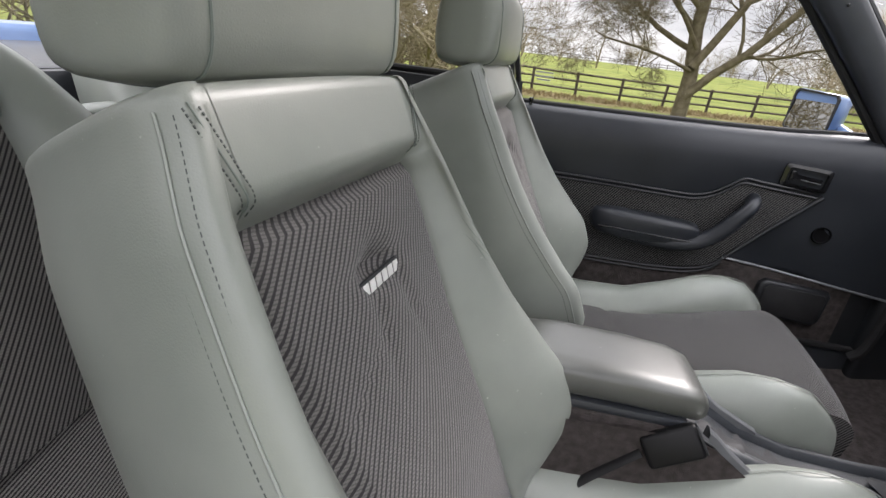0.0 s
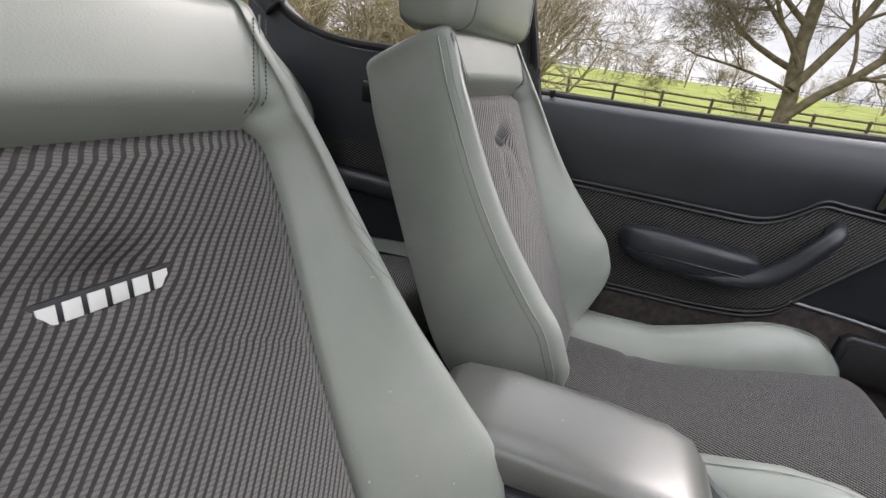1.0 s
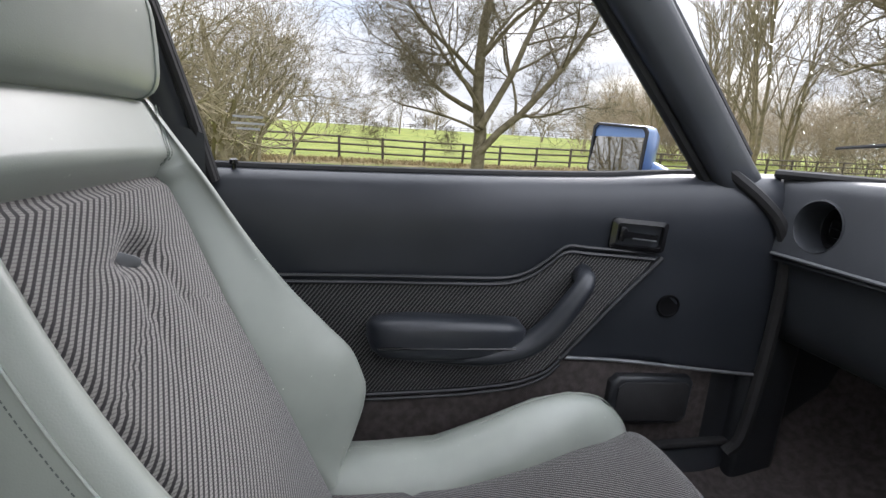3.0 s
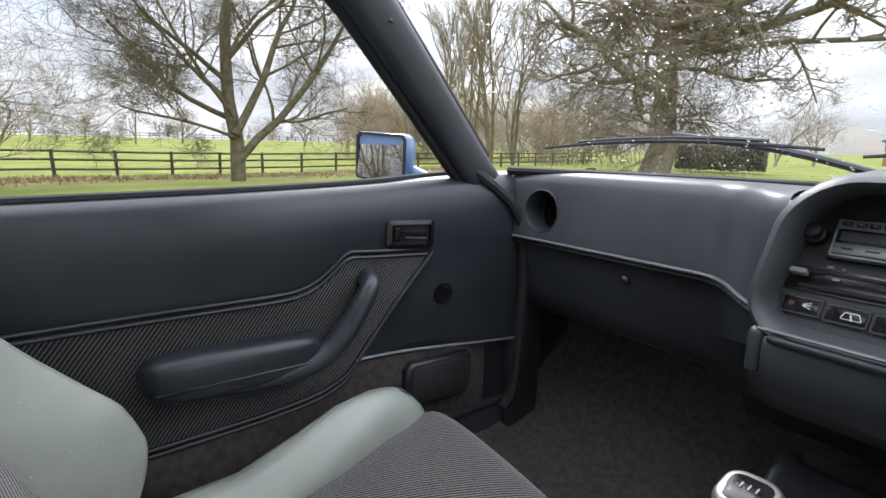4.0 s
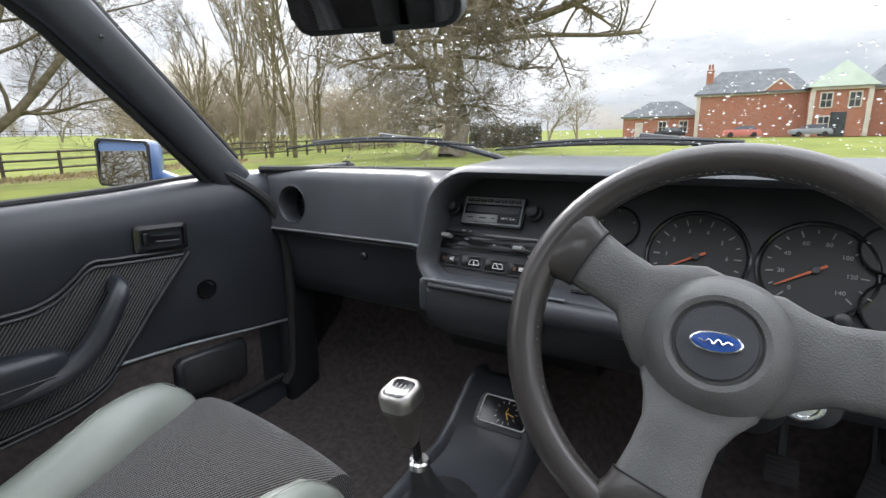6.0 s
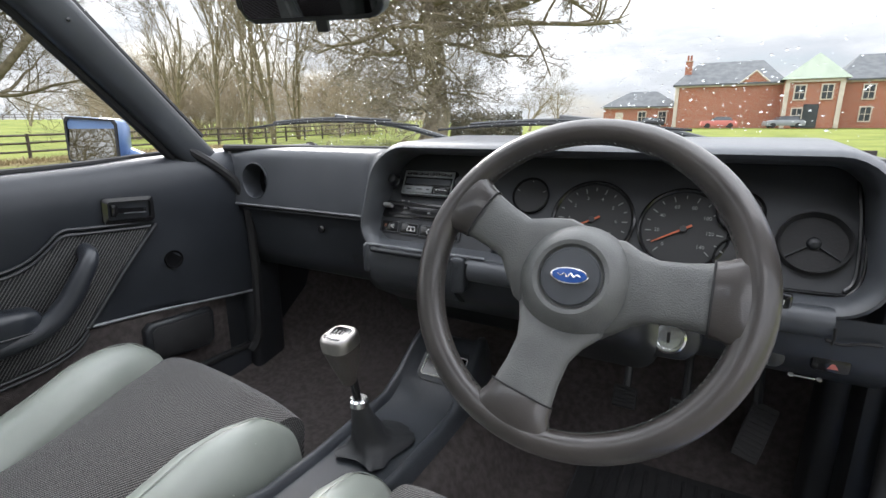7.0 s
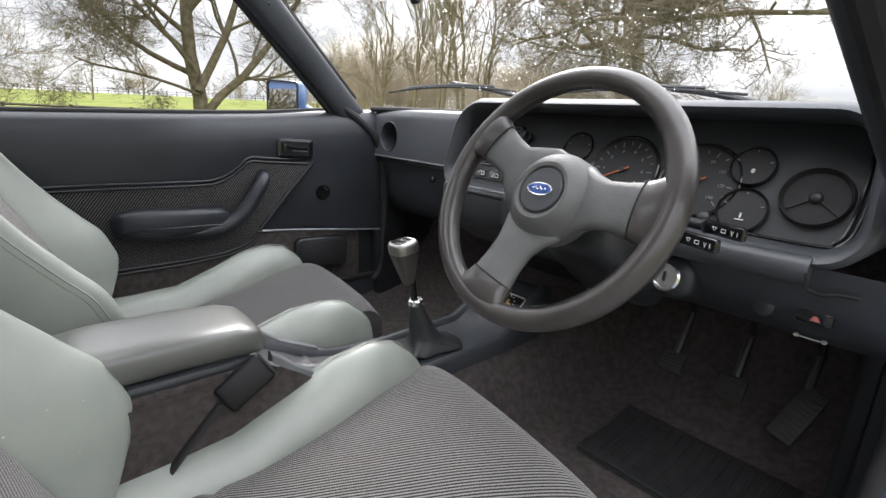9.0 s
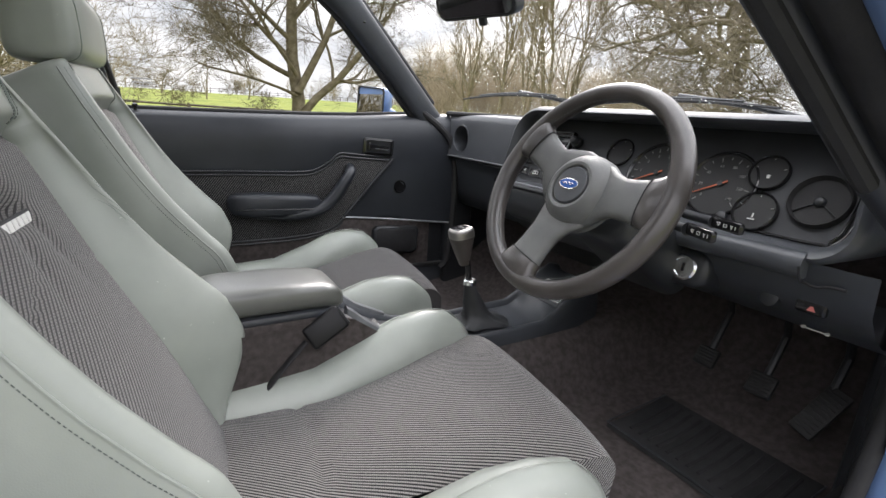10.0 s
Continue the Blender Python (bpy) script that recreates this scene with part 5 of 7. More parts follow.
v, f = prism([(0.0178 * math.cos(t), 0.0072 * math.sin(t)) for t in np.linspace(0, 2 * math.pi, 32, endpoint=False)], 0.002, bm_ @ pose(0, 0, 0.0012), 0.0004)
part("badge_oval", join((v, f)), OVAL, cap, "blue oval badge")
sq = [[tuple(bm_ @ Vector((x, 0.0022 * math.sin(x * 900) * (1 - abs(x) / 0.016), 0.0016))) for x in np.linspace(-0.012, 0.012, 24)]]
v, f, uv = tube(sq[0], 0.0007, 5)
part("badge_flourish", mesh(v, f), CHROME, cap)


# ---- centre console, gear lever, armrest box ----
con = thing("centre_console", (0, 0.65, 0.40), "black plastic centre console with carpeted sides and clock", "centre console")
# tray from the armrest to the clock pod
rows = []
for y, zt, hw in ((0.27, 0.535, 0.068), (0.33, 0.50, 0.07), (0.40, 0.462, 0.072), (0.48, 0.440, 0.075), (0.60, 0.432, 0.078), (0.72, 0.434, 0.080), (0.79, 0.436, 0.080), (0.84, 0.463, 0.078), (0.90, 0.509, 0.075), (0.93, 0.526, 0.072), (0.955, 0.522, 0.068), (0.975, 0.49, 0.066)):
    lip = 0.012
    row = [(-hw - 0.012, y, zt - 0.10), (-hw - 0.010, y, zt - 0.03), (-hw - 0.006, y, zt + lip * 0.6), (-hw, y, zt + lip), (-hw + 0.010, y, zt + lip * 0.9), (-hw + 0.016, y, zt), (0, y, zt - 0.001)]
    rows.append(row + [(-a, b, c) for a, b, c in reversed(row[:-1])])
v, f, uv = loft(rows)
part("console_tray", mesh(v, [tuple(reversed(q)) for q in f], uv, 55), VINYL, con)
v, f, uv = loft([[(s * 0.088, y, 0.27) for s in (1,)] + [(s * 0.086, y, zt - 0.02) for s in (1,)] for y, zt in ((-0.02, 0.55), (0.27, 0.568), (0.30, 0.558), (0.34, 0.530), (0.40, 0.488), (0.46, 0.455), (0.75, 0.42), (1.0, 0.45))])
part("carpet_side", mesh(v, f), CARPET, con)
part("carpet_side", mesh([(-p[0], p[1], p[2]) for p in v], [tuple(reversed(q)) for q in f]), CARPET, con)
# clock
cm = facing((0.0165, 0.871, 0.491), (0, -0.62, 0.785))
v, f = prism(rrect(0.112, 0.074, 0.016), 0.03, cm @ pose(0, 0, -0.001), 0.005)
clock = part("clock", join((v, f)), PLASTIC, con, "rectangular quartz dashboard clock with bright rim")
v, f = ring_plate(rrect(0.092, 0.053, 0.006), rrect(0.0885, 0.0495, 0.004), 0.003, cm @ pose(0, 0, 0.004))
part("clock_rim", mesh(v, f), WHITE, clock, "thin pale rim")
v, f = prism(rrect(0.088, 0.049, 0.004), 0.002, cm @ pose(0, 0, 0.002), 0)
part("clock_face", join((v, f)), PLASTIC_GL, clock)
for k in range(12):
    a = radians(30 * k)
    q = cm @ pose(0.004 + math.cos(a) * 0.0205, math.sin(a) * 0.0205, 0.0028, 0, 0, 30 * k)
    v, f = rbox((0, 0, 0), (0.005, 0.0008, 0.0006), 0)
    part("hour_mark", join((xf(q, v), f)), WHITE, clock)
for a, L, w in ((-15, 0.017, 0.0012), (-60, 0.014, 0.0014), (75, 0.010, 0.0008)):
    q = cm @ pose(0.004 + math.cos(radians(a)) * L * 0.5, math.sin(radians(a)) * L * 0.5, 0.0035, 0, 0, a)
    v, f = rbox((0, 0, 0), (L, w * 1.4, 0.0006), 0)
    part("clock_hand", join((xf(q, v), f)), YELLOW, clock)
# gear lever
gear = thing("gear_lever", (0, 0.60, 0.44), "gear lever with alloy-topped knob and leather gaiter", "gear lever")
rows = []
for t, w, d in ((0.0, 0.052, 0.062), (0.04, 0.050, 0.060), (0.10, 0.036, 0.044), (0.25, 0.028, 0.031), (0.55, 0.022, 0.024), (0.8, 0.017, 0.017), (1.0, 0.013, 0.013)):
    c = np.array((-0.004 + 0.004 * t, 0.663 - 0.046 * t ** 0.6, 0.437 + 0.104 * t))
    row = []
    for k in range(32):
        a = 2 * math.pi * k / 32
        fold = 1 + 0.30 * (1 - t) * (0.25 + t) * math.sin(5 * a + 7 * t) + 0.05 * math.sin(9 * a - 11 * t) * (1 - t)
        e = 0.45 if t < 0.08 else (0.75 if t < 0.2 else 1.0)
        row.append((c[0] + w * fold * math.copysign(abs(math.cos(a)) ** e, math.cos(a)), c[1] + d * fold * math.copysign(abs(math.sin(a)) ** e, math.sin(a)), c[2]))
    rows.append(row)
v, f, uv = loft(rows, True, True)
part("gaiter", mesh(v, f, uv, 80), leather("black_gaiter_leather", (0.02, 0.021, 0.022), (0.035, 0.036, 0.038), 0.45), gear, "crumpled black leather gaiter")
v, f = lathe([(0.016, 0), (0.016, 0.009), (0.013, 0.012), (0.008, 0.012)], pose(-0.001, 0.617, 0.538), 24)
part("gaiter_ring", mesh(v, f), CHROME, gear, "bright chrome collar")
v, f, uv = tube([(-0.001, 0.617, 0.53), (-0.001, 0.608, 0.58), (-0.001, 0.602, 0.61)], 0.007, 12)
part("lever_rod", mesh(v, f), PLASTIC_GL, gear)
km2 = facing((-0.001, 0.597, 0.588), (-0.04, -0.16, 1.0), (0, 1, 0)) @ Matrix.Diagonal((0.92, 0.92, 0.96, 1))
rows = []
for h, w, d in ((0.0, 0.011, 0.011), (0.012, 0.014, 0.014), (0.03, 0.019, 0.019), (0.05, 0.0235, 0.024), (0.064, 0.0265, 0.028), (0.070, 0.027, 0.029)):
    rows.append([tuple(km2 @ Vector((a, b, h))) for a, b in rrect(2 * w, 2 * d, w * 0.7, 5)])
v, f, uv = loft(rows, True, True)
knob = part("knob", mesh(v, f, None, 60), surface("brown_black_leather", (0.035, 0.03, 0.028), (0.06, 0.052, 0.048), rough=0.4, bump=0.3, bscale=900), gear, "leather gear knob")
rows = []
for h, s in ((0.069, 1.0), (0.080, 1.02), (0.086, 1.0), (0.0905, 0.90), (0.0915, 0.80)):
    rows.append([tuple(km2 @ Vector((a * s, b * s, h))) for a, b in rrect(0.054, 0.058, 0.019, 5)])
v, f, uv = loft(rows, True, True)
part("knob_cap", mesh(v, f, None, 60), BRUSHED, knob, "brushed alloy knob top")
v, f = prism(rrect(0.038, 0.040, 0.010), 0.002, km2 @ pose(0, -0.002, 0.0925), 0.0006)
part("shift_plate", join((v, f)), PLASTIC_GL, knob)
for k in range(3):
    v, f = rbox((0, 0, 0), (0.0015, 0.008, 0.0008), 0)
    part("shift_mark", join((xf(km2 @ pose(-0.007 + 0.007 * k, 0.002, 0.0931), v), f)), GREYP, knob)
# armrest box
ARMLEATHER = leather("worn_armrest_leather", (0.070, 0.073, 0.065), (0.112, 0.116, 0.103), 0.36)
ARMLEATHER.node_tree.nodes["Principled BSDF"].inputs["Coat Weight"].default_value = 0.85
ARMLEATHER.node_tree.nodes["Principled BSDF"].inputs["Coat Roughness"].default_value = 0.32
box = thing("armrest_box", (0, 0.1, 0.5), "padded black leather armrest lid on a carpeted console box", "armrest")
rows = []
for y, zt, hw, th in ((0.002, 0.578, 0.050, 0.02), (0.008, 0.594, 0.062, 0.040), (0.025, 0.605, 0.068, 0.050), (0.08, 0.611, 0.070, 0.053), (0.18, 0.610, 0.069, 0.052), (0.25, 0.605, 0.067, 0.050), (0.277, 0.597, 0.062, 0.045), (0.290, 0.583, 0.050, 0.030), (0.293, 0.576, 0.03, 0.012)):
    row = []
    for k in range(28):
        a = 2 * math.pi * k / 28
        c, s = math.cos(a), math.sin(a)
        row.append((hw * math.copysign(abs(c) ** 0.42, c), y, zt - th / 2 + th / 2 * math.copysign(abs(s) ** 0.5, s)))
    rows.append(row)
v, f, uv = loft(rows, True, True)
lid = part("armrest_lid", mesh(v, f, uv, 75), ARMLEATHER, box, "shiny worn padded leather lid")
v, f = rbox((0, 0.14, 0.551), (0.138, 0.25, 0.016), 0.006, 2)
part("lid_rim", join((v, f)), VINYL, box)
v, f = rbox((0, 0.125, 0.44), (0.150, 0.27, 0.215), 0.012, 2)
part("box_side", join((v, f)), CARPET, box, "carpet covered console box")
# bright handbrake surround ahead of the box
rows = []
for y, z in ((0.288, 0.556), (0.300, 0.548), (0.32, 0.530), (0.36, 0.500), (0.43, 0.466)):
    rows.append([(-0.082, y, z - 0.010), (-0.080, y, z + 0.002), (-0.072, y, z + 0.006), (-0.064, y, z + 0.003), (-0.062, y, z - 0.014)])
v, f, uv = loft(rows)
part("surround_side", mesh(v, [tuple(reversed(q)) for q in f], uv, 50), TRIMGREY, con)
part("surround_side", mesh([(-p[0], p[1], p[2]) for p in v], f, uv, 50), TRIMGREY, con)
hb = thing("handbrake", (0, 0.38, 0.46), "lowered handbrake under a soft black gaiter", "handbrake")
v, f, uv = tube(crom([(0.012, 0.27, 0.490), (0.012, 0.36, 0.472), (0.012, 0.44, 0.452), (0.012, 0.50, 0.444)], 14), [0.02, 0.019, 0.018, 0.018, 0.017, 0.017, 0.016, 0.016, 0.0155, 0.015, 0.015, 0.015, 0.014, 0.010], 14)
part("grip", mesh(v, f, None, 70), VINYL_LT, hb)
rows = []
for k, y in enumerate(np.linspace(0.27, 0.47, 12)):
    z = interp(y, [(0.27, 0.53), (0.36, 0.490), (0.47, 0.455)])
    rows.append([(x, y, z + 0.008 * math.sin(2.4 * k) * math.cos(x * 60) - 0.012 * abs(x) / 0.05) for x in np.linspace(-0.054, 0.054, 13)])
v, f, uv = loft(rows)
part("handbrake_gaiter", mesh(v, [tuple(reversed(q)) for q in f], uv, 70), leather("soft_black_leather", (0.02, 0.02, 0.022), (0.035, 0.035, 0.038), 0.5), hb, "creased black gaiter")
# seat belt buckle beside the driver's seat
bk = thing("belt_buckle", (0.10, 0.26, 0.48), "black plastic seat belt buckle on a stalk", "belt buckle")
BUCKLE = facing((0.088, 0.244, 0.532), (0.9, -0.2, 0.35), (0.0, 0.85, 0.53))
v, f = rbox((0, 0, 0), (0.046, 0.075, 0.022), 0.006, 3)
part("buckle_case", join((xf(BUCKLE, v), f)), BUCKLE_BLACK, bk)
v, f = rbox((0, 0, 0), (0.040, 0.004, 0.016), 0.002, 2)
part("release_button", join((xf(BUCKLE @ pose(0, 0.038, 0), v), f)), PLASTIC, bk)
v, f, uv = tube(crom([(0.090, 0.208, 0.512), (0.094, 0.14, 0.44), (0.10, 0.06, 0.34), (0.105, 0.02, 0.30)], 12), 0.009, 8, True, 0.4)
part("buckle_stalk", mesh(v, f), RUBBER, bk)

# ---- pedals and mat ----
for nm, (x, y, z), w, h in (("clutch_pedal", (0.349, 1.035, 0.430), 0.046, 0.044), ("brake_pedal", (0.458, 1.06, 0.412), 0.052, 0.050), ("accelerator_pedal", (0.577, 1.030, 0.426), 0.044, 0.108)):
    pd = thing(nm, (x, y, z), "black ribbed rubber foot pedal", "pedal", "pedals")
    q = facing((x, y, z), (0, -0.82, 0.57)) @ pose(0, 0, 0, 0, 0, -16 if h > 0.1 else 0)
    v, f = rbox((0, 0, 0), (w, h, 0.014), 0.004, 2)
    pad = part("pedal_pad", join((xf(q, v), f)), PEDAL, pd)
    for k in range(6 if h < 0.1 else 10):
        v, f = rbox((0, 0, 0), (w * 0.84, 0.004, 0.004), 0.001, 1)
        part("rib", join((xf(q @ pose(0, -h * 0.4 + k * h * 0.8 / (5 if h < 0.1 else 9), 0.008), v), f)), PEDAL, pad)
    v, f, uv = tube([(x, y + 0.012, z + 0.01), (x, y + 0.06, z + 0.10), (x, y + 0.02, z + 0.22)], 0.008, 8)
    part("pedal_arm", mesh(v, f), PLASTIC, pd)
mat = thing("heel_mat", (0.45, 0.92, 0.28), "black ribbed rubber heel pad set in the driver's carpet", "floor mat")
ym = lambda y: interp(y, [(0.2, 0.282), (0.90, 0.280), (1.03, 0.299)])
rows = [[(x, y, ym(y) + d) for y, d in ((0.818, -0.006), (0.820, 0.0), (0.90, 0.0), (0.96, 0.0), (1.018, 0.0), (1.020, -0.006))] for x in (0.282, 0.284, 0.45, 0.616, 0.618)]
v, f, uv = loft(rows)
part("rubber_pad", mesh(v, f, uv), PEDAL, mat)
for k in range(13):
    x = 0.318 + 0.0225 * k
    v, f, uv = tube([(x, y, ym(y) + 0.001) for y in np.linspace(0.852, 1.0, 6)], 0.0042, 6)
    part("rib", mesh(v, f), RUBBER, mat)
v, f, uv = tube([(0.282, 1.02, ym(1.02)), (0.282, 0.818, 0.287), (0.62, 0.818, 0.287), (0.62, 1.02, ym(1.02))], 0.0018, 6)
part("mat_binding", mesh(v, f), VINYL, mat)

# ---- rear view mirror ----
rv = thing("rear_view_mirror", (-0.027, 0.6, 1.14), "black interior rear view mirror hung from the screen header", "mirror")
rq = facing((-0.027, 0.588, 1.139), (0.30, -1, -0.38))
v, f = prism(rrect(0.205, 0.062, 0.02), 0.03, rq, 0.006, 3)
part("mirror_case", join((v, f)), PLASTIC, rv)
# dark metal colour stands in for the reflection of a dark cabin
v, f = prism(rrect(0.19, 0.05, 0.015), 0.002, rq @ pose(0, 0, 0.001), 0)
part("mirror_glass", join((v, f)), MIRROR_DIM, rv, "mirror glass with a dim reflection put into its colour")
v, f = rbox((0, 0, 0), (0.018, 0.02, 0.012), 0.004)
part("dip_lever", join((xf(rq @ pose(0.01, -0.037, -0.012), v), f)), PLASTIC, rv)
v, f, uv = tube([(-0.027, 0.615, 1.145), (-0.027, 0.62, 1.19), (-0.027, 0.60, 1.225)], 0.009, 8)
part("mirror_stem", mesh(v, f), PLASTIC, rv)


# ---- front seats ----
SIN = 0.845                        # share of the back's height at which the cloth inset ends
STOP = 0.975                       # and at which the crown begins


def back_line(s):
    """The inset's own surface on the seat's middle line, s from its foot to its top."""
    return np.array((0.0, 0.123 - 0.25 * s, 0.435 + 0.53 * s))


BN = np.array((0.0, 0.905, 0.426))          # out of the back, towards the sitter
BN = BN / np.linalg.norm(BN)
BU = np.array((0.0, -0.426, 0.905))         # up along the back


def back_widths(s):
    w = interp(s, [(0, 0.200), (0.12, 0.222), (0.24, 0.233), (0.34, 0.230), (0.50, 0.220), (0.7, 0.205), (0.85, 0.190), (1, 0.168)])
    p = interp(s, [(0, 0.014), (0.06, 0.044), (0.12, 0.076), (0.18, 0.094), (0.26, 0.096), (0.36, 0.080), (0.50, 0.057), (0.65, 0.042), (0.8, 0.034), (0.87, 0.030), (1, 0.026)])
    i = interp(s, [(0, 0.140), (0.30, 0.133), (0.50, 0.140), (0.65, 0.149), (0.76, 0.155), (0.805, 0.155), (0.832, 0.149), (SIN, 0.138), (1, 0.138)])
    t = interp(s, [(0, 0.075), (0.3, 0.100), (0.7, 0.112), (1, 0.120)])
    return w, p, i, t


def back_section(s, half):
    """Points from the inset's edge round the bolster to the middle of the rear, on one side."""
    w, p, i, t = back_widths(s)
    d0 = -0.006 + 0.028 * float(smoothstep(SIN - 0.004, SIN + 0.03, s))
    ctrl = [(i, d0), (i + 0.006, max(d0, 0.006)), (i + (w - i) * 0.5, max(p * 0.70, d0 + 0.002)), (w - 0.022, p * 0.98), (w - 0.009, p - 0.002), (w, p - 0.018), (w + 0.004, p * 0.35 - 0.02), (w + 0.001, -t * 0.35), (w - 0.009, -t * 0.70), (w - 0.024, -t - 0.004), (w - 0.045, -t - 0.016), (w * 0.45, -t - 0.019), (0.0, -t - 0.020)]
    c = crom(ctrl, 44)
    o = back_line(s)
    return [o + np.array((half * x, 0, 0)) + BN * d for x, d in c]


def crowned(base, th, r=0.014):
    """The last row bent over into the flat top."""
    mid = back_line(STOP) - BN * 0.045
    a = radians(th)
    k = 1 - (1 - math.cos(a)) * 0.13
    return [mid + (q - mid) * np.array((1 - (1 - math.cos(a)) * 0.06, k, k)) + BU * r * math.sin(a) for q in base]


def inset_depth(x, s):
    """How far the cloth stands out: soft quilting with a tuft below its head."""
    i = back_widths(s)[2]
    d = 0.010 * (1 - (x / i) ** 2) + 0.008 * math.exp(-((s - 0.3) / 0.2) ** 2)
    g = math.hypot(x / 0.024, (s - 0.715) / 0.036)
    d -= 0.016 * math.exp(-g * g)
    d -= 0.008 * math.exp(-((s - 0.715) / 0.02) ** 2) * math.exp(-(x / 0.06) ** 2)
    cre = 0.575 + 0.05 * math.cos(x * 18)
    d -= 0.0022 * math.exp(-((s - cre) / 0.006) ** 2)
    d -= 0.004 * math.exp(-((abs(x) - 0.022 - 0.10 * max(0, 0.715 - s)) / 0.010) ** 2) * float(smoothstep(0.45, 0.7, s)) * float(s < 0.72)
    edge = float(smoothstep(0.0, 0.018, i - abs(x))) * float(smoothstep(0.0, 0.03, SIN - s))
    return -0.006 + (d + 0.008) * edge


HEAD = [(0.056, -0.005), (0.050, 0.045), (0.024, 0.080), (-0.014, 0.090), (-0.048, 0.066), (-0.062, 0.005), (-0.058, -0.050), (-0.040, -0.066), (0.0, -0.068), (0.040, -0.061), (0.055, -0.042), (0.056, -0.005)]


def build_seat():
    seat = thing("front_seat", (0, 0, 0), "grey-green leather sports seat with striped cloth centre", "car seat", "front seats")
    S = np.concatenate([np.linspace(0, SIN, 44), np.linspace(SIN + 0.004, STOP, 10)])
    back = None
    # side bolsters and rear, left and right, as one hide cover
    pieces = []
    for half in (1, -1):
        rows = [back_section(s, half) for s in S]
        base = rows[-1]
        rows += [crowned(base, th) for th in (18, 36, 54, 72, 90)]           # rounded crown
        v, f, uv = loft(rows)
        if half < 0:
            f = [tuple(reversed(q)) for q in f]
        pieces.append((v, f, uv))
    back = part("backrest", join(*pieces, smooth=65), LEATHER, seat, "grey-green leather backrest with side bolsters")
    # head band above the cloth, with the crown
    rows = []
    for s in np.linspace(SIN - 0.004, STOP, 12):
        i = back_widths(max(s, SIN))[2] + 0.001
        e = float(smoothstep(SIN - 0.006, SIN + 0.03, s))
        o = back_line(s)
        rows.append([o + np.array((x, 0, 0)) + BN * (-0.006 + e * (0.0285 + 0.006 * (1 - (x / i) ** 2))) for x in np.linspace(-i, i, 15)])
    base = rows[-1]
    rows += [crowned(base, th) for th in (18, 36, 54, 72, 90)]
    v, f, uv = loft(rows)
    part("head_band", mesh(v, f, uv, 65), LEATHER, back, "plain leather band over the cloth")
    # crown lid, closing the top of the bolsters
    rows = []
    mid = back_line(STOP) - BN * 0.045
    for yy in (0.064, 0.03, -0.02, -0.06):
        o = mid + BN * yy + BU * 0.0135
        rows.append([o + np.array((x, 0, 0)) for x in np.linspace(-0.150, 0.150, 9)])
    v, f, uv = loft(rows)
    part("crown", mesh(v, f, uv), LEATHER, back)
    # cloth inset
    rows = []
    for s in np.linspace(0, SIN + 0.002, 60):
        i = back_widths(min(s, SIN))[2] + 0.002
        o = back_line(s)
        rows.append([o + np.array((x, 0, 0)) + BN * inset_depth(x, s) for x in np.linspace(i, -i, 41)])
    v, f, uv = loft(rows)
    uv = [(-p[0], 0.586 * s) for p, s in zip(v, np.repeat(np.linspace(0, SIN + 0.002, 60), 41))]
    part("cloth_inset", mesh(v, [tuple(reversed(q)) for q in f], uv, 80), CLOTH_PB, seat, "dark twill cloth inset with pale diagonal stripes")
    # welt seams along both bolsters with twin stitching
    for half in (1, -1):
        line = []
        for s in np.linspace(0.03, STOP, 46):
            w, p, i, t = back_widths(s)
            line.append(back_line(s) + np.array((half * (w + 0.0005), 0, 0)) + BN * (p - 0.017))
        v, f, uv = tube(line, 0.0014, 6)
        welt = part("seam_welt", mesh(v, f), LEATHER, back)
        st = []
        fine = crom(line, 230)
        for off in (-0.008, 0.008):
            for k in range(0, 228, 2):
                a, b = fine[k], fine[k] * 0.35 + fine[k + 1] * 0.65
                b = a + (fine[k + 1] - a) * 1.25
                sh = np.array((half * (0.0012 if off > 0 else -0.0050), 0, 0)) + BN * (-0.0095 if off > 0 else 0.0085)
                st.append(tube([a + sh, b + sh], 0.0006, 4, False))
        tagged(part("stitching", join(*st, smooth=0), THREAD, welt), kind="stuff")
    for half in (1, -1):
        line = []
        for u in np.linspace(0, 1, 12):
            s = SIN + 0.012 + (STOP - SIN - 0.012) * u
            w, p, i, t = back_widths(s)
            k = u ** 1.8
            d = -0.006 + 0.028 * float(smoothstep(SIN - 0.004, SIN + 0.03, s))
            line.append(back_line(s) + np.array((half * (i + 0.003 + (w - 0.010 - i) * k), 0, 0)) + BN * (d + 0.0012 + max(0, p * 0.98 - d) * k))
        v, f, uv = tube(crom(line, 24), 0.0008, 5)
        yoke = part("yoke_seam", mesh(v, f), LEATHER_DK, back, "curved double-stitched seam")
        st = []
        fine = crom(line, 44)
        for off in (-0.006, 0.006):
            for k in range(0, 42, 2):
                sh = np.array((off, 0, 0.0)) + BN * 0.0004
                st.append(tube([fine[k] + sh, fine[k] + (fine[k + 1] - fine[k]) * 1.2 + sh], 0.0006, 4, False))
        tagged(part("stitching", join(*st, smooth=0), THREAD, yoke), kind="stuff")
    # headrest: soft block with slanting ends on two steel posts
    hc = np.array((0.0, -0.134, 1.030))
    rows = []
    for x, k in ((-0.163, 0.40), (-0.161, 0.70), (-0.154, 0.86), (-0.139, 0.96), (-0.06, 1.0), (0, 1.02), (0.06, 1.0), (0.139, 0.96), (0.154, 0.86), (0.161, 0.70), (0.163, 0.40)):
        row = []
        for q in crom(HEAD, 34)[:-1]:
            row.append(hc + np.array((x, q[0] * k, q[1] * (0.6 + 0.4 * k))))
        rows.append(row)
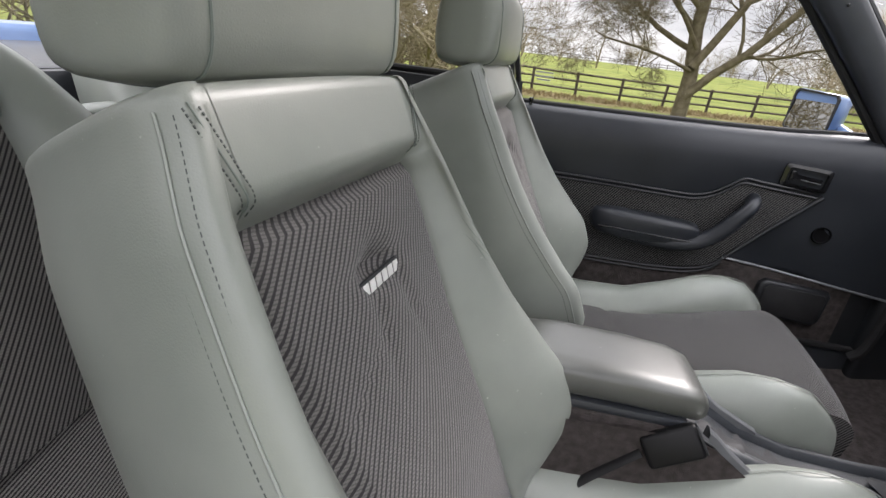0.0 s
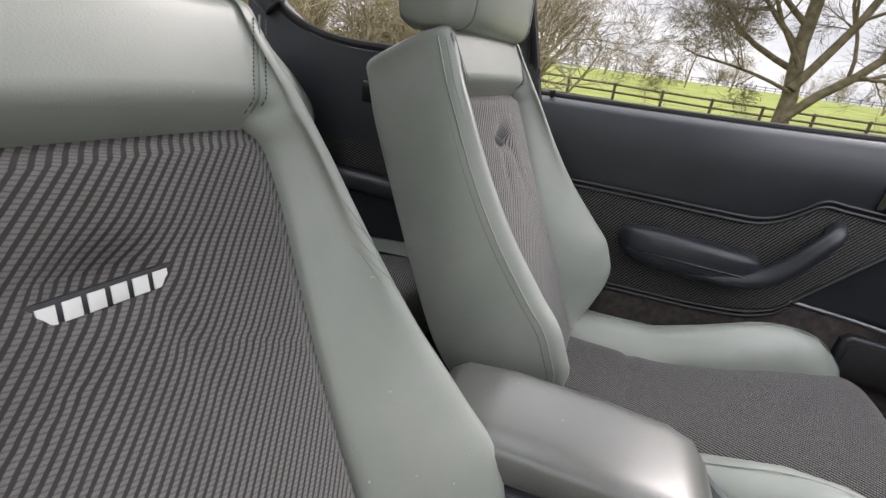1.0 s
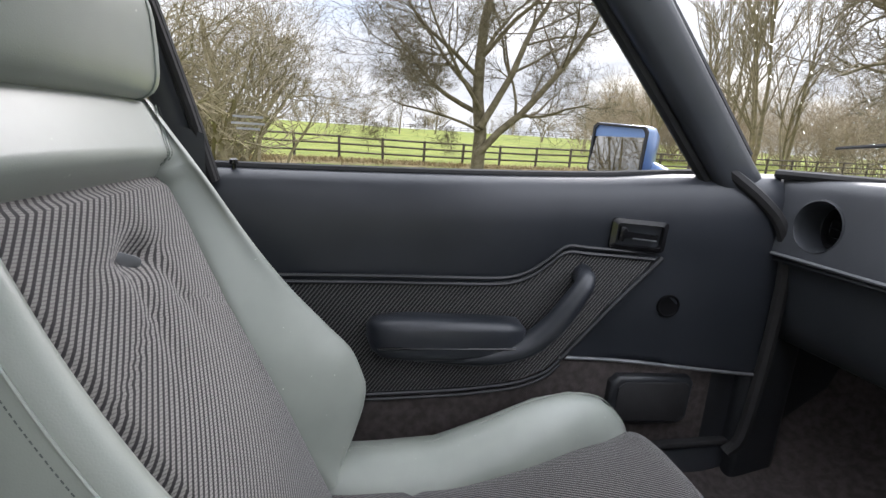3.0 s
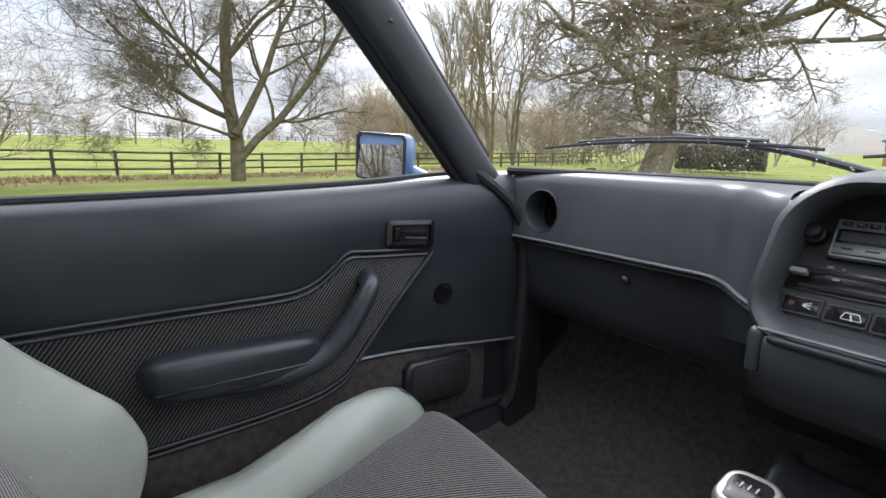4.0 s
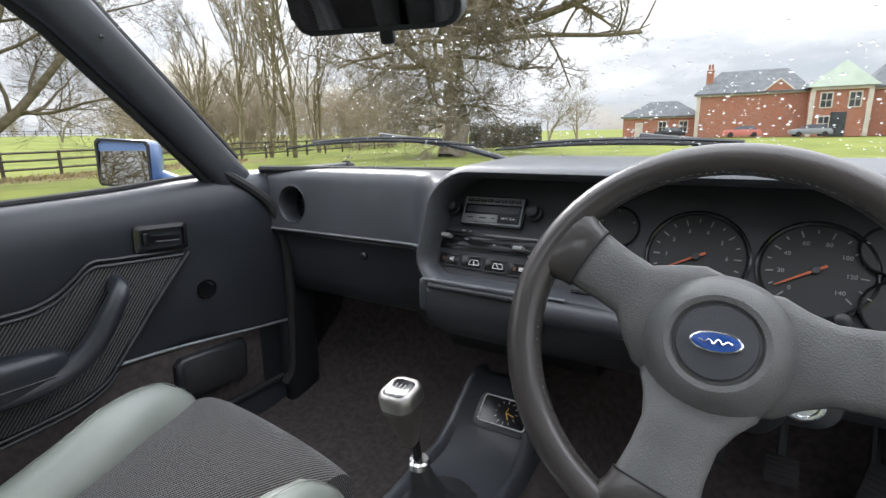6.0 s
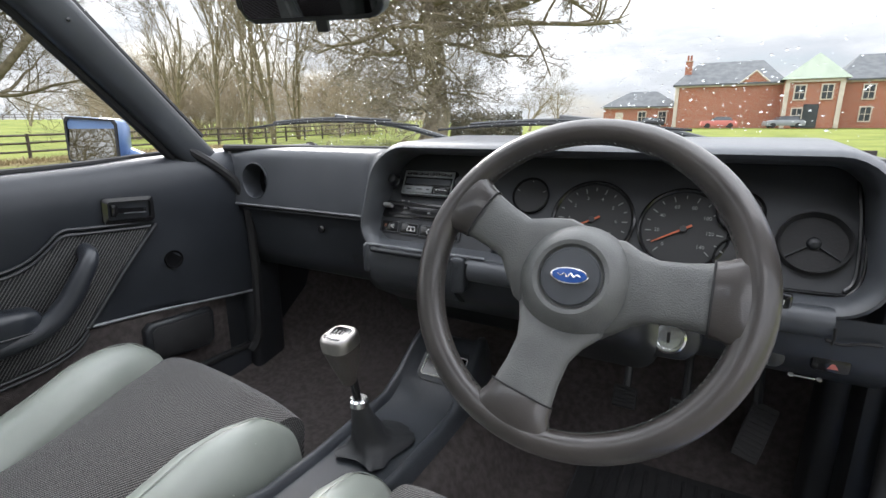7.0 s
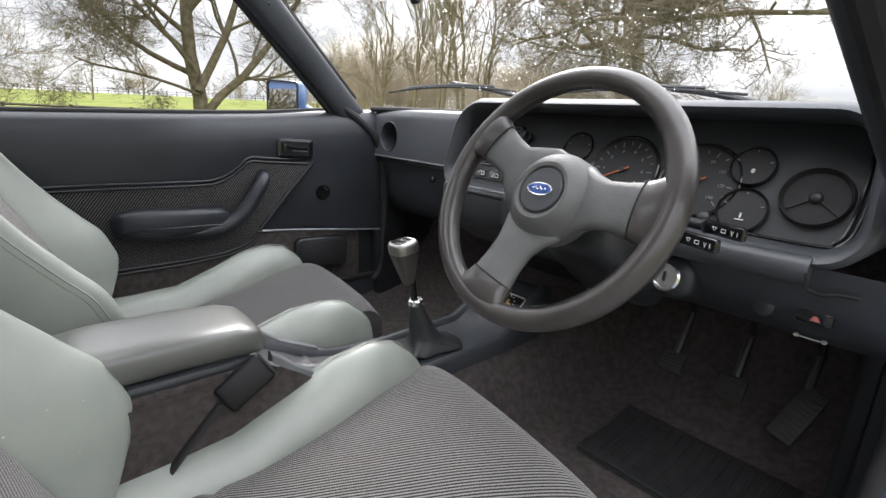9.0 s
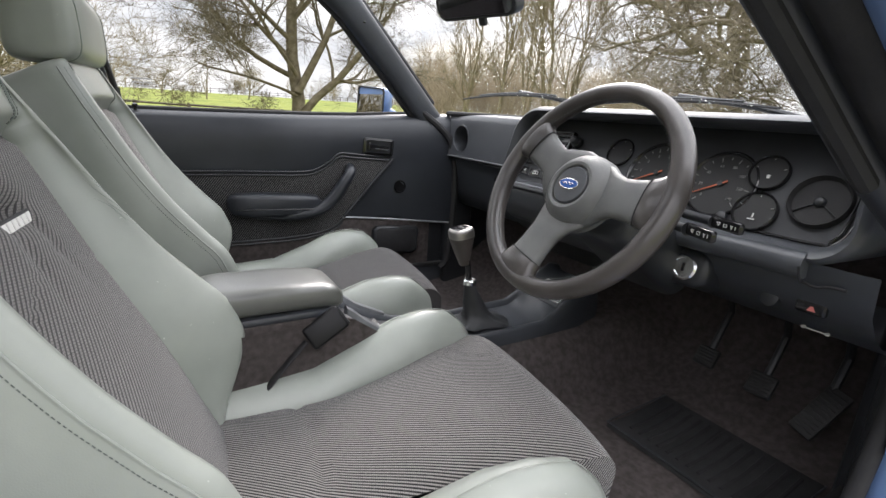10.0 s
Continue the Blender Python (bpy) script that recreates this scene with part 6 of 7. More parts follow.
    v, f, uv = loft(rows, True, True)
    hr = part("headrest", mesh(v, [tuple(reversed(q)) for q in f], uv, 75), LEATHER, seat, "grey-green leather headrest with chrome posts")
    for half in (1, -1):
        ln = [hc + np.array((half * 0.130, q[0] * 0.968, q[1] * 0.988)) for q in crom(HEAD, 44)]
        v, f, uv = tube(ln, 0.0013, 6)
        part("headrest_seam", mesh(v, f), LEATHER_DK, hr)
        px = half * 0.075
        v, f, uv = tube([(px, -0.150, 0.95), (px, -0.142, 1.02)], 0.0075, 12)
        part("post", mesh(v, f), CHROME, hr, "chrome headrest post")
        v, f = lathe([(0.016, 0), (0.016, 0.006), (0.011, 0.010)], pose(px, -0.157, 0.986), 16)
        part("post_collar", mesh(v, f), PLASTIC, hr)
    # cushion: cloth middle rolling over the front edge
    def cush_z(y):
        return interp(y, [(0.05, 0.425), (0.15, 0.418), (0.25, 0.420), (0.40, 0.446), (0.53, 0.476), (0.61, 0.485)])
    rows = []
    ys = list(np.linspace(0.06, 0.61, 40))
    for y in ys:
        hw = interp(y, [(0.05, 0.134), (0.28, 0.137), (0.42, 0.154), (0.53, 0.182), (0.61, 0.203)])
        row = []
        for x in np.linspace(-hw, hw, 33):
            d = -0.010 * (abs(x) / hw) ** 6 + 0.006 * math.cos(x * 9)
            d -= 0.006 * math.exp(-((y - 0.252 - 0.01 * math.cos(x * 20)) / 0.006) ** 2)
            d += 0.003 * math.sin(14 * y + 8 * x) * float(smoothstep(0.2, 0.0, abs(y - 0.25)))
            row.append((x, y, cush_z(y) + d))
        rows.append(row)
    last = rows[-1]
    for th in (15, 30, 45, 60, 75, 90, 100):
        a = radians(th)
        rows.append([(x * (1 - 0.02 * th / 90), y + 0.045 * math.sin(a), z - 0.045 * (1 - math.cos(a))) for x, y, z in last])
    rows.append([(x * 0.97, 0.645, 0.34) for x, y, z in last])
    v, f, uv = loft(rows)
    uv = [(p[0], w[1]) for p, w in zip(v, uv)]
    part("seat_cushion", mesh(v, f, uv, 80), CLOTH, seat, "striped cloth seat cushion")
    # cheek faces that close the front roll at its ends
    for half in (1, -1):
        edge = [r[-1 if half > 0 else 0] for r in rows[34:]]
        v, f, uv = loft([edge, [(x - half * 0.01, min(y, 0.63), 0.33) for x, y, z in edge]])
        part("cushion_cheek", mesh(v, f if half < 0 else [tuple(reversed(q)) for q in f], [(p[1], p[2]) for p in v]), CLOTH, seat)
    # thigh bolsters
    for half in (1, -1):
        rows = []
        for y, zt, xi, xo, rr in ((0.0, 0.448, 0.122, 0.228, 0.026), (0.08, 0.450, 0.122, 0.236, 0.034), (0.18, 0.452, 0.124, 0.244, 0.040), (0.28, 0.460, 0.128, 0.250, 0.046), (0.37, 0.494, 0.138, 0.256, 0.054), (0.445, 0.526, 0.150, 0.260, 0.06), (0.505, 0.535, 0.163, 0.262, 0.06), (0.555, 0.527, 0.171, 0.260, 0.055), (0.588, 0.500, 0.180, 0.256, 0.05), (0.607, 0.478, 0.190, 0.250, 0.04), (0.614, 0.44, 0.200, 0.242, 0.02)):
            base = 0.36
            row = [(half * (xi + 0.004), y, min(zt - 0.03, 0.40)), (half * (xi + 0.002), y, zt - rr), (half * (xi + (xo - xi) * 0.22), y, zt - rr * 0.30), (half * (xi + (xo - xi) * 0.52), y, zt), (half * (xi + (xo - xi) * 0.82), y, zt - rr * 0.25), (half * xo, y, zt - rr), (half * (xo + 0.004), y, (zt - rr) * 0.5 + base * 0.5), (half * (xo - 0.004), y, base), (half * (xi + 0.03), y, base - 0.01)]
            c = crom(row, 24)
            rows.append(c)
        v, f, uv = loft(rows, False)
        v, f = list(v), list(f)
        nrow = 24
        f.append(tuple(range((len(rows) - 1) * nrow, len(rows) * nrow)))
        bol = part("thigh_bolster", mesh(v, f if half > 0 else [tuple(reversed(q)) for q in f], None, 70), LEATHER, seat, "grey-green leather thigh bolster")
        line = [tuple(np.array(r[9]) + np.array((0, 0, 0.001))) for r in rows[:-1]]
        v, f, uv = tube(crom(line, 40), 0.0009, 6)
        part("bolster_seam", mesh(v, f), LEATHER, bol)
    # base and runners
    v, f = rbox((0, 0.31, 0.352), (0.44, 0.58, 0.06), 0.02, 2)
    part("seat_base", join((v, f)), PLASTIC, seat)
    for half in (1, -1):
        v, f = rbox((half * 0.18, 0.28, 0.298), (0.035, 0.52, 0.05), 0.006, 2)
        part("seat_runner", join((v, f)), PLASTIC, seat)
        v, f = lathe([(0.035, 0), (0.033, 0.018), (0.020, 0.024)], facing((half * 0.232, 0.075, 0.42), (half, 0, 0)), 20)
        part("recline_knob", mesh(v, f), PLASTIC, seat)
    return seat


SEAT_P = (-0.392, 0.0, 0.0)
SEAT_D = (0.262, -0.085, -0.018)
seat_p = build_seat()
seat_d = copy_thing(seat_p, pose(*SEAT_D, 0, 0, -8.0))
for o in seat_d.children:
    if o.name.startswith("headrest"):
        o.matrix_basis = pose(0, -0.026, 0)          # the driver's headrest leans further back
seat_p.matrix_basis = pose(*SEAT_P, 0, 0, -6.0)
for st, dx, dz in ((seat_p, -0.020, 0.006), (seat_d, -0.036, 0.014)):
    for o in st.children:
        if o.name.split(".")[0] in ("seat_cushion", "cushion_cheek", "thigh_bolster"):
            o.matrix_basis = pose(dx, 0, dz)          # the cushions sit a little off the backs' middle line
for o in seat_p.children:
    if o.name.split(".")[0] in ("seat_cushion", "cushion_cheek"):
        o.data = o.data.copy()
        o.data.materials[0] = CLOTH_PC               # same cloth as the driver's, the cushion's dimmer light put into its colour
[o for o in seat_p.children if o.name.startswith("thigh_bolster")][0].matrix_basis = pose(-0.022, 0, -0.008)
[o for o in seat_d.children if o.name.startswith("thigh_bolster")][0].matrix_basis = pose(-0.039, 0, -0.022)
hide = [o for o in seat_d.children if o.name.startswith("backrest")][0]
hide.data = hide.data.copy()
for q in hide.data.vertices:                          # its outer side is stuffed fuller towards the rear
    d = (q.co - Vector(tuple(back_line((q.co.z - 0.435) / 0.53)))).dot(Vector(tuple(BN)))
    if q.co.x > 0.03:
        q.co -= Vector(tuple(BN)) * 0.030 * float(smoothstep(0.0, -0.09, d)) * float(smoothstep(0.03, 0.12, q.co.x))
inset = [o for o in seat_d.children if o.name.startswith("cloth_inset")][0]
inset.data = inset.data.copy()
inset.data.materials[0] = CLOTH_BK
tagged(seat_p, "grey-green leather passenger sports seat with striped cloth centre")
tagged(seat_d, "worn grey-green leather driver's sports seat with striped cloth centre")
# maker's badge on the driver's back, pulled button on the passenger's
bq = seat_d.matrix_basis @ facing(back_line(0.690) + BN * 0.006, BN) @ pose(0, 0, 0, 6, 0, 0)
v, f = prism(rrect(0.094, 0.0165, 0.0078), 0.003, bq, 0.001)
bad = part("badge", join((v, f)), PLASTIC, seat_d, "small grey badge with a row of white blocks")
for k in range(6):
    bx = -0.0312 + k * 0.0125
    sl = [(bx - 0.0052, -0.0052), (bx + 0.0040, -0.0052), (bx + 0.0052, 0.0052), (bx - 0.0040, 0.0052)]
    v, f = prism(sl, 0.0012, bq @ pose(0, 0, 0.0012), 0.0004)
    part("badge_mark", join((v, f)), WHITE, bad, "plain white block")
bq = seat_p.matrix_basis @ facing(back_line(0.712) - BN * 0.004, BN + np.array((0.9, 0, -0.5))) @ pose(0, 0, 0, 0, 0, -25)
v, f = prism(rrect(0.026, 0.012, 0.005), 0.003, bq, 0.001)
part("tuft_button", join((v, f)), STRIP, seat_p, "loose grey badge end sunk in the tuft")

# creases where the driver's inner bolster folds in use, shade drawn as darker leather
for s0, s1, k0, k1, bend in ((0.74, 0.60, 9, 15, 0.6), (0.71, 0.585, 8, 13, -0.5), (0.69, 0.60, 10, 16, 0.4), (0.66, 0.57, 7, 11, 0.5), (0.645, 0.555, 9, 14, -0.4)):
    ln = []
    for u in np.linspace(0, 1, 16):
        sec = back_section(s0 + (s1 - s0) * u, -1)
        kk = k0 + (k1 - k0) * u + bend * math.sin(5.0 * u)
        a_ = int(kk)
        q_ = sec[a_] * (1 - kk + a_) + sec[a_ + 1] * (kk - a_)
        ln.append(tuple(seat_d.matrix_basis @ Vector(tuple(q_ + BN * 0.0001))))
    v, f, uv = tube(ln, [0.00045 * math.sin(math.pi * (k + 0.5) / 16) for k in range(16)], 5)
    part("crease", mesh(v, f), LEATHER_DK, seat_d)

# ---- rear seat ----
rear = thing("rear_bench", (0, -0.6, 0.4), "rear bench in grey-green leather with two striped cloth places", "rear seat")


def rear_at(x, s):
    """The bench back's own line, s from its foot to its top."""
    return np.array((x, -0.525 - 0.15 * s, 0.50 + 0.455 * s))


REAR_W = [tuple(q) for q in crom([(0, 0.238), (0.4, 0.262), (0.56, 0.284), (0.70, 0.288), (0.83, 0.272), (0.93, 0.246), (1, 0.205)], 50)]
REAR_P = [tuple(q) for q in crom([(0, 0.03), (0.35, 0.055), (0.58, 0.078), (0.72, 0.058), (0.82, 0.038), (0.92, 0.026), (1, 0.012)], 50)]
for cxx in (-0.325, 0.325):
    # back: cloth middle in a leather shell
    rows = []
    for s in np.linspace(0, 0.776, 24):
        o = rear_at(cxx, s)
        hw = 0.171
        rows.append([o + np.array((x, 0.012 * (1 - (x / hw) ** 2) - 0.04 * s ** 8, 0)) for x in np.linspace(hw, -hw, 19)])
    v, f, uv = loft(rows)
    part("back_cloth", mesh(v, [tuple(reversed(q)) for q in f], uv, 70), CLOTH_PB, rear, "striped cloth seat back panel")
    pieces = []
    for half in (1, -1):
        rr = []
        for s in np.linspace(0, 1, 40):
            o = rear_at(cxx, s)
            w = interp(s, REAR_W)
            p = interp(s, REAR_P)
            i = 0.170
            c = crom([(i, 0.0), (i + 0.008, 0.006), (i + (w - i) * 0.35, p * 0.8), (i + (w - i) * 0.7, p), (w, p - 0.03), (w + 0.004, -0.03), (w - 0.02, -0.10)], 20)
            rr.append([o + np.array((half * x, d - 0.05 * s ** 8, 0)) for x, d in c])
        v, f, uv = loft(rr)
        pieces.append((v, f if half > 0 else [tuple(reversed(q)) for q in f], uv))
    rr = []
    for s in np.linspace(0.77, 1, 8):
        o = rear_at(cxx, s)
        rr.append([o + np.array((x, 0.008 + 0.010 * float(smoothstep(0.77, 0.81, s)) - 0.05 * s ** 8, 0)) for x in np.linspace(0.171, -0.171, 13)])
    for th in (30, 60, 90, 130):
        rr.append([np.array(q) + np.array((0, -0.06 * (1 - math.cos(radians(th))), 0.025 * math.sin(radians(th)))) for q in rr[7]])
    v, f, uv = loft(rr)
    pieces.append((v, [tuple(reversed(q)) for q in f], uv))
    part("back_leather", join(*pieces, smooth=65), LEATHER, rear, "leather surround of the rear seat back")
    for half in (1, -1):
        ln = []
        for s in np.linspace(0.77, 0.985, 10):
            o = rear_at(cxx, s)
            ln.append(o + np.array((half * 0.1715, 0.0075 + 0.0105 * float(smoothstep(0.77, 0.81, s)) - 0.05 * s ** 8, 0)))
        v, f, uv = tube(ln, 0.0013, 6)
        part("back_seam", mesh(v, f), LEATHER_DK, rear)
    # cushion
    rows = []
    for y in np.linspace(-0.55, -0.20, 18):
        zz = interp(y, [(-0.55, 0.485), (-0.43, 0.478), (-0.28, 0.50), (-0.20, 0.505)])
        rows.append([(cxx + x, y, zz + 0.006 * math.cos(x * 8) + 0.003 * math.sin(17 * y + 11 * x)) for x in np.linspace(-0.19, 0.19, 21)])
    for dy, dz in ((0.02, 0.001), (0.035, -0.008), (0.046, -0.024), (0.050, -0.05), (0.048, -0.14)):
        rows.append([(x, -0.20 + dy, z + dz) for x, y, z in rows[17]])
    v, f, uv = loft(rows)
    part("cushion_cloth", mesh(v, f, [(0.24 * p[0], 2.0 * w[1]) for p, w in zip(v, uv)], 70), CLOTH, rear, "striped cloth rear cushion")
    rows = []
    for y, zt in ((-0.55, 0.50), (-0.43, 0.495), (-0.28, 0.508), (-0.20, 0.512), (-0.17, 0.508), (-0.152, 0.494), (-0.145, 0.465), (-0.144, 0.40)):
        rows.append([(cxx + 0.188, y, zt - 0.004), (cxx + 0.22, y, zt + 0.008), (cxx + 0.26, y, zt), (cxx + 0.285, y, zt - 0.04), (cxx + 0.285, y, 0.36)])
    v, f, uv = loft(rows)
    pcs = [(v, f, uv), ([(2 * cxx - p[0], p[1], p[2]) for p in v], [tuple(reversed(q)) for q in f], uv)]
    for pc in pcs:
        part("cushion_leather", join(pc, smooth=65), LEATHER, rear, "leather side roll of the rear cushion")
v, f = rbox((0, -0.62, 0.41), (1.24, 0.66, 0.10), 0.02)
part("bench_base", join((v, f)), PLASTIC, rear)
v, f = rbox((0, -0.735, 0.66), (1.28, 0.05, 0.46), 0.02, 2, pose(0, 0, 0, 18, 0, 0))
part("bench_back", join((v, f)), VINYL, rear)
v, f = rbox((0, -0.60, 0.66), (0.10, 0.08, 0.40), 0.03, 3, pose(0, 0, 0, 18, 0, 0))
part("centre_pad", join((v, f)), LEATHER, rear)
rb = thing("rear_belt_buckle", (-0.42, -0.56, 0.50), "black rear seat belt buckle on the bench", "belt buckle")
v, f = rbox((-0.372, -0.455, 0.500), (0.075, 0.038, 0.018), 0.006, 3, pose(0, 0, 0, 0, 0, 20))
part("buckle_case", join((v, f)), PLASTIC_GL, rb)


# ---- wipers and rain on the screen ----
for bx, nm in ((-0.28, "a"), (0.16, "b")):
    wp = thing("windscreen_wiper", (bx, 1.05, 0.915), "black windscreen wiper parked at the foot of the screen", "wiper", "wipers")
    if nm == "a":
        xs, ss = np.linspace(-0.56, -0.10, 14), 0.075 + 0.06 * np.sin(np.linspace(0.35, 2.6, 14))
    else:
        xs, ss = np.linspace(-0.06, 0.42, 14), 0.065 + 0.05 * np.sin(np.linspace(0.4, 2.7, 14))
    line = [np.array(screen_at(x, s)) + np.array((0, 0.012, 0.012)) for x, s in zip(xs, ss)]
    v, f, uv = tube(line, [0.0022 + 0.0022 * math.sin(math.pi * (k + 0.5) / 14) for k in range(14)], 6)
    part("wiper_blade", mesh(v, f), RUBBER, wp)
    v, f, uv = tube([p + np.array((0, 0.010, 0.006)) for p in line[2:-2]], 0.003, 5)
    part("wiper_spring", mesh(v, f), PLASTIC, wp)
    e = line[7] + np.array((0, 0.014, 0.010))
    v, f, uv = tube(crom([e, e * 0.5 + np.array((line[-1][0] + 0.10, 1.055, 0.930)) * 0.5 + np.array((0, 0, 0.008)), (line[-1][0] + 0.10, 1.055, 0.925), (line[-1][0] + 0.16, 1.06, 0.918)], 14), 0.006, 8)
    part("wiper_arm", mesh(v, f), PLASTIC, wp)
rng = random.Random(5)
drop_v, drop_f = [], []
unit = []
for a in range(3):
    for k in range(7):
        t = 2 * math.pi * k / 7
        r = (1.0, 0.82, 0.42)[a]
        unit.append((r * math.cos(t), r * math.sin(t), (0.0, 0.34, 0.58)[a]))
unit_f = [(a * 7 + k, a * 7 + (k + 1) % 7, (a + 1) * 7 + (k + 1) % 7, (a + 1) * 7 + k) for a in range(2) for k in range(7)] + [tuple(range(14, 21)), tuple(reversed(range(7)))]
count = 0
while count < 3200:
    x, s = rng.uniform(-0.60, 0.62), rng.random() ** 0.9
    dens = 0.28 + 0.72 * math.exp(-((x + 0.08) / 0.28) ** 2 - ((s - 0.25) / 0.35) ** 2) + 0.7 * math.exp(-((x - 0.34) / 0.2) ** 2 - ((s - 0.2) / 0.25) ** 2)
    if rng.random() > dens:
        continue
    count += 1
    p = Vector(screen_at(x, s))
    q = facing(p + Vector((0, 0.006, 0.008)) * 0.2, (0, 0.61, 0.79), (0, -0.79, 0.61))
    r = rng.choice((0.0006, 0.0007, 0.0009, 0.0011, 0.0016)) * rng.uniform(0.7, 1.2)
    b = len(drop_v)
    sx, sy = rng.uniform(1.0, 1.7), rng.uniform(0.8, 1.3)
    for a, c, h in unit:
        drop_v.append(tuple(q @ Vector((a * r * sx, c * r * sy, h * r))))
    drop_f += [tuple(i + b for i in fc) for fc in unit_f]
rain = tagged(part("raindrops", mesh(drop_v, drop_f), WATER), "clear raindrops scattered over the windscreen glass", "raindrops", "", "stuff")
rain.visible_shadow = False

# ---- outdoors ----
def leftness(x, y):
    a = np.degrees(np.arctan2(-x, y))
    return smoothstep(28, 62, a) * smoothstep(175, 140, a)


def ground_z(x, y):
    r = np.hypot(x, y)
    L = leftness(x, y)
    z = -0.45 * smoothstep(4, 26, r) * L - 0.15 * smoothstep(4, 30, r) * (1 - L)
    z = z + 2.6 * smoothstep(32, 150, r) * L + 2.5 * smoothstep(90, 400, r) * (1 - L)
    return z + 0.05 * np.sin(x * 0.31) * np.sin(y * 0.27) * smoothstep(6, 20, r)


rad = np.concatenate([[0.0], np.geomspace(1.2, 2500, 70)])
ang = np.linspace(0, 2 * np.pi, 145)[:-1]
gv, gf = [], []
for r in rad:
    for a in ang:
        x, y = r * math.sin(a), r * math.cos(a)
        gv.append((x, y, float(ground_z(x, y)) - (0.0 if r < 400 else (r - 400) * 0.01)))
k = len(ang)
for i in range(len(rad) - 1):
    for j in range(k):
        gf.append((i * k + j, i * k + (j + 1) % k, (i + 1) * k + (j + 1) % k, (i + 1) * k + j))
# unseen gravel patch, added so the near ground bounces grey light instead of green
dv_ = [(x, y, float(ground_z(x, y)) + 0.006) for y in np.linspace(-7, 9, 9) for x in np.linspace(-2.6, 4.4, 6)]
df_ = [(r * 6 + c, r * 6 + c + 1, r * 6 + c + 7, r * 6 + c + 6) for r in range(8) for c in range(5)]
solo("drive", mesh(dv_, df_), surface("grey_bounce_gravel", (0.10, 0.098, 0.094), (0.17, 0.165, 0.158), scale=9, rough=0.95, bump=0.8, bscale=60, dist=0.01), "unseen grey gravel added under the car to keep bounce light neutral", "drive", kind="structure")
solo("ground", mesh(gv, [tuple(reversed(q)) for q in gf], None, 180), GRASS, "green rolling pasture and lawn", "ground", kind="structure")


def limb(p, d, length, r0, r1, rs, wob, n=6, lift=0.0):
    pts, q, dd = [np.array(p)], np.array(p, float), np.array(d, float)
    for i in range(n):
        dd = dd + np.array([rs.gauss(0, wob), rs.gauss(0, wob), rs.gauss(0, wob) + lift])
        dd /= np.linalg.norm(dd)
        q = q + dd * length / n
        pts.append(q.copy())
    return np.array(pts), np.linspace(r0, r1, n + 1)


def grow(p, d, length, r, depth, rs, out, spread=0.75, lift=0.05, wob=0.16, kids=(4, 6), ratio=0.62, rmin=0.006, thin=0.62):
    pts, rad_ = limb(p, d, length, r, max(r * 0.45, rmin), rs, wob, 6 if depth > 1 else 4, lift)
    out.append((pts, rad_, depth))
    if depth == 0:
        return
    for _ in range(rs.randint(*kids)):
        t = rs.uniform(0.25, 1.0)
        i = min(int(t * (len(pts) - 1)), len(pts) - 2)
        u = t * (len(pts) - 1) - i
        q = pts[i] * (1 - u) + pts[i + 1] * u
        dd = pts[i + 1] - pts[i]
        dd = dd / np.linalg.norm(dd)
        side = np.array([rs.gauss(0, 1), rs.gauss(0, 1), rs.gauss(0, 0.7)])
        side -= dd * (side @ dd)
        side /= np.linalg.norm(side)
        nd = dd * (1 - spread * 0.5) + side * spread
        nd /= np.linalg.norm(nd)
        grow(q, nd, length * ratio * rs.uniform(0.7, 1.2), max(float(np.interp(t, [0, 1], [rad_[0], rad_[-1]])) * thin, rmin), depth - 1, rs, out, spread, lift, wob, kids, ratio, rmin, thin)


def wood(limbs, low=0, high=99):
    return join(*[tube(p, r, 7 if d >= 3 else (5 if d == 2 else 3), False) for p, r, d in limbs if low <= d <= high], smooth=60)


def bare_tree(name, x, y, stems, label, depth=4, seed=1, mat=BARK, **kw):
    """A leafless tree: stems are (lean x, lean y, length, radius, height of a limb on the trunk)."""
    rs = random.Random(seed)
    z = float(ground_z(x, y)) - 0.1
    t = thing(name, (x, y, z), label, "tree", "bare trees")
    limbs = []
    for lx, ly, ln, r, *up in stems:
        d = np.array([lx, ly, 1.0])
        grow((x + lx * 0.3, y + ly * 0.3, z) if not up else (x, y, z + up[0]), d / np.linalg.norm(d), ln, r, depth, rs, limbs, **kw)
    part("trunk", wood(limbs, depth - 1), mat, t)
    part("crown", wood(limbs, 0, depth - 2), mat, t, "open crown of bare branches and twigs")
    return t


def at(az, dist):
    return -dist * math.sin(radians(az)), dist * math.cos(radians(az))


wx, wy = at(74.5, 19.0)
bare_tree("willow_tree", wx, wy, [(-0.05, 0.03, 9.0, 0.27), (0.10, 0.95, 6.5, 0.16, 0.75), (-0.15, 0.52, 6.8, 0.15, 1.7), (0.2, -0.95, 4.6, 0.08, 2.3), (0.1, -1.4, 3.8, 0.06, 1.6)], "large leafless tree with a straight trunk and slanting limbs", 4, 11, BARK_DK, spread=0.80, ratio=0.55, kids=(7, 9), lift=0.05, wob=0.12, rmin=0.0045, thin=0.46)
hx, hy = at(102, 17.0)
bare_tree("hawthorn_tree", hx, hy, [(0.3, 0.4, 3.6, 0.10), (-0.2, -0.4, 3.8, 0.11), (0.1, -0.9, 3.4, 0.08), (-0.3, 0.9, 3.2, 0.08), (0, 0, 4.2, 0.10)], "leafless multi-stemmed thorn tree by the fence", 4, 12, BARK_OL, spread=0.7, ratio=0.62, kids=(5, 7), thin=0.46, rmin=0.004)
ox, oy = at(29.5, 26.0)
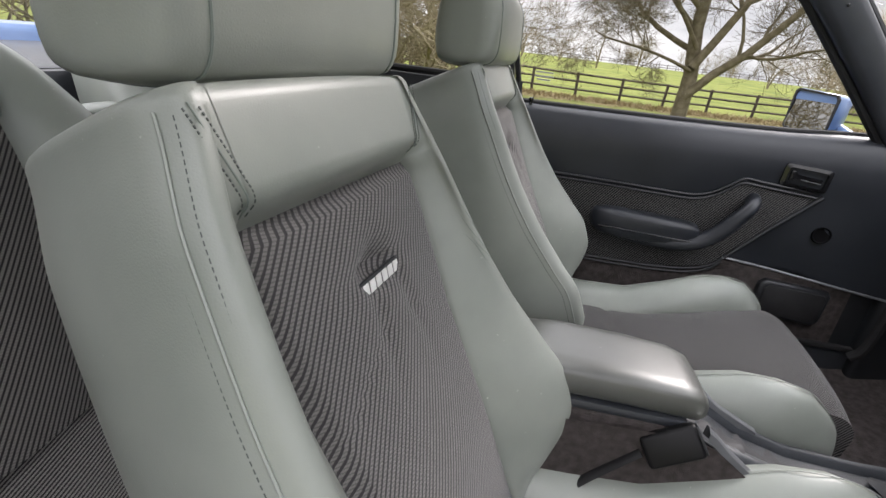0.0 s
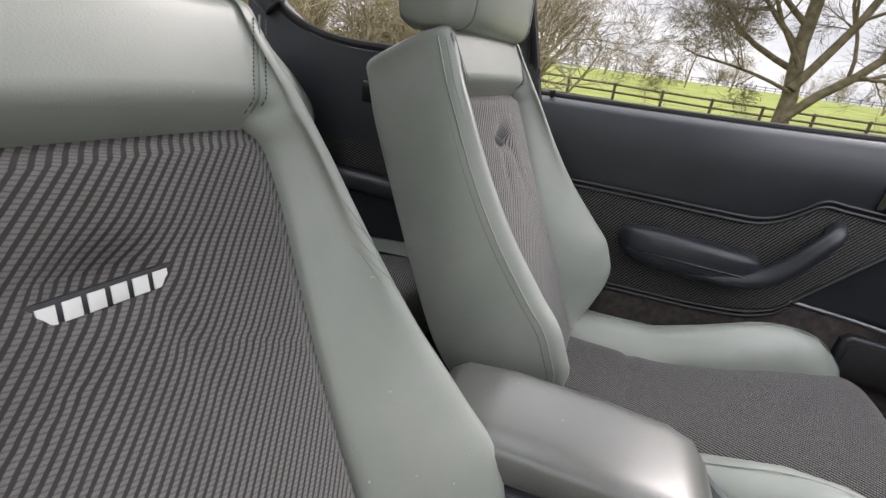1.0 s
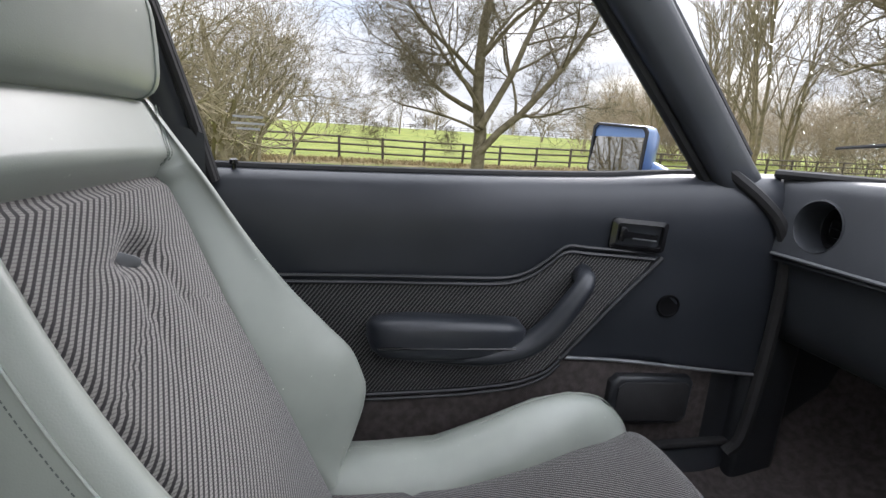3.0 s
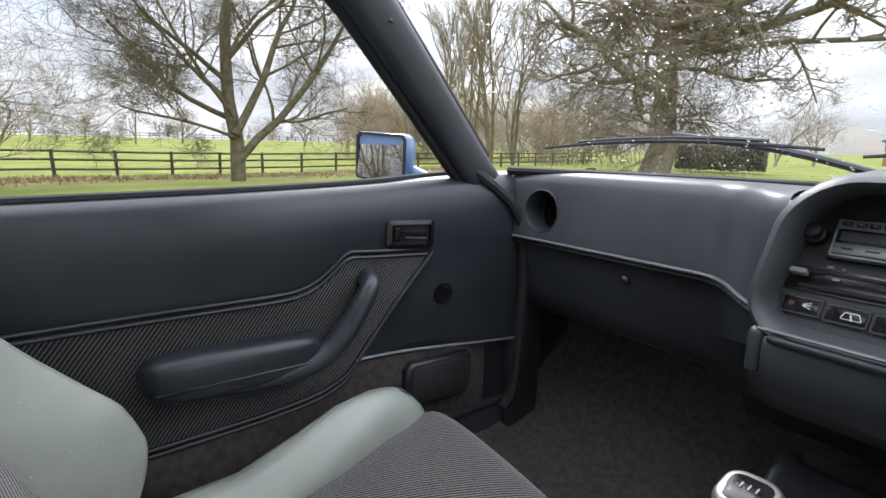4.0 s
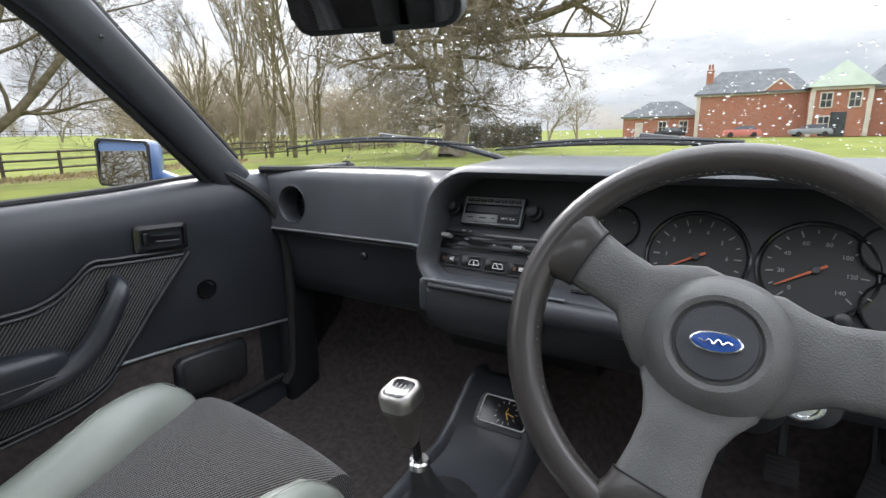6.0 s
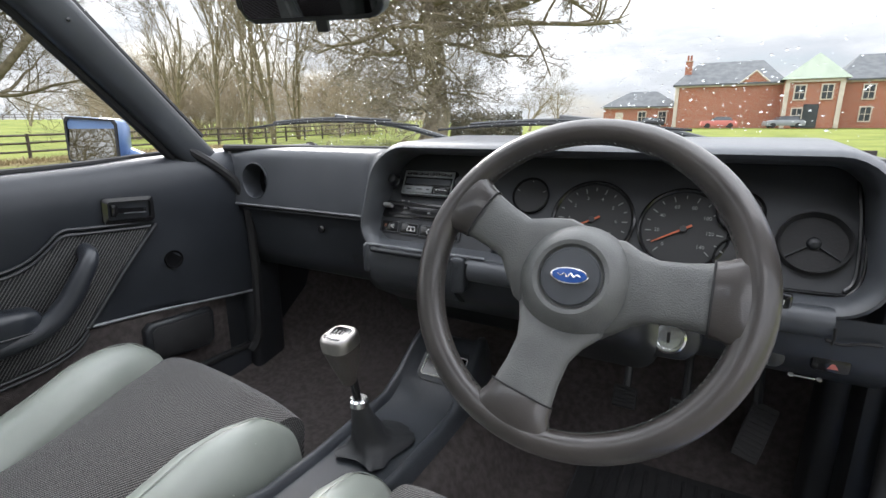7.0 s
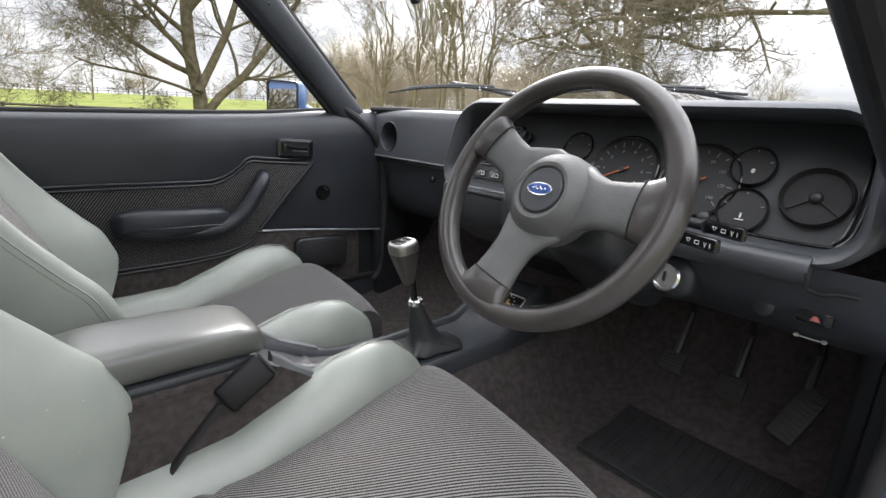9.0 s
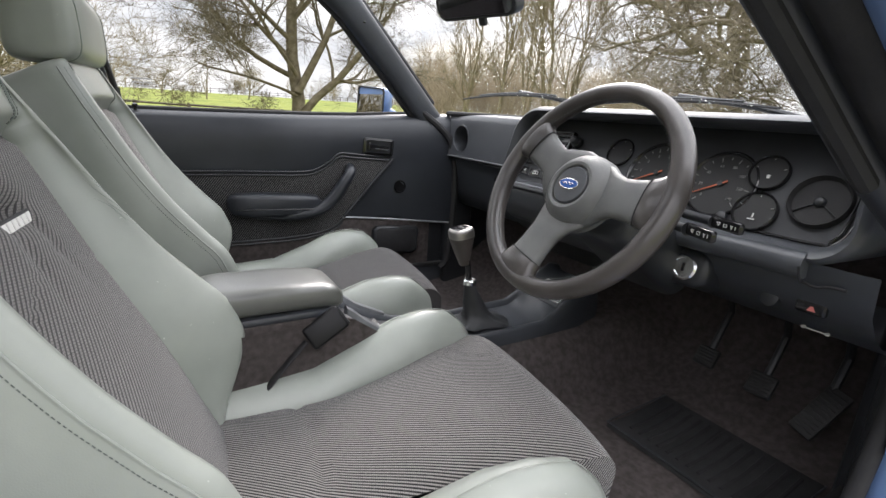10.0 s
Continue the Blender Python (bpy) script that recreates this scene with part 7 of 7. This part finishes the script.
bare_tree("oak_tree", ox, oy, [(0.02, 0.02, 11.0, 0.75)], "massive leafless oak with gnarled spreading limbs", 5, 13, BARK, spread=0.95, ratio=0.62, kids=(5, 7), lift=0.01, wob=0.24)
rs = random.Random(77)
limbs = []
for hgt, dx, dy, dz, ln, th in ((5.9, 0.9, 0.35, 0.02, 11.5, 0.25), (6.6, 0.9, 0.10, 0.06, 8.0, 0.20), (5.4, 0.9, 0.5, 0.0, 9.0, 0.17), (4.8, 0.9, 0.1, -0.16, 4.5, 0.12), (10.2, 1.0, 0.1, 0.12, 8.0, 0.22), (5.5, -0.8, -0.4, -0.1, 5.5, 0.14)):
    grow((ox + 0.3 * dx, oy, hgt), np.array((dx, dy, dz)) / math.hypot(dx, dy, dz), ln, th, 4, rs, limbs, spread=0.85, ratio=min(0.42, 3.6 / ln), kids=(6, 8), lift=0.0, wob=0.14)
for _ in range(72):
    a, h = rs.uniform(0, 6.28), rs.uniform(1.2, 9.5)
    d = np.array((math.cos(a), math.sin(a), rs.uniform(-0.25, 0.5)))
    grow((ox + 0.45 * math.cos(a), oy + 0.45 * math.sin(a), h), d / np.linalg.norm(d), rs.uniform(1.6, 4.4), 0.05, 3, rs, limbs, spread=0.8, ratio=0.5, kids=(5, 7), lift=-0.01, wob=0.26, thin=0.5)
part("long_limb", wood(limbs), BARK, [o for o in scene.objects if o.name == "oak_tree"][0], "long low oak limb reaching over the lawn")
for sd, (az, ds, hh) in enumerate(((47.0, 34, 11), (49.5, 36, 12), (52.5, 40, 10), (44.5, 42, 10), (56, 44, 9))):
    px, py = at(az, ds)
    bare_tree("alder_tree", px, py, [(0.08, 0.0, hh, 0.13), (-0.12, 0.08, hh * 0.9, 0.11), (0.05, -0.16, hh * 0.8, 0.10)], "slender leafless tree with upright stems", 3, 20 + sd, BARK_OL, spread=0.45, ratio=0.42, kids=(7, 9), lift=0.10, wob=0.07)
for sd, (az, ds, hh) in enumerate(((113, 20, 5), (122, 18, 5), (84, 85, 8), (80, 95, 8), (88, 100, 7), (68, 90, 8), (62, 80, 8), (92, 90, 7), (16, 70, 9), (19, 60, 8), (131, 17, 5))):
    px, py = at(az, ds)
    bare_tree("hedgerow_tree", px, py, [(0.1, 0.1, hh * 0.6, 0.14), (-0.2, 0.1, hh * 0.5, 0.10)], "small leafless hedgerow tree", 3, 40 + sd, BARK_OL, spread=0.7, ratio=0.62, kids=(6, 8), thin=0.48)

# far woods and brush: too many stems to count
def thicket(name, spots, label, mat, seed, tall=(3, 7), stems=5, spread=0.6):
    rs = random.Random(seed)
    limbs = []
    for az, ds in spots:
        x, y = at(az + rs.uniform(-0.6, 0.6), ds + rs.uniform(-3, 3))
        z = float(ground_z(x, y)) - 0.1
        for _ in range(stems):
            d = np.array([rs.gauss(0, 0.25), rs.gauss(0, 0.25), 1.0])
            grow((x + rs.gauss(0, 0.6), y + rs.gauss(0, 0.6), z), d / np.linalg.norm(d), rs.uniform(*tall), 0.05, 2, rs, limbs, spread=spread, ratio=0.5, kids=(7, 9), rmin=0.008, thin=0.5)
    pcs = [tube(p, r, 3, False) for p, r, d in limbs]
    return solo(name, join(*pcs, smooth=0), mat, label, "woodland", kind="stuff")


rs0 = random.Random(3)
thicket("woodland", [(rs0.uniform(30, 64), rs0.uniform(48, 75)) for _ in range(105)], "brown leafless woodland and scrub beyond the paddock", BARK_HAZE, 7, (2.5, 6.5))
thicket("brushwood", [(rs0.uniform(100, 140), rs0.uniform(12, 18)) for _ in range(26)], "tangled leafless brushwood with yellowish twigs", BARK_OL, 8, (1.5, 3.2), 5, 0.8)
thicket("rear_woods", [(rs0.uniform(145, 235), rs0.uniform(16, 28)) for _ in range(60)], "leafless trees and scrub behind the car", BARK_OL, 10, (4, 8))
thicket("field_scrub", [(rs0.uniform(64, 100), rs0.uniform(120, 150)) for _ in range(24)], "thin leafless scrub along the hill", BARK_OL, 9, (2, 5))

# rough brown grass between the lawn and the fence, draped on the ground
def fence_dist(az):
    return float(np.interp(az, [52, 66, 80, 96, 112, 128], [33, 27.0, 24.0, 22.0, 20.5, 19.0]))


ROUGH = surface("rough_brown_grass", (0.135, 0.125, 0.045), (0.24, 0.19, 0.105), scale=0.9, rough=0.95, bump=1.0, bscale=14, dist=0.06, spec=0.05)
rows = []
for az in np.linspace(50, 132, 90):
    row = []
    for k, u in enumerate(np.linspace(0, 1, 9)):
        edge = (0.7 * math.sin(az * 0.9) + 0.4 * math.sin(az * 2.3)) * (1 - u)
        x, y = at(az, fence_dist(az) - 4.2 + 5.6 * u + edge)
        row.append((x, y, float(ground_z(x, y)) + (0.03 if 0 < k < 8 else -0.05)))
    rows.append(row)
v, f, uv = loft(rows)
solo("rough_verge", mesh(v, f, None, 180), ROUGH, "rough brown grass strip before the fence", "grass", kind="structure")

# dry straw-coloured tufts along the fence
rs = random.Random(6)
pcs = []
for _ in range(12000):
    az, ds = rs.uniform(52, 128), rs.gauss(0, 1.1)
    x, y = at(az, fence_dist(az) - 1.2 + ds * 1.1)
    z, h, a = float(ground_z(x, y)), rs.uniform(0.05, 0.22), rs.uniform(0, 6.28)
    c, s_ = math.cos(a) * 0.03, math.sin(a) * 0.03
    pcs.append(([(x - c, y - s_, z - 0.02), (x + c, y + s_, z - 0.02), (x + rs.gauss(0, 0.12), y + rs.gauss(0, 0.12), z + h)], [(0, 1, 2)]))
solo("dry_verge", join(*pcs, smooth=0), surface("straw_grass", (0.20, 0.15, 0.07), (0.34, 0.27, 0.15), scale=2, rough=0.95, bump=0.0), "strip of dry straw-coloured grass along the fence", "grass", kind="stuff")

# dark evergreen hedge by the oak
rs = random.Random(4)
pcs = []
for _ in range(6500):
    az, ds, h = rs.uniform(19.5, 27.5), rs.uniform(34, 37), rs.uniform(0.1, 1.0) * 2.0 * max(0.1, math.sin(math.pi * (az - 19.0) / 9.0)) ** 0.35 * rs.uniform(0.75, 1.0)
    x, y = at(az, ds)
    a, b = rs.uniform(0, 6.28), rs.uniform(-0.6, 0.6)
    q = pose(x, y, h - 0.15, math.degrees(b), 20, math.degrees(a))
    pcs.append((xf(q, [(-0.08, 0, 0), (0, -0.04, 0.03), (0.09, 0, 0), (0, 0.04, 0.11)]), [(0, 1, 2, 3)]))
solo("evergreen_hedge", join(*pcs, smooth=0), HEDGE, "dark brownish clipped hedge beside the lawn", "hedge", kind="stuff")

# post and rail fence
fence = thing("paddock_fence", (-22, 9, 0), "weathered brown post and rail paddock fence", "fence")
FL = [at(128, 20), at(112, 21.5), at(96, 23), at(80, 25), at(66, 28), at(54, 33), at(44, 40), at(34, 50)]
dense = crom(FL, 400)
seg = np.concatenate([[0], np.cumsum(np.linalg.norm(np.diff(dense, axis=0), axis=1))])
posts = [dense[int(np.searchsorted(seg, s))] for s in np.arange(0, seg[-1], 2.1)]
pm = mesh(*rbox((0, 0, 0.52), (0.11, 0.09, 1.14), 0.01, 1), None, 30)
for a, b in zip(posts[:-1], posts[1:]):
    za, zb = float(ground_z(*a)), float(ground_z(*b))
    yaw = math.degrees(math.atan2(b[1] - a[1], b[0] - a[0]))
    po = new("post", pm)
    po.parent = fence
    po.matrix_parent_inverse = fence.matrix_basis.inverted()
    po.matrix_basis = pose(a[0], a[1], za, rng.uniform(-2, 2), rng.uniform(-2, 2), yaw)
    for h in (0.34, 0.70, 1.02):
        v, f, uv = tube([(a[0], a[1], za + h), (b[0], b[1], zb + h + rng.uniform(-0.02, 0.02))], 0.045, 4, True)
        part("rail", mesh(v, f, None, 30), TIMBER, fence)
pm.materials.append(TIMBER)
far = thing("hill_fence", at(80, 125) + (5.0,), "distant rail fence along the top of the field", "fence")
fl = [at(a, 128) for a in np.linspace(60, 108, 60)]
for (x0, y0), (x1, y1) in zip(fl[:-1], fl[1:]):
    z0, z1 = float(ground_z(x0, y0)), float(ground_z(x1, y1))
    v, f = rbox((x0, y0, z0 + 0.6), (0.12, 0.12, 1.3), 0)
    part("post", join((v, f)), TIMBER, far)
    for h in (0.5, 1.0):
        v, f, uv = tube([(x0, y0, z0 + h), (x1, y1, z1 + h)], 0.05, 4)
        part("rail", mesh(v, f), TIMBER, far)


# ---- country house ----
def wall_box(x0, x1, y0, y1, z0, z1):
    """Four brick walls with UV in metres."""
    out = []
    for (ax, ay), (bx, by) in (((x0, y0), (x1, y0)), ((x1, y0), (x1, y1)), ((x1, y1), (x0, y1)), ((x0, y1), (x0, y0))):
        L = math.hypot(bx - ax, by - ay)
        out.append(([(ax, ay, z0), (bx, by, z0), (bx, by, z1), (ax, ay, z1)], [(0, 1, 2, 3)], [(0, 0), (L, 0), (L, z1 - z0), (0, z1 - z0)]))
    return out


def hip(x0, x1, y0, y1, z, h, over=0.4, inset=None):
    x0, x1, y0, y1 = x0 - over, x1 + over, y0 - over, y1 + over
    i = inset if inset is not None else min(x1 - x0, y1 - y0) / 2
    if x1 - x0 >= y1 - y0:
        r0, r1 = (x0 + i, (y0 + y1) / 2, z + h), (x1 - i, (y0 + y1) / 2, z + h)
    else:
        r0, r1 = ((x0 + x1) / 2, y0 + i, z + h), ((x0 + x1) / 2, y1 - i, z + h)
    v = [(x0, y0, z), (x1, y0, z), (x1, y1, z), (x0, y1, z), r0, r1, (x0, y0, z - 0.2), (x1, y0, z - 0.2), (x1, y1, z - 0.2), (x0, y1, z - 0.2)]
    if x1 - x0 >= y1 - y0:
        f = [(0, 1, 5, 4), (1, 2, 5), (2, 3, 4, 5), (3, 0, 4)]
    else:
        f = [(0, 1, 4), (1, 2, 5, 4), (2, 3, 5), (3, 0, 4, 5)]
    f += [(0, 6, 7, 1), (1, 7, 8, 2), (2, 8, 9, 3), (3, 9, 6, 0)]
    return v, f


HX, HY = -6.4, 82.0
house = thing("country_house", (HX + 8, HY + 6, 0), "large red brick country house with slate roofs", "house")
gz = -0.1
part("main_wall", join(*wall_box(HX, HX + 13, HY, HY + 12, gz, 5.9), smooth=0), BRICK, house)
v, f = hip(HX, HX + 13, HY, HY + 12, 5.9, 3.4, 0.4, 2.8)
part("main_roof", mesh(v, f, None, 0), SLATE, house)
part("wing_wall", join(*wall_box(HX - 11, HX, HY + 5, HY + 12, gz, 3.2), smooth=0), BRICK, house)
v, f = hip(HX - 11, HX, HY + 5, HY + 12, 3.2, 2.4)
part("wing_roof", mesh(v, f, None, 0), SLATE, house)
part("entrance_wall", join(*wall_box(HX + 13, HX + 19, HY - 3, HY + 12, gz, 5.9), smooth=0), BRICK, house)
v = [(HX + 12.4, HY - 3.5, 5.9), (HX + 19.6, HY - 3.5, 5.9), (HX + 16, HY - 3.5, 8.9), (HX + 12.4, HY + 11, 5.9), (HX + 19.6, HY + 11, 5.9), (HX + 16, HY + 11, 8.9)]
part("pediment", mesh(v, [(0, 1, 2), (1, 4, 5, 2), (3, 0, 2, 5), (4, 3, 5)], None, 0), PALEGREEN, house, "pale green gabled pediment")
part("east_wall", join(*wall_box(HX + 19, HX + 34, HY, HY + 12, gz, 5.9), smooth=0), BRICK, house)
v, f = hip(HX + 19, HX + 34, HY, HY + 12, 5.9, 3.4, 0.4, 2.8)
part("east_roof", mesh(v, f, None, 0), SLATE, house)
for x0, x1, y, z in ((HX - 0.15, HX + 13, HY - 0.12, 5.7), (HX - 11.1, HX, HY + 4.88, 3.05), (HX + 13, HX + 19, HY - 3.12, 5.7), (HX + 19, HX + 34, HY - 0.12, 5.7)):
    v, f = rbox(((x0 + x1) / 2, y, z), (x1 - x0, 0.25, 0.4), 0.05, 1)
    part("stone_cornice", join((v, f)), STONE, house)
for x, y in ((HX + 0.2, HY), (HX + 13.2, HY - 3), (HX + 18.8, HY - 3)):
    v, f = rbox((x, y - 0.05, 2.8), (0.5, 0.3, 5.8), 0.03, 1)
    part("stone_quoin", join((v, f)), STONE, house)
ch = part("chimney", join(*wall_box(HX + 0.75, HX + 1.65, HY + 2.55, HY + 3.45, 6.4, 9.3), smooth=0), BRICK, house)
v, f = rbox((HX + 1.2, HY + 3, 9.34), (1.06, 1.06, 0.14), 0.03, 1)
part("chimney_cap", join((v, f)), STONE, ch)
for dx in (-0.2, 0.2):
    v, f = lathe([(0.16, 0), (0.13, 0.7), (0.15, 0.75)], pose(HX + 1.2 + dx, HY + 3, 9.4), 10)
    part("chimney_pot", mesh(v, f), CLAY, ch)
v = [(HX + 8, HY - 0.3, 5.9), (HX + 11.4, HY - 0.3, 5.9), (HX + 9.7, HY - 0.3, 7.4), (HX + 8, HY + 3, 5.9), (HX + 11.4, HY + 3, 5.9), (HX + 9.7, HY + 3, 7.4)]
part("dormer_roof", mesh(v, [(1, 4, 5, 2), (3, 0, 2, 5)], None, 0), SLATE, house)
part("dormer_gable", mesh(v[:3], [(0, 1, 2)], [(0, 0), (3.4, 0), (1.7, 1.5)], 0), BRICK, house)
for a, b in ((0, 2), (1, 2)):
    w, f, uv = tube([v[a], v[b]], 0.12, 6)
    part("dormer_coping", mesh(w, f), STONE, house)
def house_window(x, y, z, w, h):
    v, f = rbox((x, y - 0.06, z), (w + 0.24, 0.10, h + 0.24), 0.02, 1)
    fr = part("window", join((v, f)), STONE, house, "white framed sash window")
    for sx in (-1, 1):
        for sz in (-1, 1):
            v, f = rbox((x + sx * w / 4, y - 0.10, z + sz * h / 4), (w / 2 - 0.08, 0.04, h / 2 - 0.08), 0)
            part("pane", join((v, f)), DARKPANE, fr)
for x, y, z in ((HX + 14.6, HY - 3, 4.3), (HX + 17.4, HY - 3, 4.3), (HX + 14.6, HY - 3, 1.5), (HX + 22, HY, 4.3), (HX + 26, HY, 4.3), (HX + 22, HY, 1.6), (HX + 26, HY, 1.6), (HX - 2, HY + 5, 1.5), (HX - 5, HY + 5, 1.5)):
    house_window(x, y, z, 1.1, 1.7)
v, f = rbox((HX - 8.5, HY + 4.93, 1.1), (1.2, 0.12, 2.3), 0.02, 1)
part("side_door", join((v, f)), STONE, house)
v, f = rbox((HX + 16, HY - 3.05, 1.4), (1.6, 0.2, 2.9), 0.02, 1)
part("front_door", join((v, f)), DARKPANE, house)


def parked_car(x, y, yaw, paint, label):
    c = thing("parked_car", (x, y, 0), label, "car", "parked cars")
    q = pose(x, y, 0, 0, 0, yaw)
    rows = []
    for xx, zt, w in ((-2.1, 0.62, 0.70), (-2.0, 0.82, 0.80), (-1.1, 0.92, 0.84), (-0.4, 0.95, 0.85), (1.2, 0.95, 0.85), (1.9, 0.92, 0.82), (2.1, 0.70, 0.74)):
        rows.append([tuple(q @ Vector(p)) for p in ((xx, -w, 0.28), (xx, -w - 0.03, 0.6), (xx, -w + 0.05, zt), (xx, w - 0.05, zt), (xx, w + 0.03, 0.6), (xx, w, 0.28))])
    v, f, uv = loft(rows, True, True)
    part("car_shell", mesh(v, f, None, 40), paint, c)
    rows = [[tuple(q @ Vector(p)) for p in ((xx, -w, 0.92), (xx + sh, -w * 0.8, zt), (xx + sh, w * 0.8, zt), (xx, w, 0.92))] for xx, sh, w, zt in ((-1.0, 0.5, 0.80, 1.36), (0.0, 0.0, 0.80, 1.42), (1.6, -0.4, 0.80, 1.36))]
    v, f, uv = loft(rows, False)
    v, f = list(v), list(f)
    f += [(0, 3, 2, 1), (8, 9, 10, 11)]
    part("glasshouse", mesh(v, f, None, 30), DARKPANE, c)
    for sx in (-1.3, 1.3):
        for sy in (-0.80, 0.80):
            v, f = lathe([(0.30, -0.09), (0.32, -0.05), (0.32, 0.05), (0.30, 0.09), (0.18, 0.08)], q @ pose(sx, sy, 0.32, 90, 0, 0), 16)
            part("wheel", mesh(v, f), RUBBER, c)


parked_car(HX + 6, HY - 6, 8, RED, "red parked saloon car on the forecourt")
parked_car(HX + 13, HY - 7.5, 12, STRIP, "silver parked estate car on the forecourt")
parked_car(HX - 3, HY - 2, 4, PLASTIC_GL, "dark parked car near the house wing")
